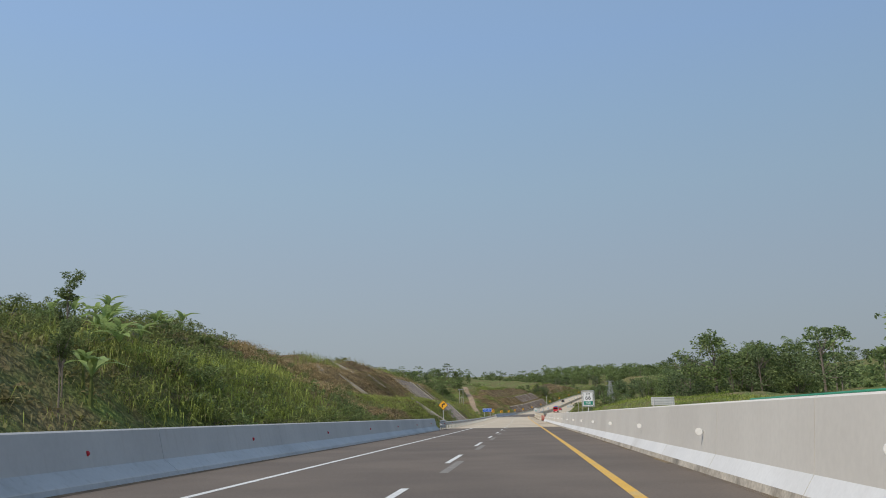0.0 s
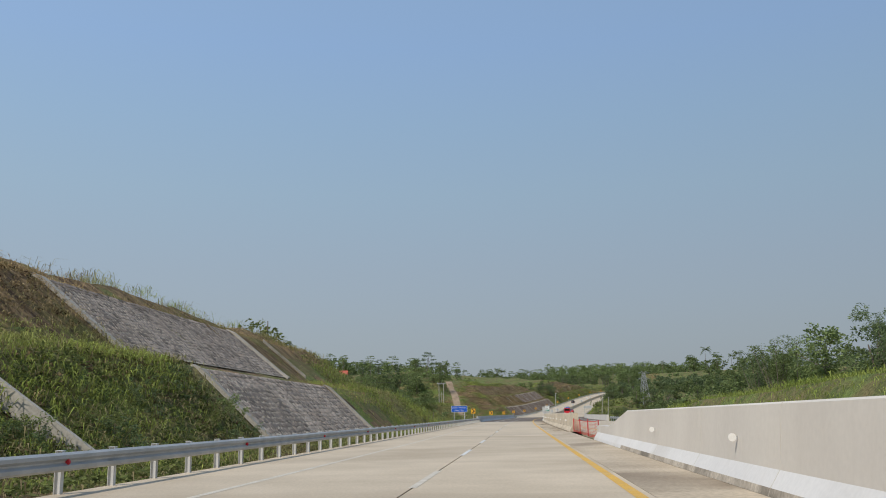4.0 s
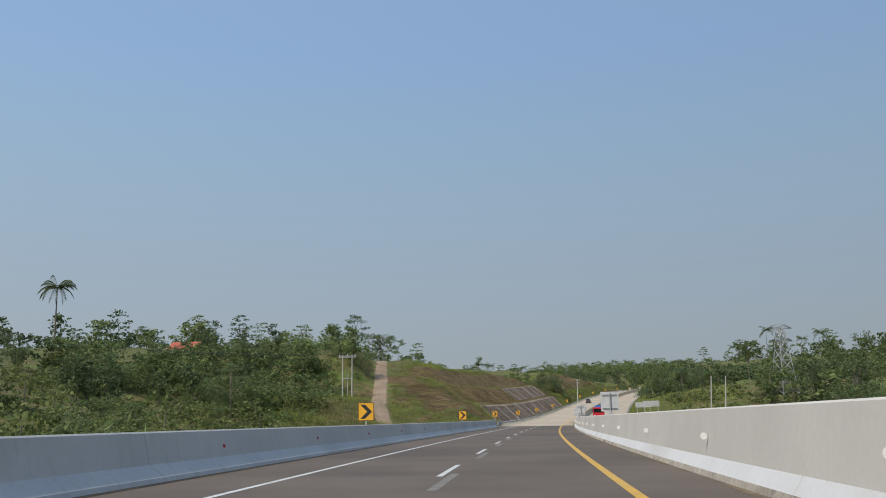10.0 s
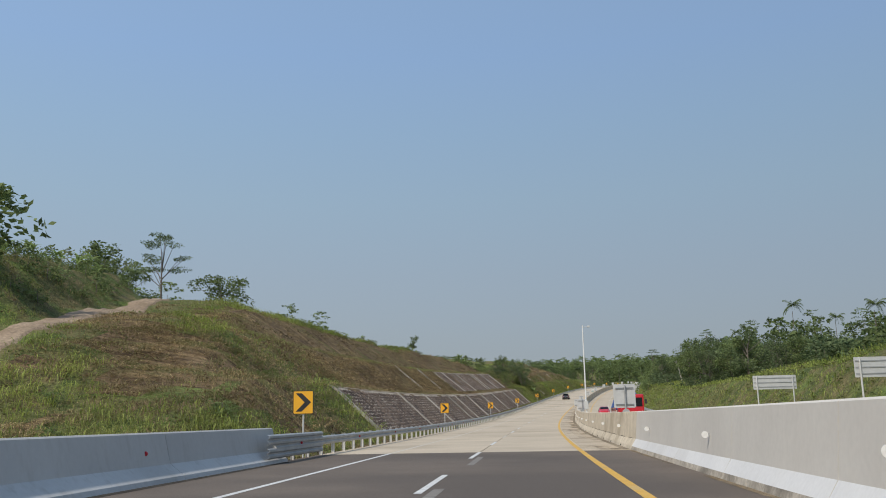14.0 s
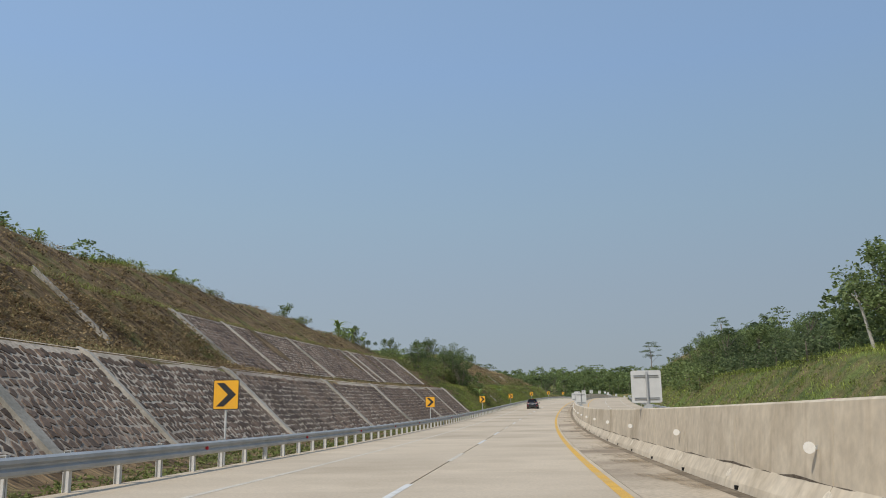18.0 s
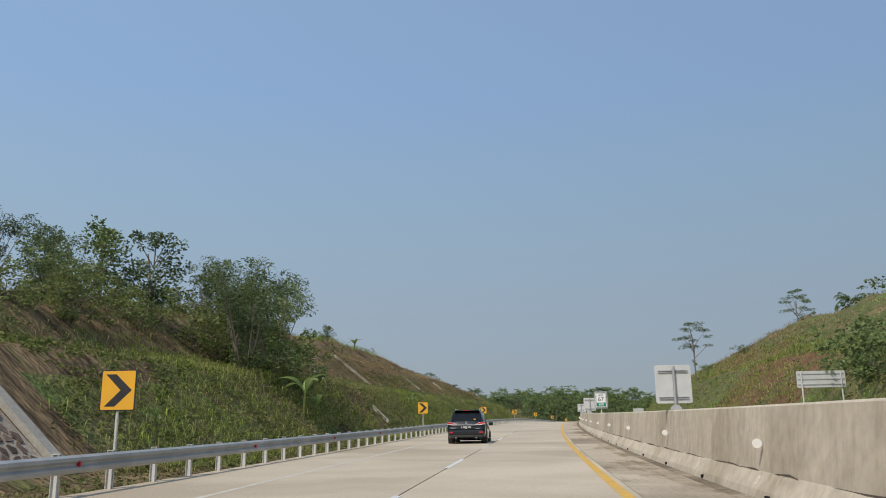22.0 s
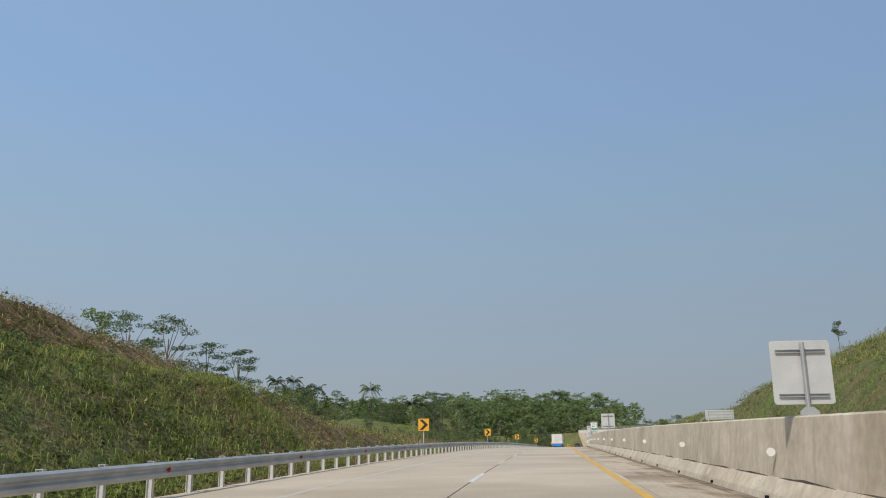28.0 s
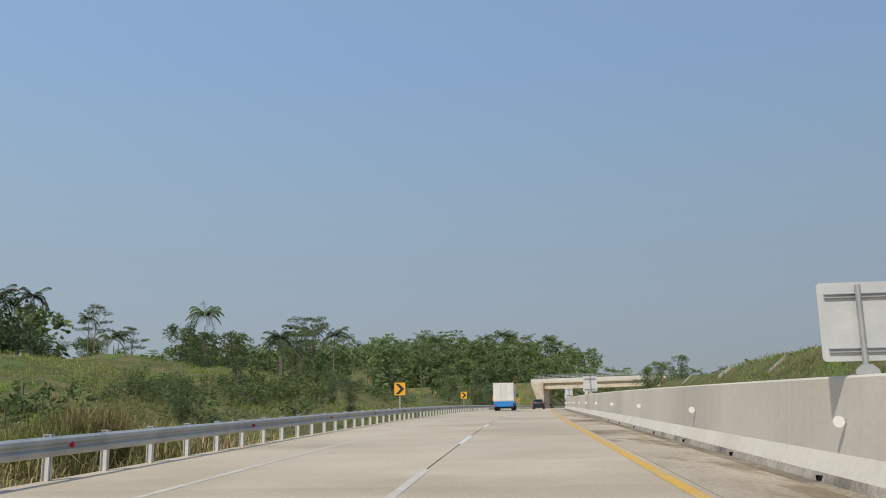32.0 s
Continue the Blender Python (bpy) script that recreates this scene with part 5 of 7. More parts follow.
wood(40, 210, 300, -26, -11, (("low", 1),), 0.4, 0.75, 19, "bushes behind the rail")
far_wood("scrub", "dark scrub on the slope below the power poles", 150, 398, 446, -75, -35, (("low", 6), ("broad", 1)), 0.55, 0.95, 51, LEAF_MID, 1, lambda s, u: u < float(track_u(np.array(s))) - 4.5)
far_wood("wood", "mixed trees on the valley's far side", 170, 215, 455, -125, -50, (("broad", 5), ("bamboo", 2), ("albizia", 1), ("slender", 1)), 0.45, 0.75, 41, LEAF_DARK, 4, off_track)
far_wood("wood", "palms and tall trees on the valley rim", 120, 230, 720, -210, -95, (("palm", 1), ("albizia", 2), ("broad", 4), ("bamboo", 1)), 0.75, 1.2, 42, LEAF_DARK, 8, lambda s, u: not (455 < s < 500 and u > -125))
far_wood("wood", "hazy trees along the second hill's far ridge", 60, 470, 650, -115, -62, (("broad", 4), ("albizia", 2), ("palm", 1)), 0.7, 1.05, 52, LEAF_MID, 6)
far_wood("wood", "tall trees behind the road bridge", 70, 1145, 1240, -70, -11, (("broad", 5), ("palm", 4), ("albizia", 1)), 1.1, 1.7, 53, LEAF_MID, 7)
grow(PALMS[0], 440, -98, 1.5, 40, label="single tall coconut palm standing over the valley trees")
for s, u, k, i, z in ((498, -58, "broad", 0, 1.2), (509, -55, "albizia", 0, 1.2), (504, -57.5, "broad", 1, 0.9), (525.5, -52.5, "broad", 2, 1.3), (654, -49, "slender", 0, 1.1), (549, -145, "albizia", 1, 1.1)):
    grow(KINDS[k][i], s, u, z, s * 3)
wood(14, 396, 408, -60, -40, (("broad", 3), ("low", 3), ("bamboo", 1)), 0.45, 0.7, 10, "trees below the power poles", lambda s, u: u < float(track_u(np.array(s))) - 5)
# ridge of the second hill
wood(44, 470, 560, -60, -36, (("banana", 4), ("low", 3)), 0.6, 1.05, 11, "plants on the second ridge", off_track)
far_wood("scrub", "low leafy plants along the second ridge", 90, 496, 576, -32, -28.4, (("low", 1),), 0.14, 0.3, 12, LEAF_LIGHT, 1)
wood(9, 590, 612, -29, -26.8, (("low", 3),), 0.12, 0.25, 28, "low weeds along the second ridge")
for s, u, k, i, z in ((622, -26.5, "broad", 0, 0.42), (626, -25.5, "broad", 1, 0.5), (630, -24, "bamboo", 1, 0.55), (633, -22.5, "broad", 2, 0.5), (624, -29, "broad", 2, 0.55), (620, -28, "low", 1, 0.6), (618, -27, "low", 0, 0.5), (599.5, -27.4, "low", 2, 0.3)):
    grow(KINDS[k][i], s, u, z, s * 3)
wood(16, 424, 450, -21, -11, (("low", 1),), 0.12, 0.25, 13, "low weeds by the track", off_track)
# clump between the second and third hill
for s, u, k, i, z in ((648.5, -14.0, "bamboo", 0, 0.8), (655, -14.6, "bamboo", 1, 0.8), (659.5, -16.3, "bamboo", 2, 0.86), (662, -17.4, "bamboo", 0, 0.84), (652, -13.4, "low", 1, 0.9), (657, -15.2, "low", 0, 0.9), (651, -15.6, "bamboo", 1, 0.86), (655, -16.6, "bamboo", 2, 0.84), (659, -18.5, "bamboo", 0, 0.8), (649, -20, "broad", 1, 0.62), (645, -21, "broad", 0, 0.6), (636, -17.5, "bamboo", 1, 0.44), (632.5, -19, "bamboo", 2, 0.46), (639, -20.5, "bamboo", 0, 0.55), (631, -24, "broad", 2, 0.4), (650, -27, "broad", 0, 0.5), (640, -29, "broad", 2, 0.45), (664, -23, "bamboo", 1, 0.7)):
    grow(KINDS[k][i], s, u, z, s * 11)
wood(26, 626, 668, -24, -15, (("low", 3),), 0.4, 0.85, 14, "bushes in the notch")
for s, u, z in ((613, -26.4, 1.25), (614.5, -26.8, 1.0), (617, -25.4, 1.0), (620, -24.6, 0.8), (619, -26.5, 0.9), (546, -29, 0.5), (538, -29.5, 0.55), (553, -29.2, 0.45), (561, -29.4, 0.5), (566, -29, 0.55), (571, -29.3, 0.4), (530, -29.5, 0.55), (522, -30, 0.5), (649.5, -10.9, 1.15), (650.4, -10.5, 0.85), (690, -11.5, 0.8), (722, -25.6, 0.95), (724, -26.2, 0.8)):
    grow(BANANAS[int(s) % 3], s, u, z, s * 5)
# third hill
for s, u, k, z in ((709, -25.9, "broad", 0.3), (707, -26, "low", 0.3), (735, -27.5, "low", 0.35)):
    grow(KINDS[k][0], s, u, z, s * 13)
wood(12, 700, 775, -12, -9.6, (("low", 1),), 0.18, 0.35, 15, "low weeds on the third hill")
wood(16, 812, 850, -52, -24, (("slender", 1), ("low", 3)), 0.5, 0.8, 16, "trees behind the third hill")
for s, u, k, i, z in ((850, -40.5, "albizia", 0, 1.08), (846, -43, "albizia", 1, 1.05), (853, -37, "albizia", 1, 0.92), (856, -34.5, "albizia", 0, 0.86), (850, -23.5, "broad", 0, 0.66), (868, -29.5, "broad", 1, 0.8), (860, -31, "broad", 2, 0.7), (1000, -56, "broad", 0, 1.0), (1003, -49.5, "broad", 2, 1.0), (998, -52, "broad", 1, 0.85), (1010, -37.5, "albizia", 0, 1.05), (1014, -41, "albizia", 1, 1.1), (1018, -44, "bamboo", 0, 1.2), (960, -60, "broad", 1, 1.05), (955, -62, "broad", 0, 1.1), (948, -58, "bamboo", 1, 1.0), (975, -58, "albizia", 0, 0.75)):
    grow(KINDS[k][i], s, u, z, s * 23)
# open valley at the end
wood(40, 800, 960, -32, -11.5, (("low", 4), ("bamboo", 1)), 0.3, 0.55, 17, "scrub along the rail", lambda s, u: not (878 < s < 895 and u > -16))
wood(30, 900, 1020, -95, -58, (("broad", 4), ("albizia", 1), ("bamboo", 1)), 0.5, 0.9, 18, "valley trees at the end")
far_wood("scrub", "green scrub behind the rail", 190, 800, 1010, -60, -17, (("low", 1),), 0.35, 0.8, 43, LEAF_MID, 1, lambda s, u: s < 872 or u > -26)
far_wood("wood", "palms and broadleaf trees beyond the bend", 240, 860, 1290, -170, -24, (("broad", 6), ("palm", 5), ("albizia", 2), ("bamboo", 2)), 0.9, 1.5, 44, LEAF_MID, 6, lambda s, u: u < -70 or s > 1010)
for s, u, z in ((1039, -53.5, 1.35), (992, -29, 0.95), (1018, -40, 1.0), (1006, -42, 0.8), (960, -57.5, 0.85), (957, -60, 0.95), (962, -51.5, 0.5), (985, -60, 0.6), (900, -45.5, 0.7), (902, -43.2, 0.68), (893, -38, 0.45)):
    grow(PALMS[int(s) % 2], s, u, z, s * 17)
for s, u, k, i, z in ((940, -24.7, "broad", 1, 0.5), (943, -26.2, "low", 0, 0.9), (936, -23, "low", 1, 0.85), (947, -22.5, "low", 2, 0.8), (931, -25, "low", 0, 0.75), (918, -22, "low", 1, 0.65), (966, -24, "low", 2, 0.9), (972, -27, "broad", 0, 0.5)):
    grow(KINDS[k][i], s, u, z, s * 41)
# inner side: by the first bridge, before the second, the long wood, the last hill
wood(26, 150, 238, 33, 58, (("broad", 5), ("bamboo", 3)), 1.0, 1.45, 20, "trees across the road")
far_wood("wood", "tall trees across the road", 60, 130, 260, 55, 120, (("broad", 4), ("albizia", 2), ("palm", 1)), 1.1, 1.6, 45, LEAF_MID, 6)
for s, u, z in ((226, 34, 1.1), (231, 33, 1.0), (229, 37, 1.2)):
    grow(KINDS["bamboo"][int(s) % 3], s, u, z, s * 3)
wood(34, 262, 420, 26, 60, (("broad", 3), ("slender", 4), ("bamboo", 1)), 0.42, 0.74, 22, "trees beyond the oncoming lanes")
far_wood("wood", "green trees beyond the oncoming lanes", 120, 250, 440, 34, 130, (("broad", 4), ("low", 3), ("bamboo", 2), ("slender", 1)), 0.55, 0.85, 46, LEAF_MID, 6)
far_wood("scrub", "scrub beyond the oncoming lanes", 130, 240, 425, 20, 45, (("low", 1),), 0.4, 0.8, 47, LEAF_LIGHT, 4)
wood(60, 604, 656, 24, 42, (("broad", 6), ("bamboo", 2)), 0.5, 0.8, 24, "wood above the oncoming lanes")
wood(22, 528, 562, 26, 40, (("broad", 3), ("bamboo", 2)), 0.75, 1.05, 27, "tall clump above the oncoming lanes")
far_wood("wood", "dense wood on the hill above the oncoming lanes", 90, 600, 660, 38, 90, (("broad", 5), ("bamboo", 2)), 0.8, 1.1, 48, LEAF_DARK, 6)
far_wood("scrub", "dark bushes crowding the bank across the road", 70, 530, 606, 22.5, 31, (("low", 1),), 0.4, 0.85, 67, LEAF_DARK, 0, lambda s, u: not (538 < s < 562 and u < 27.5))
far_wood("scrub", "bushes above the oncoming lanes", 40, 596, 662, 21, 25.5, (("low", 1),), 0.45, 0.9, 25, LEAF_MID, 1)
for s, u, k, i, z in ((745, 24, "albizia", 1, 0.84), (770.6, 45.9, "albizia", 0, 0.92), (762, 28, "low", 1, 0.5), (734, 30, "low", 0, 0.5), (812, 31, "slender", 0, 0.4), (846, 29, "slender", 1, 0.35)):
    grow(KINDS[k][i], s, u, z, s * 19)
for s, u, z in ((1030, -9.2, 0.55), (1040, -9.0, 0.6), (1020, -10, 0.5), (1048, -10.5, 0.75), (1060, -13, 0.8), (1066, -17, 1.0), (1055, -20, 0.9), (1068, -11.5, 0.6), (1072, -24, 1.1), (1070, 26, 0.8), (1066, 30, 0.9)):
    grow(KINDS["broad"][int(s) % 3], s, u, z, s * 29)
grow(KINDS["slender"][0], 430, 34.4, 0.78, 40, label="slender bare-trunked tree with a small tufted crown beside the bridge")
for s, u, z in ((412, 40, 0.95), (406, 44, 1.0), (398, 41, 0.8), (416, 47, 0.9)):
    grow(KINDS["broad"][int(s) % 3], s, u, z, s * 31)
grow(KINDS["broad"][0], 1124, 23.8, 1.0, 30, label="single rounded green tree beside the oncoming lanes")
for s, u, k, i, z in ((986, 55, "broad", 0, 0.42), (990, 56, "broad", 1, 0.45), (995, 57, "broad", 2, 0.42), (978, 57.5, "albizia", 1, 0.55), (981, 54, "low", 0, 0.4), (1004, 54, "low", 1, 0.4)):
    grow(KINDS[k][i], s, u, z, s * 37)
far_wood("wood", "wooded rise across the road", 240, 430, 860, 58, 260, (("broad", 5), ("albizia", 1), ("palm", 1), ("bamboo", 1)), 1.0, 1.5, 54, LEAF_MID, 7)
far_wood("wood", "palms and trees beyond the road bridge", 190, 1175, 1500, 22, 160, (("broad", 5), ("palm", 2), ("albizia", 2)), 0.8, 1.2, 49, LEAF_DARK, 9)
far_wood("wood", "far wood on the hill behind the bend", 420, 1165, 1420, -230, -14, (("broad", 5), ("palm", 4), ("albizia", 2)), 1.1, 1.7, 50, LEAF_MID, 7)
for p in [q for v in KINDS.values() for q in v] + PALMS + BANANAS:
    if p.name not in USED:
        for q in (*p.children_recursive, p):
            bpy.data.objects.remove(q)


def grass(name, label, n, s0, s1, a0, a1, side, lo, hi, material, seed, width=0.03, blades=6, keep=None, spread=0.45, gap=-2.0, lie=0.0, patchy=False):
    """Tufts of blades on the ground as one mesh; gap: how patchy (-1 none, 0.3 mostly bare); lie: how far they lie flat."""
    rng = np.random.default_rng(seed)
    s, a = rng.uniform(s0, s1, n), rng.uniform(a0, a1, n)
    ok = ripple(1.3 * s + 5 * seed, 1.9 * a) + 0.5 * ripple(4.1 * s, 5.3 * a + seed) > gap
    if keep is not None:
        ok &= keep(s, a * side)
    if side < 0 and patchy:
        t = lush(s, -a) + rng.normal(size=n) * 0.12
        ok &= (t > -0.1) if material is GRASS_GREEN else (t < 0.15) if material is GRASS_DRY else (t > -1.0)
    s, a = s[ok], a[ok]
    n = len(s)
    patch = 0.7 + 0.6 * (0.5 + 0.5 * ripple(1.7 * s, 1.9 * a))
    base = place(s, a * side, ground_h(s, a * side) - 0.03)
    m = n * blades
    b = np.repeat(base, blades, 0) + rng.normal(size=(m, 3)) * np.array((spread, spread, 0)) * 0.8
    L = np.repeat(rng.uniform(lo, hi, n) * patch, blades) * rng.uniform(0.45, 1.1, m)
    ang = rng.uniform(0, 2 * np.pi, m)
    out = np.stack([np.cos(ang), np.sin(ang), np.zeros_like(ang)], 1)
    wd = (0.62 * width * rng.uniform(0.7, 1.5, m))[:, None]
    sd = np.stack([-np.sin(ang), np.cos(ang), np.zeros_like(ang)], 1) * wd
    up = np.array((0, 0, 1.0))
    k, bend = L[:, None], rng.uniform(0.4, 1.7, (m, 1))
    m1 = b + up * k * 0.62 * (1 - 0.7 * lie) + out * k * (bend * 0.3 + 0.4 * lie)
    tip = b + up * k * (1.0 - 0.42 * bend) * (1 - lie) + out * k * (bend * 0.8 + 0.6 * lie)
    c = np.stack([b - sd, m1 - sd * 0.8, tip, m1 + sd * 0.8], 1)
    ob = new(name, quads(name, c, material))
    return tagged(ob, label, "grass", kind="stuff")


def bare(s, u):
    """Not on the track, the stone facing or the rail's foot."""
    a = -u
    stone = ((s > 150) & (s < 179.6) & (a > 9.3) & (a < 21)) | ((s > 450.8) & (s < 623) & (a > 9.3) & (a < 13.9)) | ((s > 546.8) & (s < 622) & (a > 15.8) & (a < 21))
    return ~stone & ~((np.abs(u - track_u(s)) < 2.0) & (s > 414) & (s < 505))


def weeds(label, n, s0, s1, a0, a1, side, lo, hi, material, seed, leaf=0.2, gap=-2.0, per=12):
    """Low leafy weeds and creepers hugging the ground, as one mesh."""
    rng = np.random.default_rng(seed)
    s, a = rng.uniform(s0, s1, n), rng.uniform(a0, a1, n)
    ok = (ripple(1.1 * s + 3 * seed, 1.7 * a) + 0.5 * ripple(3.7 * s, 4.9 * a + seed) > gap) & bare(s, a * side)
    s, a = s[ok], a[ok]
    base = np.repeat(place(s, a * side, ground_h(s, a * side)), per, 0)
    r = np.repeat(rng.uniform(lo, hi, len(s)), per)[:, None]
    d = rng.normal(size=(len(base), 3))
    d /= np.linalg.norm(d, axis=1, keepdims=True)
    d[:, 2] = np.abs(d[:, 2]) * 0.65
    c = base + d * r * rng.uniform(0.4, 1.0, (len(base), 1)) ** 0.5
    ob = new("weeds", quads("weeds", leaves(c, leaf, rng, 0.1, 0.5), material))
    return tagged(ob, label, "weeds", kind="stuff")


WEED = island(mat("weed_leaf", (0.17, 0.205, 0.065), (0.23, 0.235, 0.09), 0.3, 0.75, 0.0, 6, c=(0.24, 0.20, 0.10), trans=0.35), 0.7, 1.3)
# mossy creeper green, darkened further by the mat's shade put into the colour
WEED_SHADED = island(mat("shaded_creeper_leaf", (0.125, 0.16, 0.045), (0.165, 0.19, 0.06), 0.3, 0.75, 0.0, 6, c=(0.19, 0.165, 0.075), trans=0.3), 0.65, 1.35)
WEED_DRY = island(mat("withered_leaf", (0.26, 0.19, 0.10), (0.34, 0.25, 0.14), 0.3, 0.85, 0.0, 6, c=(0.17, 0.12, 0.07), trans=0.2), 0.6, 1.3)
WEED_BROWN = island(mat("dead_creeper", (0.085, 0.06, 0.038), (0.15, 0.105, 0.065), 0.3, 0.85, 0.0, 6, c=(0.11, 0.10, 0.045), trans=0.15), 0.6, 1.4)
for label, n, s0, s1, a0, a1, side, lo, hi, m_, leaf, gap in (
        ("creeping brown-green weeds on the first hill", 2600, -10, 62, 8, 20, -1, 0.25, 0.6, WEED, 0.2, -0.5),
        ("dark creepers matted on the lower slope", 4600, 84, 151, 7.4, 14.2, -1, 0.2, 0.45, WEED_SHADED, 0.15, -0.7),
        ("dark creepers matted below the trees", 4200, 624, 700, 7.4, 16, -1, 0.2, 0.5, WEED_SHADED, 0.16, -0.6),
        ("dark creepers on the third slope", 6500, 695, 800, 7.4, 19, -1, 0.2, 0.45, WEED_SHADED, 0.16, -0.3),
        ("leafy weeds on the lower slope", 1000, 60, 150, 7.8, 14, -1, 0.2, 0.45, WEED, 0.16, -0.3),
        ("withered litter on the upper cut", 1800, 58, 150, 12.5, 22, -1, 0.12, 0.3, WEED_DRY, 0.16, -0.2),
        ("leafy weeds in the valley", 2200, 195, 285, 7.5, 24, -1, 0.3, 0.7, WEED, 0.22, -0.6),
        ("leafy weeds on the track hill", 2400, 405, 470, 8, 40, -1, 0.2, 0.55, WEED, 0.18, -0.1),
        ("withered litter on the track hill", 1500, 418, 470, 8, 36, -1, 0.15, 0.3, WEED_DRY, 0.16, 0.1),
        ("withered clods on the stepped slope", 2600, 455, 625, 14, 32, -1, 0.12, 0.3, WEED_DRY, 0.16, -0.3),
        ("rough brown clods and dead creepers on the first step", 3600, 453, 548, 13.6, 20.6, -1, 0.25, 0.6, WEED_DRY, 0.17, -0.4),
        ("dark brown creepers on the steps", 2400, 453, 625, 14, 28.5, -1, 0.2, 0.5, WEED_BROWN, 0.17, 0.0),
        ("dark brown creepers on the first cut", 2200, 78, 150, 9, 26, -1, 0.2, 0.5, WEED_BROWN, 0.16, 0.0),
        ("dark brown creepers on the third cut", 2200, 640, 800, 9, 26, -1, 0.2, 0.5, WEED_BROWN, 0.16, 0.1),
        ("leafy weeds on the third slope", 3200, 626, 802, 7.6, 17, -1, 0.2, 0.55, WEED, 0.17, -0.2),
        ("withered litter on the third slope", 2400, 636, 822, 9, 26, -1, 0.12, 0.32, WEED_DRY, 0.16, -0.1),
        ("leafy weeds behind the last rail", 2600, 800, 960, 7.5, 30, -1, 0.25, 0.6, WEED, 0.2, -0.4),
        ("leafy weeds on the hill across the road", 2200, 420, 700, 18, 27, 1, 0.25, 0.55, WEED, 0.22, -0.4),
        ("leafy weeds on the last hill", 2000, 690, 950, 18, 34, 1, 0.2, 0.5, WEED, 0.22, -0.2)):
    weeds(label, int(0.85 * n), s0, s1, a0, a1, side, lo, hi, m_, 300 + n // 100 + int(s0) % 89, leaf, gap)
G, D, W = GRASS_GREEN, GRASS_DRY, GRASS_DULL
for label, n, s0, s1, a0, a1, side, lo, hi, m_, wd, gap in (
        ("green grass on the lower slope", 6000, -20, 205, 7.3, 16, -1, 0.25, 0.7, G, 0.03, -0.35),
        ("dull weeds on the slope by the bridge", 6500, -20, 150, 7.3, 30, -1, 0.2, 0.6, W, 0.045, -0.9),
        ("dry straw on the cut slope", 7500, 57, 206, 12, 24, -1, 0.15, 0.4, D, 0.03, -0.6),
        ("tall valley grass behind the rail", 6000, 195, 285, 7.2, 26, -1, 0.35, 1.0, G, 0.035, -0.5),
        ("dull weeds behind the rail", 3000, 195, 285, 7.2, 26, -1, 0.3, 0.8, W, 0.04, -0.5),
        ("valley grass beside the bridge", 5000, 280, 425, 9, 40, -1, 0.5, 1.3, G, 0.05, -0.6),
        ("straw patches on the track hill", 8000, 418, 470, 9, 40, -1, 0.15, 0.4, D, 0.035, -0.05),
        ("mixed weeds on the track hill", 6000, 410, 470, 8, 42, -1, 0.2, 0.55, W, 0.04, -0.6),
        ("green grass on the track hill", 5500, 404, 462, 8, 40, -1, 0.25, 0.8, G, 0.04, -0.2),
        ("withered grass on the stepped slope", 6500, 455, 625, 13.8, 33, -1, 0.1, 0.28, D, 0.03, -0.2),
        ("dull weeds on the stepped slope", 6500, 455, 625, 13.8, 33, -1, 0.1, 0.35, W, 0.04, -0.3),
        ("bright grass along the crest", 1600, 470, 625, 30, 34.5, -1, 0.35, 0.9, G, 0.04, -2),
        ("lush grass below the trees", 4500, 624, 700, 7.6, 17.5, -1, 0.3, 0.75, G, 0.032, -0.45),
        ("lush grass on the third slope", 11000, 690, 802, 7.6, 20, -1, 0.25, 0.7, G, 0.032, -0.4),
        ("brown weeds on the third slope", 5000, 628, 802, 7.6, 19, -1, 0.2, 0.6, W, 0.04, -0.6),
        ("dry straw on the third slope", 6500, 640, 802, 15, 27, -1, 0.12, 0.36, D, 0.03, -0.5),
        ("grass behind the rail", 6500, 796, 990, 7.2, 36, -1, 0.3, 0.9, G, 0.04, -0.5),
        ("brown weeds behind the far rail", 4000, 796, 990, 7.2, 30, -1, 0.25, 0.7, W, 0.04, -0.5),
        ("open grassland in the valley", 4500, 840, 1000, 30, 75, -1, 0.3, 0.7, G, 0.08, -2),
        ("bright grass bank across the road", 6500, 95, 240, 17.8, 32, 1, 0.3, 0.8, G, 0.05, -0.7),
        ("valley grass across the road", 3500, 235, 425, 18, 32, 1, 0.4, 1.0, G, 0.06, -2),
        ("bright grass on the bank across the road", 13000, 418, 700, 17.8, 31, 1, 0.3, 0.75, G, 0.045, -0.8),
        ("green grass on the last hill", 9000, 690, 960, 17.8, 30, 1, 0.25, 0.65, G, 0.045, -0.6),
        ("golden dry grass on the last hill", 5500, 690, 870, 25, 46, 1, 0.25, 0.7, D, 0.045, -0.4),
        ("mixed grass on the last hill", 4500, 690, 960, 20, 44, 1, 0.2, 0.5, W, 0.045, -0.6)):
    grass("grass", label, int((1.4 if side < 0 else 0.85) * n), s0, s1, a0, a1, side, lo, hi, m_, 100 + n // 100 + int(s0) % 97, wd * (0.7 if side < 0 else 1.0), 8 if side < 0 else 6, bare, 0.5, gap, 0.0, True)
grass("cane_grass", "tall green cane grass in mounds on the hill", 900, 28, 58, 10.4, 16.5, -1, 0.6, 1.3, G, 203, 0.03, 9, None, 0.7)
grass("cane_grass", "tall cane grass along the crest", 750, 70, 206, 24.5, 27.5, -1, 0.7, 1.5, G, 204, 0.03, 8, None, 0.6, 0.0)
grass("cane_grass", "pale cane grass along the crest", 500, 70, 206, 24.5, 29, -1, 0.6, 1.3, W, 205, 0.03, 8, None, 0.6, -0.2)
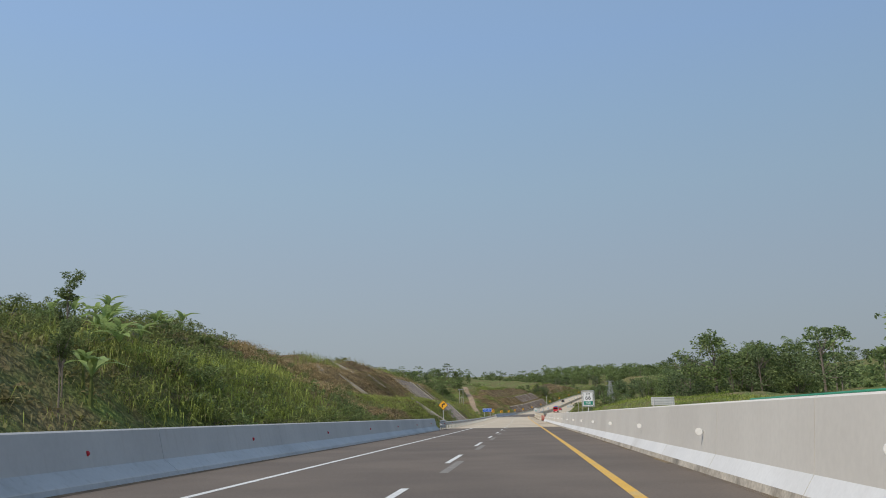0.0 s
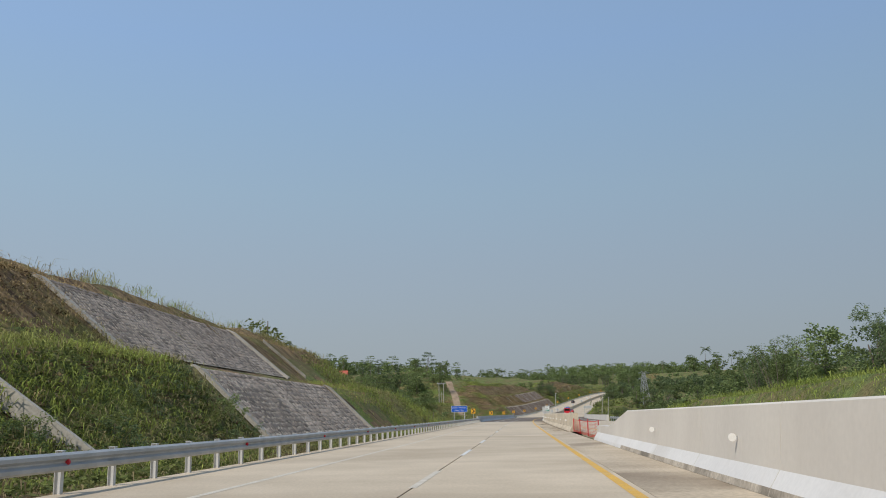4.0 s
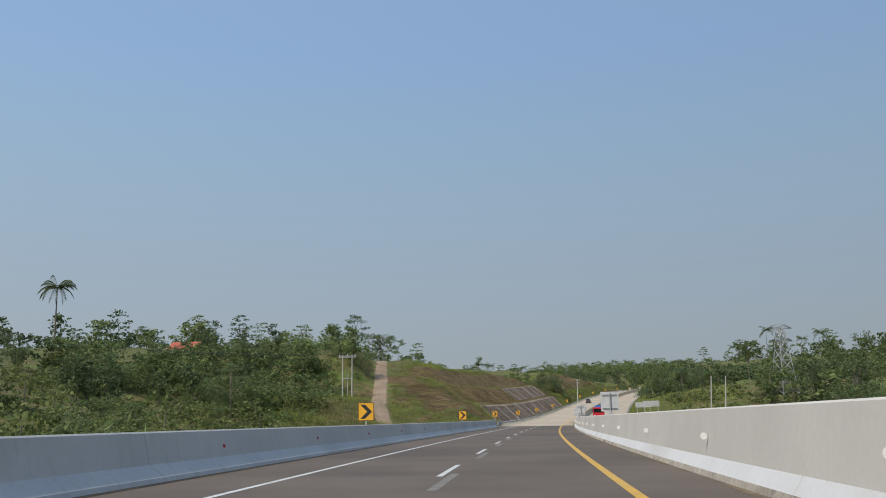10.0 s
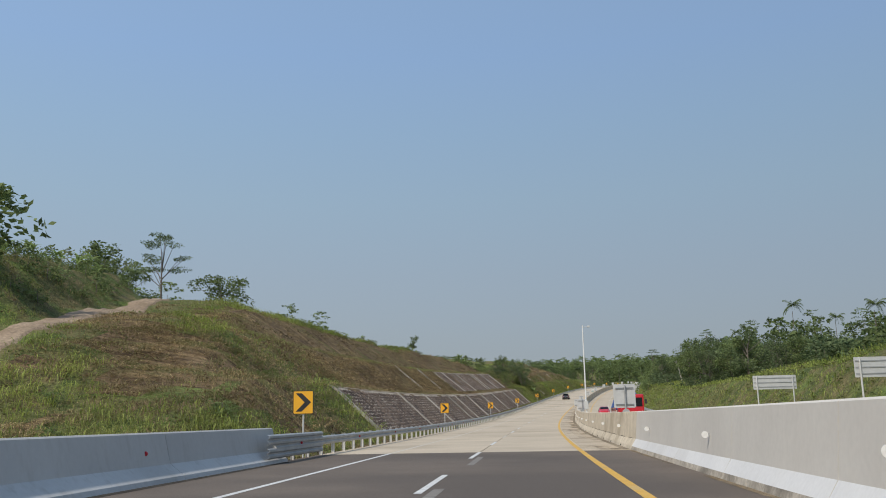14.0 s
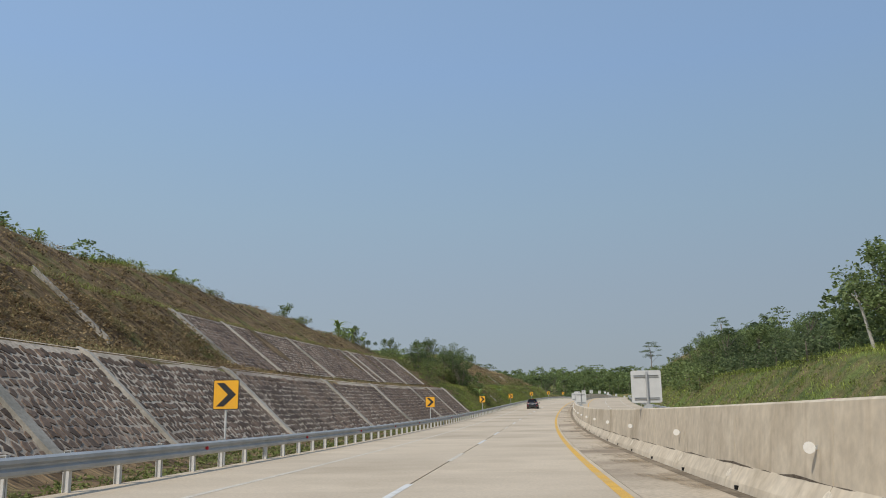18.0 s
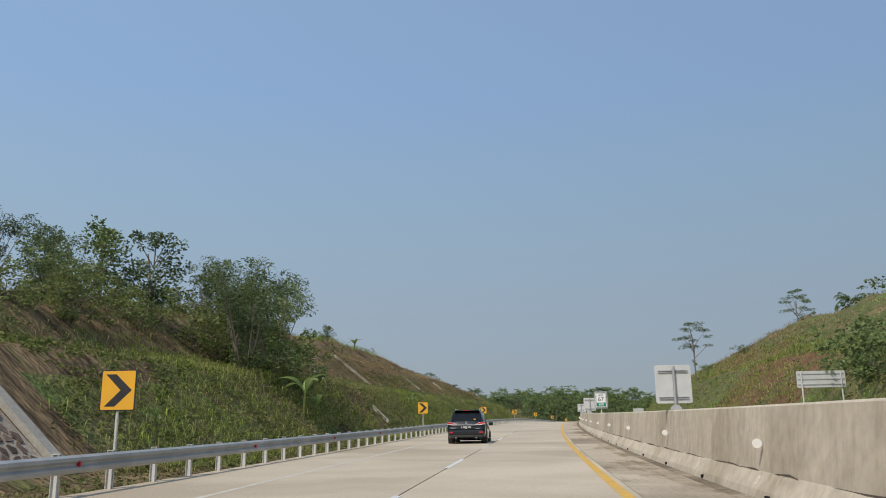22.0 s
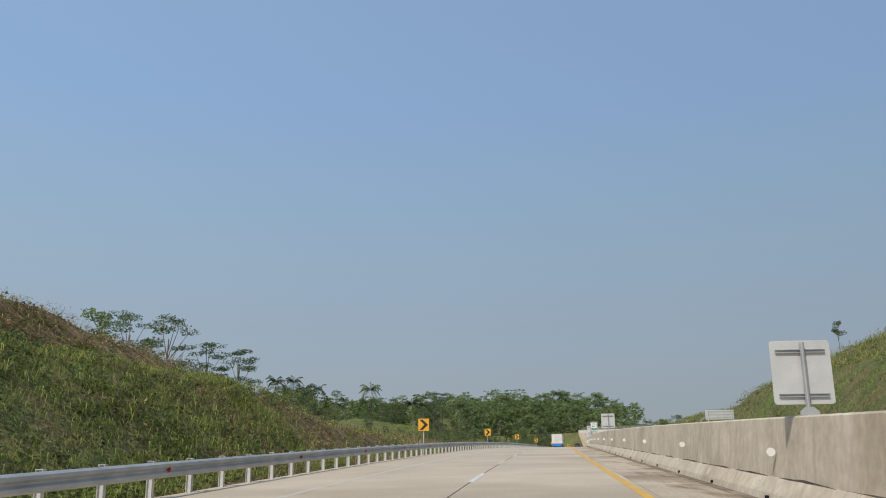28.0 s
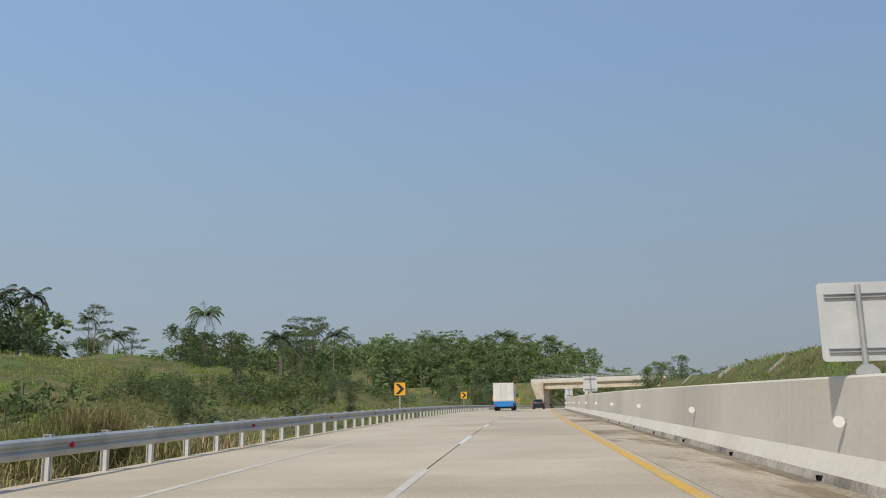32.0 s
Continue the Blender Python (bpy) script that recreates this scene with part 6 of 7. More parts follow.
grass("cane_grass", "tall yellow-green reeds filling the valley edge", 2600, 214, 300, 8.5, 26, -1, 0.8, 1.8, G, 222, 0.035, 8, None, 0.7, -0.4)
grass("cane_grass", "dry brown cane grass behind the rail", 200, 888.4, 890.8, 11.6, 13.2, -1, 1.5, 2.3, D, 217, 0.022, 16, None, 0.3, -2.0, -0.45)
grass("cane_grass", "tall green cane clump behind the rail", 180, 887, 890.6, 11.6, 14, -1, 1.4, 2.2, G, 219, 0.024, 14, None, 0.35, -2.0, -0.4)
grass("cane_grass", "arching green cane beside the dry clump", 40, 893.5, 895, 11.4, 12.6, -1, 1.0, 1.8, G, 229, 0.024, 12, None, 0.35, -2.0, -0.3)
grass("cane_grass", "dry reeds behind the rail", 1200, 835, 905, 9.5, 18, -1, 0.9, 2.1, D, 218, 0.03, 9)
for label, n, s0, s1, a0, a1, lo, hi, m_, seed, gap, lie in (
        ("fallen straw heaped on the first cut", 5200, 56, 104, 13.5, 25, 0.5, 1.3, D, 231, -0.7, 0.85),
        ("fallen straw on the first cut", 2200, 100, 152, 17, 25.5, 0.3, 0.9, D, 232, -0.3, 0.85),
        ("lush grass on the mound behind the rail", 3600, 90, 152, 12, 17.5, 0.3, 0.75, G, 233, -0.9, 0.2),
        ("dark weeds at the mound's foot", 1800, 84, 150, 8.4, 12, 0.2, 0.5, W, 234, -0.9, 0.3),
        ("fallen straw on the track hill", 5200, 416, 456, 9, 34, 0.4, 1.0, D, 235, -0.3, 0.85),
        ("green clumps on the track hill", 3200, 418, 454, 9.5, 30, 0.5, 1.2, G, 236, 0.25, 0.1),
        ("grass hanging over the lower ledge", 1500, 452, 547, 13.4, 15.4, 0.2, 0.5, W, 237, -1.2, 0.4),
        ("yellow grass hanging over the upper ledge", 2400, 455, 625, 20.3, 22.4, 0.25, 0.6, W, 238, -1.4, 0.4),
        ("green grass on the upper ledge", 1300, 455, 625, 20.8, 22.6, 0.2, 0.5, G, 239, -0.6, 0.1),
        ("yellow-brown lip along the second step", 3000, 452, 625, 20.9, 22.6, 0.2, 0.5, W, 249, -1.5, 0.3),
        ("trailing straw on the stepped slope", 3400, 455, 548, 15.6, 20.6, 0.3, 0.8, D, 240, -0.2, 0.9),
        ("trailing straw on the top step", 2600, 455, 625, 22.6, 28.6, 0.3, 0.7, D, 241, 0.0, 0.9),
        ("straw on the third slope", 4200, 660, 792, 16, 24, 0.3, 0.8, D, 242, -0.1, 0.9),
        ("brown trailing weeds below the trees", 1600, 640, 700, 10, 16, 0.3, 0.9, D, 243, 0.3, 0.7),
        ("green fringe along the third crest", 2600, 655, 795, 26.5, 31, 0.4, 0.9, G, 245, -0.6, 0.1),
        ("green fringe along the second crest", 1600, 456, 560, 28.4, 32, 0.4, 0.9, G, 246, -0.4, 0.1),
        ("bright tall grass beside the track", 2600, 402, 430, 22, 46, 0.6, 1.3, G, 247, -0.9, 0.1),
        ("dead stalks on the last cut", 1700, 790, 828, 9, 19, 0.3, 0.8, D, 244, -0.3, 0.85)):
    grass("grass", label, n, s0, s1, a0, a1, -1, lo, hi, m_, seed, 0.038, 7, bare, 0.5, gap, lie, True)
weeds("leafy weeds in the ditch behind the rail", 3400, 88, 276, 6.8, 9.4, -1, 0.08, 0.26, WEED, 351, 0.12, -0.6, 10)
weeds("leafy weeds in the ditch below the stone facing", 6200, 414, 800, 6.8, 9.5, -1, 0.08, 0.26, WEED, 352, 0.12, -0.5, 10)
grass("litter", "dry weeds along the rail's foot", 2600, 88, 276, 6.5, 9.3, -1, 0.06, 0.25, W, 220, 0.02)
grass("litter", "dry weeds along the rail's foot", 5200, 418, 985, 6.5, 9.3, -1, 0.05, 0.2, W, 221, 0.02)


# ---- vehicles, standing as they were met ----
def gloss(name, a, rough=0.25, coat=0.0, metal=0.0):
    m = mat(name, a, tuple(min(1, x * 1.15 + 0.002) for x in a), 3, rough, 0.0, 20, metal=metal)
    m.node_tree.nodes["Principled BSDF"].inputs["Coat Weight"].default_value = coat
    m.node_tree.nodes["Principled BSDF"].inputs["Coat Roughness"].default_value = 0.06
    m.node_tree.nodes["Principled BSDF"].inputs["Specular IOR Level"].default_value = 0.2 if metal < 0.5 else 0.5
    return m


M_PAINT_DARK = gloss("dark_green_black_paint", (0.010, 0.013, 0.016), 0.3, 0.9)
M_PAINT_GREY = gloss("dark_grey_paint", (0.014, 0.015, 0.017), 0.4, 0.6)
M_PAINT_RED = gloss("red_paint", (0.50, 0.02, 0.03), 0.35, 0.8)
M_PAINT_BLUE = gloss("blue_paint", (0.03, 0.22, 0.55), 0.45, 0.3)
M_BOX_WHITE = mat("white_box_panel", (0.66, 0.63, 0.58), (0.74, 0.71, 0.66), 0.8, 0.6, 0.02, 10, c=(0.58, 0.54, 0.49))
M_CAR_GLASS = gloss("tinted_glass", (0.008, 0.009, 0.011), 0.1, 0.35)
M_TYRE = mat("tyre_rubber", (0.02, 0.02, 0.02), (0.03, 0.03, 0.03), 6, 0.9, 0.2, 50)
M_RIM = gloss("alloy_rim", (0.55, 0.55, 0.54), 0.35, 0.0, 0.7)
M_CHROME = gloss("chrome_trim", (0.72, 0.72, 0.72), 0.15, 0.0, 1.0)
M_CLAD = mat("black_plastic", (0.025, 0.025, 0.025), (0.035, 0.035, 0.034), 6, 0.7, 0.1, 60)
M_TAIL = gloss("red_lamp", (0.55, 0.02, 0.03), 0.2, 0.8)
M_LAMP = gloss("clear_lamp", (0.62, 0.60, 0.60), 0.2, 0.8)
M_TARP = mat("blue_tarpaulin", (0.03, 0.10, 0.33), (0.05, 0.14, 0.42), 1.5, 0.7, 0.6, 5, c=(0.02, 0.07, 0.25))


def wheel(root, x, y, r, w, rim=M_RIM):
    sg = 1 if x > 0 else -1
    b = bmesh.new()
    prof = [(r * 0.62, -w / 2), (r * 0.9, -w / 2), (r, -w * 0.36), (r, w * 0.36), (r * 0.9, w / 2), (r * 0.62, w / 2)]
    n = 28
    ring = [[b.verts.new((x + q, y + p * math.sin(2 * math.pi * i / n), r + p * math.cos(2 * math.pi * i / n))) for p, q in prof] for i in range(n)]
    for i in range(n):
        for j in range(len(prof) - 1):
            b.faces.new((ring[i][j], ring[i][j + 1], ring[(i + 1) % n][j + 1], ring[(i + 1) % n][j]))
    ob = part("wheel", b, M_TYRE, root)
    b = bmesh.new()
    rod(b, (x + sg * w * 0.25, y, r), (x + sg * w * 0.33, y, r), r * 0.64, r * 0.62, 24)
    part("wheel_back", b, M_CLAD, ob)
    b = bmesh.new()
    rod(b, (x + sg * w * 0.34, y, r), (x + sg * w * 0.48, y, r), r * 0.16, r * 0.13, 12)
    for i in range(5):
        a = 2 * math.pi * i / 5
        c, s_ = math.cos(a), math.sin(a)
        box(b, -0.02, 0.02, -r * 0.085, r * 0.085, r * 0.08, r * 0.6, m=Matrix.Translation((x + sg * w * 0.4, y, r)) @ Matrix.Rotation(a, 4, "X"))
    for i in range(24):
        a0, a1 = 2 * math.pi * i / 24, 2 * math.pi * (i + 1) / 24
        q = [b.verts.new((x + sg * w * k, y + r * f * math.sin(a), r + r * f * math.cos(a))) for f, a, k in ((0.56, a0, 0.42), (0.66, a0, 0.46), (0.66, a1, 0.46), (0.56, a1, 0.42))]
        b.faces.new(q if sg > 0 else q[::-1])
    part("rim", b, rim, ob)


class Shell:
    """A car body from stations (y, underside, belt, roof, half width, half width at the roof)."""

    def __init__(self, st):
        self.a = np.array(st, float)

    def st(self, y):
        return [float(np.interp(y, self.a[:, 0], self.a[:, k])) for k in range(1, 6)]

    def section(self, y):
        zb, belt, roof, wb, wr = self.st(y)
        return [(wb * 0.88, zb), (wb * 0.97, zb + 0.1), (wb, zb + 0.3), (wb * 0.995, belt - 0.12), (wb * 0.955, belt), (wr, roof - 0.08), (wr * 0.9, roof - 0.02), (wr * 0.5, roof)]

    def body(self, material, root, steps=44):
        b = bmesh.new()
        ys = np.linspace(self.a[0, 0], self.a[-1, 0], steps)
        rings = []
        for y in ys:
            h = self.section(y)
            rings.append([b.verts.new((x, y, z)) for x, z in h] + [b.verts.new((-x, y, z)) for x, z in h[::-1]])
        n = len(rings[0])
        for r0, r1 in zip(rings, rings[1:]):
            for j in range(n):
                b.faces.new((r0[j], r0[(j + 1) % n], r1[(j + 1) % n], r1[j]))
        b.faces.new(rings[0][::-1]), b.faces.new(rings[-1])
        for f in b.faces:
            f.smooth = len(f.verts) == 4
        bmesh.ops.recalc_face_normals(b, faces=b.faces)
        return part("body", b, material, root)

    def side_glass(self, name, y0, y1, y2, y3, root, sg, lo=0.06, hi=0.9, material=M_CAR_GLASS):
        """Corner order: belt rear y0, belt front y1, top front y2, top rear y3."""
        b = bmesh.new()

        def pt(y, f):
            h = self.section(y)
            (xa, za), (xb, zb_) = h[4], h[5]
            return (sg * (xa + (xb - xa) * f + 0.008), y, za + (zb_ - za) * f + 0.004)
        n = 5
        rows = []
        for i in range(n + 1):
            f = lo + (hi - lo) * i / n
            k = i / n
            ya, yb = y0 + (y3 - y0) * k, y1 + (y2 - y1) * k
            rows.append([b.verts.new(pt(ya + (yb - ya) * q / 4, f)) for q in range(5)])
        for r0, r1 in zip(rows, rows[1:]):
            for j in range(4):
                b.faces.new((r0[j], r0[j + 1], r1[j + 1], r1[j]) if sg > 0 else (r1[j], r1[j + 1], r0[j + 1], r0[j]))
        return part(name, b, material, root)

    def top_glass(self, name, y0, y1, f0, f1, root, material=M_CAR_GLASS):
        b, rows = bmesh.new(), []
        for i in range(7):
            y = y0 + (y1 - y0) * i / 6
            _, _, roof, _, wr = self.st(y)
            f = f0 + (f1 - f0) * i / 6
            rows.append([b.verts.new((wr * f * q, y - 0.008 * (1 if y0 < 1.5 else -1), roof + 0.012 - (0.022 * max(0, abs(q) - 0.5) * 2 if True else 0))) for q in np.linspace(-1, 1, 9)])
        for r0, r1 in zip(rows, rows[1:]):
            for j in range(8):
                b.faces.new((r0[j], r0[j + 1], r1[j + 1], r1[j]))
        return part(name, b, material, root)


def bit(name, root, material, dims, bevel=0.01, m=None, label=""):
    b = bmesh.new()
    box(b, *dims, bevel, m)
    return part(name, b, material, root, label)


def passenger_car(m, st, paint, label, wheels, big):
    root = thing("car", m, label, "car")
    sh = Shell(st)
    sh.body(paint, root)
    L = st[-1][0]
    W = max(q[4] for q in st)
    for y, r in wheels:
        for sg in (-1, 1):
            b = bmesh.new()
            n = 18
            for i in range(n):
                a0, a1 = (math.pi * (i + k) / n - 0.12 for k in (0, 1.0))
                p = [(sg * (W + 0.008), y - math.cos(a) * rr, r + math.sin(a) * rr) for a, rr in ((a0, r * 0.9), (a0, r * 1.2), (a1, r * 1.2), (a1, r * 0.9))]
                b.faces.new([b.verts.new(q) for q in (p if sg < 0 else p[::-1])])
            part("wheel_arch", b, M_CLAD, root)
            b = bmesh.new()
            rod(b, (sg * (W - 0.25), y, r), (sg * (W + 0.004), y, r), r * 1.08, n=24)
            part("wheel_well", b, M_CLAD, root)
            wheel(root, sg * (W - 0.09), y, r, 0.235)
    return root, sh, L, W


suv_st = [(0.0, 0.42, 0.68, 0.74, 0.84, 0.72), (0.06, 0.34, 0.86, 0.92, 0.90, 0.78), (0.14, 0.30, 0.98, 1.06, 0.925, 0.76), (0.30, 0.28, 1.04, 1.28, 0.935, 0.76), (0.48, 0.27, 1.05, 1.50, 0.94, 0.72), (0.66, 0.26, 1.05, 1.635, 0.94, 0.69),
          (1.4, 0.25, 1.03, 1.69, 0.94, 0.68), (2.2, 0.25, 1.01, 1.675, 0.94, 0.68), (2.75, 0.25, 1.0, 1.58, 0.94, 0.66), (3.15, 0.25, 0.99, 1.36, 0.935, 0.66), (3.5, 0.26, 0.98, 1.10, 0.93, 0.72), (3.7, 0.27, 0.95, 1.03, 0.93, 0.74),
          (4.3, 0.28, 0.86, 0.95, 0.90, 0.68), (4.62, 0.32, 0.72, 0.82, 0.82, 0.58), (4.77, 0.42, 0.58, 0.66, 0.66, 0.45)]
suv, sh, L, W = passenger_car(at(645.0, -1.45), suv_st, M_PAINT_DARK, "dark green-black sport utility car with chrome tail trim", ((0.98, 0.365), (3.72, 0.365)), True)
sh.top_glass("rear_window", 0.17, 0.62, 0.97, 0.97, suv)
sh.top_glass("windscreen", 2.8, 3.45, 0.94, 0.96, suv)
for sg in (-1, 1):
    sh.side_glass("quarter_window", 0.92, 1.3, 1.3, 1.12, suv, sg, 0.1, 0.86)
    sh.side_glass("door_window", 1.34, 2.12, 2.1, 1.34, suv, sg)
    sh.side_glass("door_window", 2.18, 3.18, 2.72, 2.18, suv, sg)
    b = bmesh.new()
    tl = [(0.42, 0.9), (0.62, 1.02), (0.915, 1.06), (0.93, 0.94), (0.7, 0.9)]
    q = [(sg * x, z) for x, z in tl]
    plate(b, q if sg > 0 else q[::-1], -0.012, 0.16)
    lamp = part("tail_lamp", b, M_LAMP, suv, "clear and red tail lamp")
    b = bmesh.new()
    q = [(sg * x, z) for x, z in ((0.50, 0.935), (0.66, 1.015), (0.918, 1.052), (0.928, 0.975))]
    plate(b, q if sg > 0 else q[::-1], -0.02, 0.17)
    part("red_lens", b, M_TAIL, lamp)
    bit("fog_reflector", suv, M_TAIL, (sg * 0.73 - 0.1, sg * 0.73 + 0.1, -0.066, 0.08, 0.515, 0.585), 0.03)
    bit("mirror", suv, M_PAINT_DARK, (sg * 1.04 - 0.11, sg * 1.04 + 0.11, 3.0, 3.14, 1.0, 1.17), 0.05)
    b = bmesh.new()
    pts = [(sg * 0.6, 0.75, 1.64), (sg * 0.61, 0.95, 1.73), (sg * 0.61, 1.6, 1.76), (sg * 0.6, 2.3, 1.735), (sg * 0.59, 2.55, 1.63)]
    for p_, q_ in zip(pts, pts[1:]):
        rod(b, p_, q_, 0.022, n=8)
    part("roof_rail", b, M_RIM, suv)
    for y in (1.55, 2.35):
        bit("door_handle", suv, M_PAINT_DARK, (sg * 0.95 - 0.02, sg * 0.95 + 0.02, y, y + 0.2, 0.86, 0.89), 0.012)
    bit("sill_trim", suv, M_CHROME, (sg * 0.93 - 0.02, sg * 0.93 + 0.02, 1.45, 3.2, 0.34, 0.37), 0.008)
bit("chrome_strip", suv, M_CHROME, (-0.44, 0.44, -0.05, 0.1, 0.885, 0.93), 0.012)
bit("rear_bumper", suv, M_PAINT_DARK, (-0.86, 0.86, -0.05, 0.25, 0.44, 0.66), 0.06)
bit("under_bumper", suv, M_CLAD, (-0.82, 0.82, -0.02, 0.5, 0.31, 0.435), 0.04)
plate_ob = bit("number_plate", suv, M_CLAD, (-0.26, 0.26, -0.052, -0.035, 0.7, 0.86), 0.005)
for x in (-0.21, -0.115, -0.065, -0.015, 0.035, 0.115, 0.165, 0.215):
    bit("plate_bar", plate_ob, M_SIGN_WHITE, (x - 0.014, x + 0.014, -0.056, -0.0525, 0.775, 0.84), 0.0)
bit("plate_bar", plate_ob, M_SIGN_WHITE, (-0.05, 0.05, -0.056, -0.0525, 0.725, 0.742), 0.0)
for x0, x1 in ((-0.72, -0.5), (0.46, 0.7)):
    bit("nameplate", suv, M_CHROME, (x0, x1, -0.052, -0.03, 0.725, 0.75), 0.004)
bit("spoiler", suv, M_PAINT_DARK, (-0.62, 0.62, 0.4, 0.85, 1.615, 1.66), 0.018)
bit("stop_lamp", suv, M_TAIL, (-0.16, 0.16, 0.39, 0.41, 1.625, 1.645), 0.004)
b = bmesh.new()
bmesh.ops.create_circle(b, cap_ends=False, segments=20, radius=0.06, matrix=pose(0, -0.0, 1.02, 62, 0, 0))
ring_v = list(b.verts)
ext = bmesh.ops.extrude_edge_only(b, edges=list(b.edges))
bmesh.ops.scale(b, vec=(0.78, 0.78, 0.78), space=Matrix.Translation((0, 0, -1.02)), verts=[v for v in ext["geom"] if isinstance(v, bmesh.types.BMVert)])
bmesh.ops.translate(b, vec=(0, 0.055, 0.0), verts=list(b.verts))
part("badge", b, M_CHROME, suv)
bit("sticker", suv, M_SIGN_YELLOW, (0.36, 0.46, 0.205, 0.215, 1.165, 1.21), 0.004)
for x in (-0.5, 0.5):
    b = bmesh.new()
    rod(b, (x, -0.02, 0.3), (x, 0.3, 0.3), 0.04, n=12)
    part("exhaust", b, M_CHROME, suv)

hb_st = [(0.0, 0.4, 0.7, 0.78, 0.74, 0.66), (0.08, 0.3, 0.88, 0.96, 0.8, 0.68), (0.2, 0.26, 0.95, 1.2, 0.83, 0.62), (0.42, 0.24, 0.95, 1.42, 0.84, 0.57), (0.8, 0.23, 0.95, 1.49, 0.845, 0.56), (1.8, 0.22, 0.93, 1.5, 0.845, 0.56), (2.5, 0.22, 0.91, 1.38, 0.84, 0.57),
         (2.95, 0.23, 0.9, 1.06, 0.835, 0.62), (3.5, 0.25, 0.8, 0.9, 0.8, 0.58), (3.8, 0.3, 0.62, 0.72, 0.7, 0.45)]
hb, sh, L, W = passenger_car(at(995, 1.6), hb_st, M_PAINT_GREY, "dark grey hatchback car with pale tail lamps", ((0.66, 0.3), (3.08, 0.3)), False)
sh.top_glass("rear_window", 0.14, 0.38, 0.9, 0.92, hb)
sh.top_glass("windscreen", 2.45, 2.9, 0.92, 0.94, hb)
for sg in (-1, 1):
    sh.side_glass("door_window", 0.75, 1.6, 1.58, 0.9, hb, sg)
    sh.side_glass("door_window", 1.66, 2.7, 2.3, 1.66, hb, sg)
    bit("tail_lamp", hb, M_TAIL, (sg * 0.66 - 0.12, sg * 0.66 + 0.12, 0.0, 0.2, 0.86, 1.0), 0.03)
    bit("mirror", hb, M_PAINT_GREY, (sg * 0.93 - 0.09, sg * 0.93 + 0.09, 2.45, 2.56, 0.92, 1.05), 0.04)
bit("number_plate", hb, M_CLAD, (-0.2, 0.2, -0.02, 0.0, 0.66, 0.78), 0.005)
bit("rear_bumper", hb, M_PAINT_GREY, (-0.76, 0.76, -0.04, 0.2, 0.36, 0.58), 0.05)


def box_truck(m, label, cab, load, floor, length=9.0, high=3.3, tarp=False):
    root = thing("truck", m, label, "truck")
    y0, y1 = 0.0, length - 2.2
    for sg in (-1, 1):
        for y in (1.0, 2.2, length - 1.3):
            wheel(root, sg * 1.0, y, 0.48, 0.28)
        bit("chassis_rail", root, M_CLAD, (sg * 0.4 - 0.08, sg * 0.4 + 0.08, 0.1, length - 0.6, 0.62, 0.86), 0.01)
    bit("bed", root, floor, (-1.2, 1.2, y0, y1, 0.87, 1.1), 0.02)
    if tarp:
        b = bmesh.new()
        rng = np.random.default_rng(4)
        vs = bmesh.ops.create_grid(b, x_segments=10, y_segments=14, size=1)["verts"]
        for v in vs:
            x, y = v.co.x, v.co.y
            v.co = (x * 1.22, y1 / 2 + y * y1 / 2, 1.7 + (high - 1.7) * (1 - abs(x) ** 4) * (1 - 0.25 * abs(y) ** 6) + rng.normal() * 0.05)
        r = bmesh.ops.extrude_edge_only(b, edges=[e for e in b.edges if e.is_boundary])
        for v in [g for g in r["geom"] if isinstance(g, bmesh.types.BMVert)]:
            v.co.z = 1.45
        part("tarpaulin", b, load, root)
        for sg in (-1, 1):
            for k in range(3):
                bit("side_board", root, cab, (sg * 1.23 - 0.02, sg * 1.23 + 0.02, 0.02, y1, 1.1 + k * 0.2, 1.26 + k * 0.2), 0.005)
    else:
        bit("cargo_box", root, load, (-1.22, 1.22, y0 + 0.04, y1 - 0.06, 1.11, high), 0.03)
        for sg in (-1, 1):
            bit("rear_door", root, load, (0.02 if sg > 0 else -1.16, 1.16 if sg > 0 else -0.02, 0.0, 0.035, 1.2, high - 0.08), 0.008)
            bit("lock_bar", root, M_GALV, (sg * 0.3 - 0.02, sg * 0.3 + 0.02, -0.04, -0.005, 1.2, high - 0.1), 0.006)
    bit("rear_guard", root, floor, (-1.15, 1.15, -0.05, 0.03, 0.5, 0.86), 0.02)
    for sg in (-1, 1):
        bit("tail_lamp", root, M_TAIL, (sg * 0.95 - 0.14, sg * 0.95 + 0.14, -0.075, -0.045, 0.6, 0.74), 0.01)
    c = bit("cab", root, cab, (-1.15, 1.15, y1 + 0.1, length, 0.7, 2.75), 0.12)
    bit("windscreen", c, M_CAR_GLASS, (-1.0, 1.0, length - 0.02, length + 0.012, 1.65, 2.45), 0.01)
    for sg in (-1, 1):
        bit("cab_window", c, M_CAR_GLASS, (sg * 1.15 - 0.012, sg * 1.15 + 0.012, length - 1.25, length - 0.25, 1.7, 2.4), 0.006)
        bit("head_lamp", c, M_LAMP, (sg * 0.85 - 0.18, sg * 0.85 + 0.18, length - 0.01, length + 0.04, 0.95, 1.15), 0.02)
        bit("mirror", c, M_CLAD, (sg * 1.32 - 0.1, sg * 1.32 + 0.1, length - 0.15, length - 0.05, 1.9, 2.3), 0.02)
    bit("bumper", c, floor, (-1.15, 1.15, length - 0.02, length + 0.14, 0.5, 0.85), 0.04)
    return root


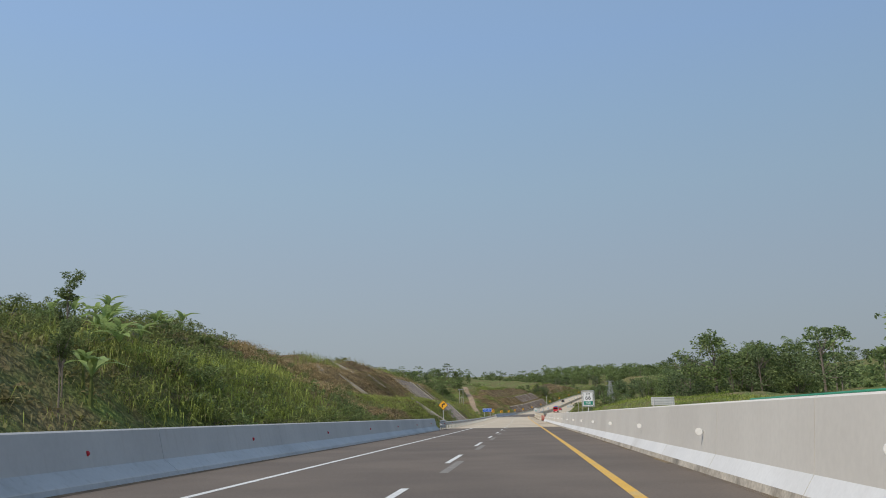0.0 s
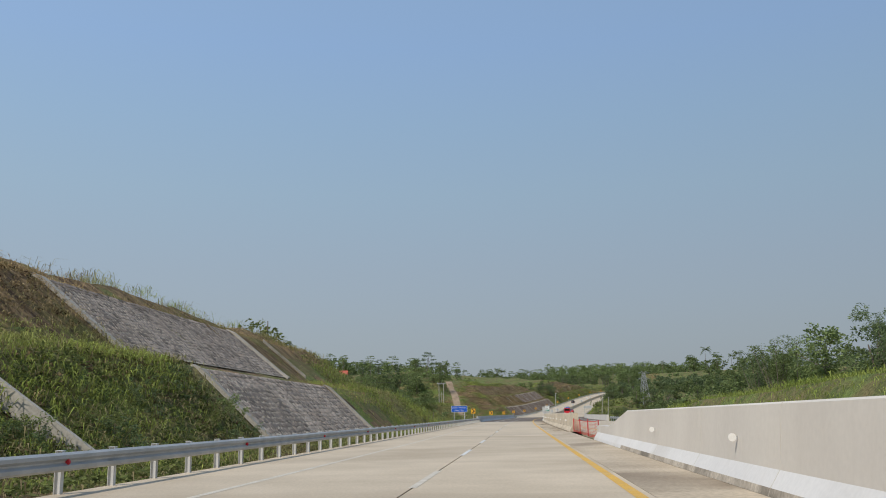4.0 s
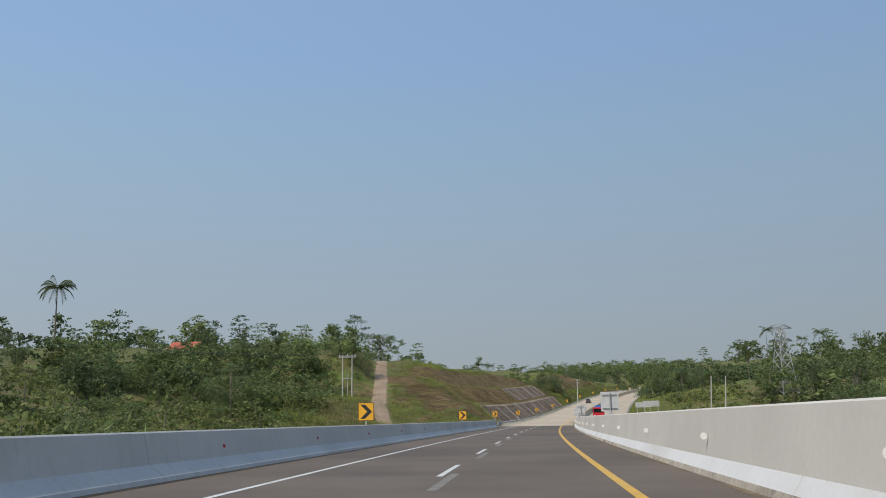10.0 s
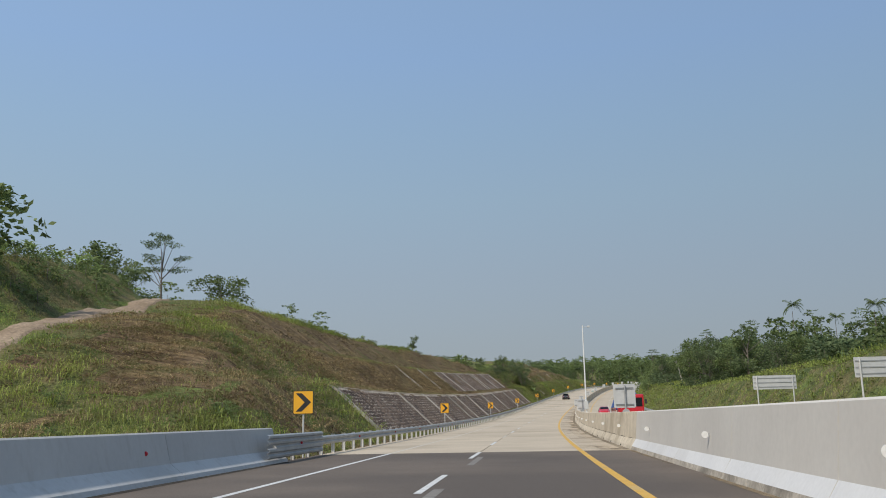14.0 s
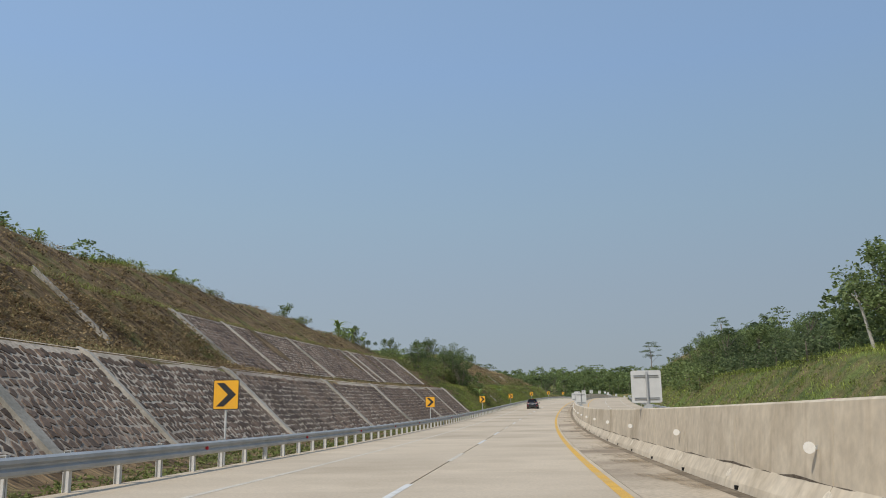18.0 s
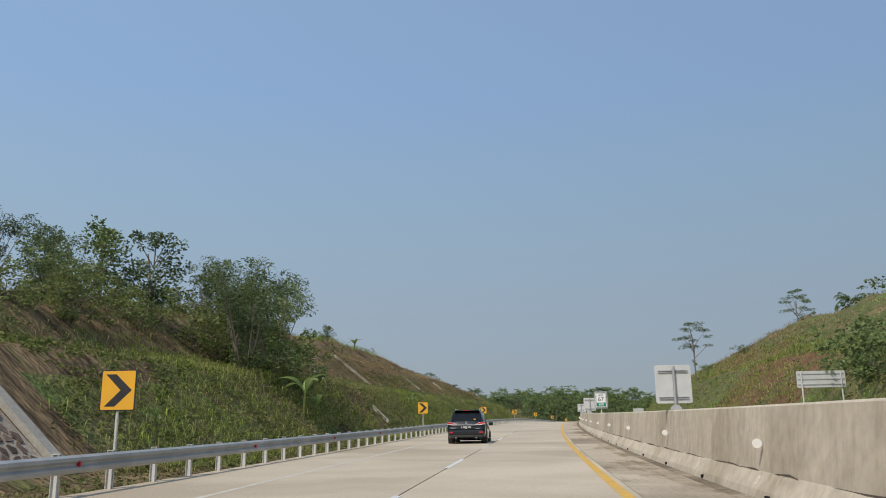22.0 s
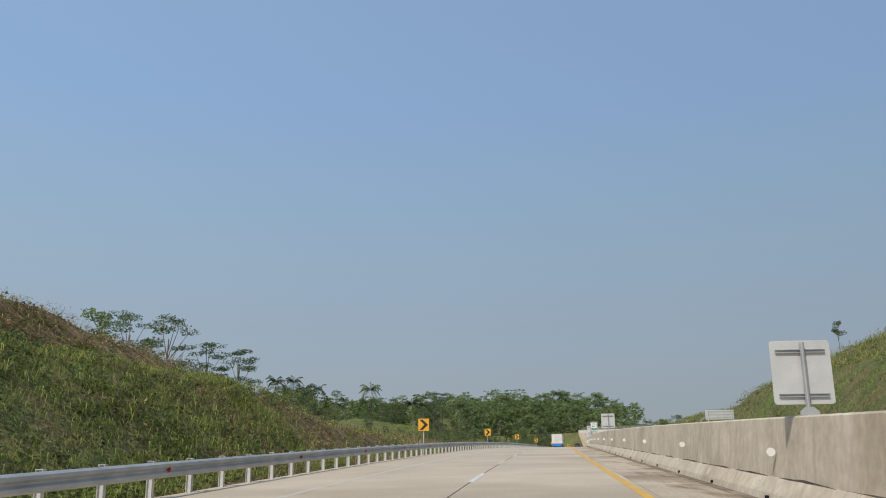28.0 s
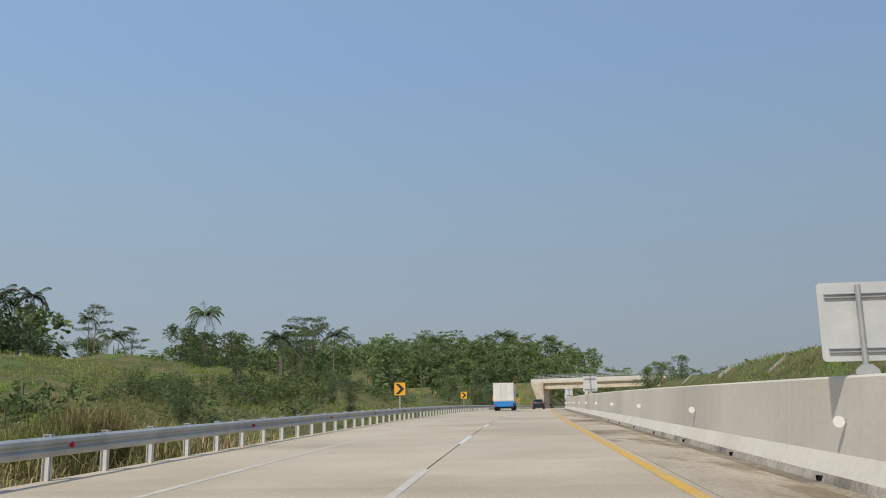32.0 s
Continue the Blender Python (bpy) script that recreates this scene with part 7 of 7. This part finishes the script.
box_truck(at(968, -2.0), "white box truck with a blue chassis and rear guard", M_PAINT_BLUE, M_BOX_WHITE, M_PAINT_BLUE)
box_truck(at(477.5, 10.0, 0, 180), "red truck with a blue tarpaulin over its load", M_PAINT_RED, M_TARP, M_PAINT_RED, 9.5, 3.2, True)
rc_st = [(q[0], *q[1:]) for q in hb_st]
rc, sh, L, W = passenger_car(at(519, 9.6, 0, 180), rc_st, M_PAINT_RED, "small red car on the other carriageway", ((0.66, 0.3), (3.08, 0.3)), False)
sh.top_glass("rear_window", 0.14, 0.38, 0.9, 0.92, rc)
sh.top_glass("windscreen", 2.45, 2.9, 0.92, 0.94, rc)
for sg in (-1, 1):
    sh.side_glass("door_window", 0.75, 1.6, 1.58, 0.9, rc, sg)
    sh.side_glass("door_window", 1.66, 2.7, 2.3, 1.66, rc, sg)
    bit("head_lamp", rc, M_LAMP, (sg * 0.58 - 0.1, sg * 0.58 + 0.1, 3.6, 3.74, 0.6, 0.72), 0.03)


# ---- power poles, house, road bridge, distance ----
M_POLE = mat("weathered_concrete_pole", (0.45, 0.42, 0.37), (0.52, 0.48, 0.43), 2, 0.85, 0.2, 12)
M_ROOF = mat("red_roof_tile", (0.50, 0.12, 0.07), (0.42, 0.11, 0.07), 1.0, 0.8, 0.5, 8)
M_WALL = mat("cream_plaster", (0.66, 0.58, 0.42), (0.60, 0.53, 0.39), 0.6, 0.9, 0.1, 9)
M_WIRE = mat("black_cable", (0.02, 0.02, 0.02), (0.025, 0.025, 0.025), 5, 0.7, 0.0, 20)
g0 = float(ground_h(430, -35))
pp = thing("power_pole", at(429, -33.9, g0), "pair of concrete power poles joined by steel cross-arms", "power pole")
for x, r in ((-0.85, 0.13), (0.85, 0.13)):
    b = bmesh.new()
    rod(b, (x, 0, -1.0), (x, 0, 12.75 - g0), r, r * 0.7, 10)
    part("pole", b, M_POLE, pp)
b = bmesh.new()
rod(b, (-0.1, 0.3, -1.0), (0.05, 0.3, 5.5 - g0 + 4), 0.07, 0.05, 8)
part("stay_pole", b, M_POLE, pp)
for z, w in ((12.5 - g0, 1.6), (12.3 - g0, 1.6), (8.6 - g0, 1.0)):
    bit("cross_arm", pp, M_GALV, (-w, w, -0.06, 0.06, z - 0.06, z + 0.06), 0.01)
for x in (-1.4, 0.0, 1.4):
    b = bmesh.new()
    rod(b, (x, 0, 12.55 - g0), (x, 0, 12.85 - g0), 0.06, 0.04, 8)
    part("insulator", b, M_SIGN_WHITE, pp)
    b = bmesh.new()
    loops = []
    for k in range(13):
        t = k / 12
        p_ = Vector((x - 60 * t, -30 * t, 12.8 - g0 + 4 * t - 6 * t * (1 - t)))
        loops.append([b.verts.new(p_ + Vector(q)) for q in ((0, 0, 0.02), (0.01, -0.017, -0.01), (-0.01, 0.017, -0.01))])
    for q, w_ in zip(loops, loops[1:]):
        for k in range(3):
            b.faces.new((q[k], q[(k + 1) % 3], w_[(k + 1) % 3], w_[k]))
    part("cable", b, M_WIRE, pp)
for s, u in ((393.1, 22.2), (393.9, 24.1)):
    g1 = float(ground_h(s, u))
    cp = thing("pole", at(s, u, g1, 0, 2), "bare pale wooden pole leaning among the scrub", "pole", "bare poles")
    b = bmesh.new()
    rod(b, (0, 0, -0.6), (0.25, 0.0, 6.2 - g1), 0.11, 0.07, 9)
    part("shaft", b, M_POLE, cp)
g1 = float(ground_h(557, 24.6))
dt = thing("dead_trunk", at(557, 24.6, g1), "bleached dead tree trunk leaning on the bank", "tree trunk")
b = bmesh.new()
rod(b, (0.5, 0, -0.5), (0.0, 0, 2.2), 0.13, 0.1, 9)
rod(b, (0.0, 0, 2.2), (-0.45, 0.1, 4.2), 0.1, 0.05, 8)
rod(b, (-0.2, 0.05, 3.2), (-0.75, 0.0, 4.0), 0.05, 0.03, 6)
part("trunk", b, M_POLE, dt)
g1 = float(ground_h(420, 37.7))
pyl = thing("pylon", at(420, 37.7, g1, 25), "grey steel lattice power pylon behind the trees", "pylon")
top_ = 14.6 - g1
for sx in (-1, 1):
    for sy in (-1, 1):
        b = bmesh.new()
        rod(b, (sx * 1.5, sy * 1.5, -0.5), (sx * 0.35, sy * 0.35, top_), 0.08, 0.06, 6)
        part("leg", b, M_GALV, pyl)
for k in range(6):
    z0, z1 = top_ * k / 6, top_ * (k + 1) / 6
    w0, w1 = 1.5 - 1.15 * k / 6, 1.5 - 1.15 * (k + 1) / 6
    b = bmesh.new()
    for sx, sy, tx, ty in ((-1, -1, 1, -1), (1, -1, 1, 1), (1, 1, -1, 1), (-1, 1, -1, -1)):
        rod(b, (sx * w0, sy * w0, z0), (tx * w1, ty * w1, z1), 0.045, n=5)
        rod(b, (tx * w0, ty * w0, z0), (sx * w1, sy * w1, z1), 0.045, n=5)
        rod(b, (sx * w1, sy * w1, z1), (tx * w1, ty * w1, z1), 0.045, n=5)
    part("bracing", b, M_GALV, pyl)
for z in (top_ - 0.2, top_ - 2.2):
    b = bmesh.new()
    for sy in (-1, 1):
        rod(b, (-2.2, 0, z), (2.2, 0.0, z), 0.06, n=6)
        rod(b, (sy * 2.2, 0, z), (sy * 0.4, 0.35, z + 0.6), 0.045, n=5)
        rod(b, (sy * 2.2, 0, z), (sy * 0.4, -0.35, z + 0.6), 0.045, n=5)
    part("cross_arm", b, M_GALV, pyl)
gh = float(ground_h(471, -86.5))
house = thing("house", at(471, -84.9, gh - 1.2, 8) @ Matrix.Diagonal((0.8, 0.8, 0.8, 1)), "small cream house with a red tiled roof", "house")
zt = max(3.0, 19.2 - gh)
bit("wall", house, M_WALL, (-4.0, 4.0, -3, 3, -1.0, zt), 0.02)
b = bmesh.new()
for y0, y1 in ((-3.7, 0), (3.7, 0)):
    v = [b.verts.new(p_) for p_ in ((-4.7, y0, zt - 0.15), (4.7, y0, zt - 0.15), (4.3, y1, zt + 2.0), (-4.3, y1, zt + 2.0))]
    w_ = [b.verts.new((q.co.x, q.co.y, q.co.z + 0.15)) for q in v]
    b.faces.new(v), b.faces.new(w_[::-1])
    for i in range(4):
        b.faces.new((v[i], v[(i + 1) % 4], w_[(i + 1) % 4], w_[i]))
bmesh.ops.recalc_face_normals(b, faces=b.faces)
part("roof", b, M_ROOF, house)
for x in (-2.4, 0.0, 2.4):
    bit("window", house, M_CAR_GLASS, (x - 0.5, x + 0.5, -3.03, -2.99, zt - 1.9, zt - 0.8), 0.01)
bit("door", house, M_BARK, (0.9, 1.7, -3.04, -2.99, zt - 3.0, zt - 0.9), 0.01)

OV = at(1135, 4.0, 0.0, -6) @ Matrix.Diagonal((1, 1, 1.22, 1))
ov = thing("road_bridge", OV, "concrete road bridge over the highway on wall abutments", "bridge", kind="structure")
for k, y in enumerate((-2.4, -0.8, 0.8, 2.4)):
    bit("girder", ov, M_CONCRETE, (-12, 22, y - 0.35, y + 0.35, 4.75, 6.15), 0.05)
bit("deck", ov, M_CONCRETE, (-15, 25, -3.4, 3.4, 6.16, 6.5), 0.03)
for y in (-3.3, 3.3):
    bit("parapet", ov, M_BARRIER_WHITE, (-15, 25, y - 0.1, y + 0.1, 6.5, 7.3), 0.02)
    for x in np.arange(-14, 24.5, 1.5):
        bit("rail_post", ov, M_GALV, (x - 0.03, x + 0.03, y - 0.03, y + 0.03, 7.3, 8.3), 0.0)
    for z in (7.6, 7.95, 8.28):
        bit("rail", ov, M_GALV, (-14, 24.2, y - 0.025, y + 0.025, z - 0.025, z + 0.025), 0.0)
for x0, x1 in ((-15, -11), (21.5, 25)):
    bit("abutment", ov, M_CONCRETE, (x0, x1, -4, 4, -3, 6.15), 0.05)
bit("pier", ov, M_CONCRETE, (1.4, 2.4, -3, 3, -1, 4.74), 0.08)
for sg, x in ((-1, -15), (1, 25)):
    b = bmesh.new()
    v = [b.verts.new(p_) for p_ in ((x, -12, -3), (x, 12, -3), (x, 4, 6.4), (x, -4, 6.4), (x + sg * 45, -12, -3), (x + sg * 45, 12, -3), (x + sg * 45, 4, 6.0), (x + sg * 45, -4, 6.0), (x - sg * 6, -12, -3), (x - sg * 6, 12, -3))]
    for f in ((0, 1, 2, 3), (7, 6, 5, 4), (0, 3, 7, 4), (1, 5, 6, 2), (3, 2, 6, 7), (0, 8, 3), (1, 2, 9)):
        b.faces.new([v[i] for i in f])
    part("embankment", b, M_EARTH, ov)

# hazy ridges in the distance; the haze is put in as a blue-grey glow
M_RIDGE = bpy.data.materials.new("hazy_distance")
M_RIDGE.use_nodes = True
pn = M_RIDGE.node_tree.nodes["Principled BSDF"]
pn.inputs["Base Color"].default_value = (0.02, 0.03, 0.03, 1)
pn.inputs["Roughness"].default_value = 1.0
pn.inputs["Emission Color"].default_value = (0.235, 0.29, 0.305, 1)
pn.inputs["Emission Strength"].default_value = 0.85
ang = np.radians(np.linspace(-75, 85, 2200))
base_h = 92 + 9 * np.sin(ang * 9 + 1) + 7 * np.sin(ang * 21)
top, rr = base_h.copy(), np.random.default_rng(7)
for c, w, h in zip(rr.uniform(-1.35, 1.5, 900), rr.uniform(6, 17, 900), rr.uniform(5, 22, 900)):
    x = (ang - c) * 2900 / w
    k = np.abs(x) < 1
    top[k] = np.maximum(top[k], base_h[k] + h * np.sqrt(1 - x[k] ** 2) * (0.85 + 0.15 * np.sin(ang[k] * 9000)))
rx, ry = 60 + 2900 * np.sin(ang), 700 + 2900 * np.cos(ang)
v = np.stack([np.stack([rx, ry, np.full(2200, -60.0)], 1), np.stack([rx, ry, top], 1)], 1)
tagged(new("backdrop", sheet("backdrop", v, 2200, 2, M_RIDGE)), "blue-grey hazy wooded ridges far away", "backdrop", kind="structure")


# ---- concrete pavement slabs ----
M_INNER = mat("stained_shoulder_concrete", (0.45, 0.365, 0.26), (0.54, 0.445, 0.325), 0.45, 0.85, 0.2, 12, c=(0.28, 0.215, 0.145), vary=0.06, contrast=0.4)
for a, b in ((92, 276), (420.5, 700), (700, 985)):
    root = tagged(new("pavement"), "pale worn concrete slabs with open joints", "pavement", kind="structure")
    n = int(round((b - a) / 5.0))
    step = (b - a) / n
    for i in range(n):
        s0, s1 = a + i * step, a + (i + 1) * step
        for u0, u1, m_ in ((EDGE_L, UD - 0.016, M_CONCRETE_ROAD), (UD + 0.016, 3.72, M_CONCRETE_ROAD), (3.73, EDGE_R - 0.13, M_INNER)):
            extrude("slab", [(u0 + 0.002, 0.0), (u1 - 0.002, 0.0), (u1 - 0.002, -0.058), (u0 + 0.002, -0.058)], s0 + 0.004, s1 - 0.004, 5, m_, parent=root)
far_slab = tagged(new("pavement"), "pale concrete pavement beyond the bend", "pavement", kind="structure")
extrude("slab", [(EDGE_L, 0.0), (EDGE_R - 0.13, 0.0), (EDGE_R - 0.13, -0.058), (EDGE_L, -0.058)], 985, 1320, 5, M_CONCRETE_ROAD, parent=far_slab)
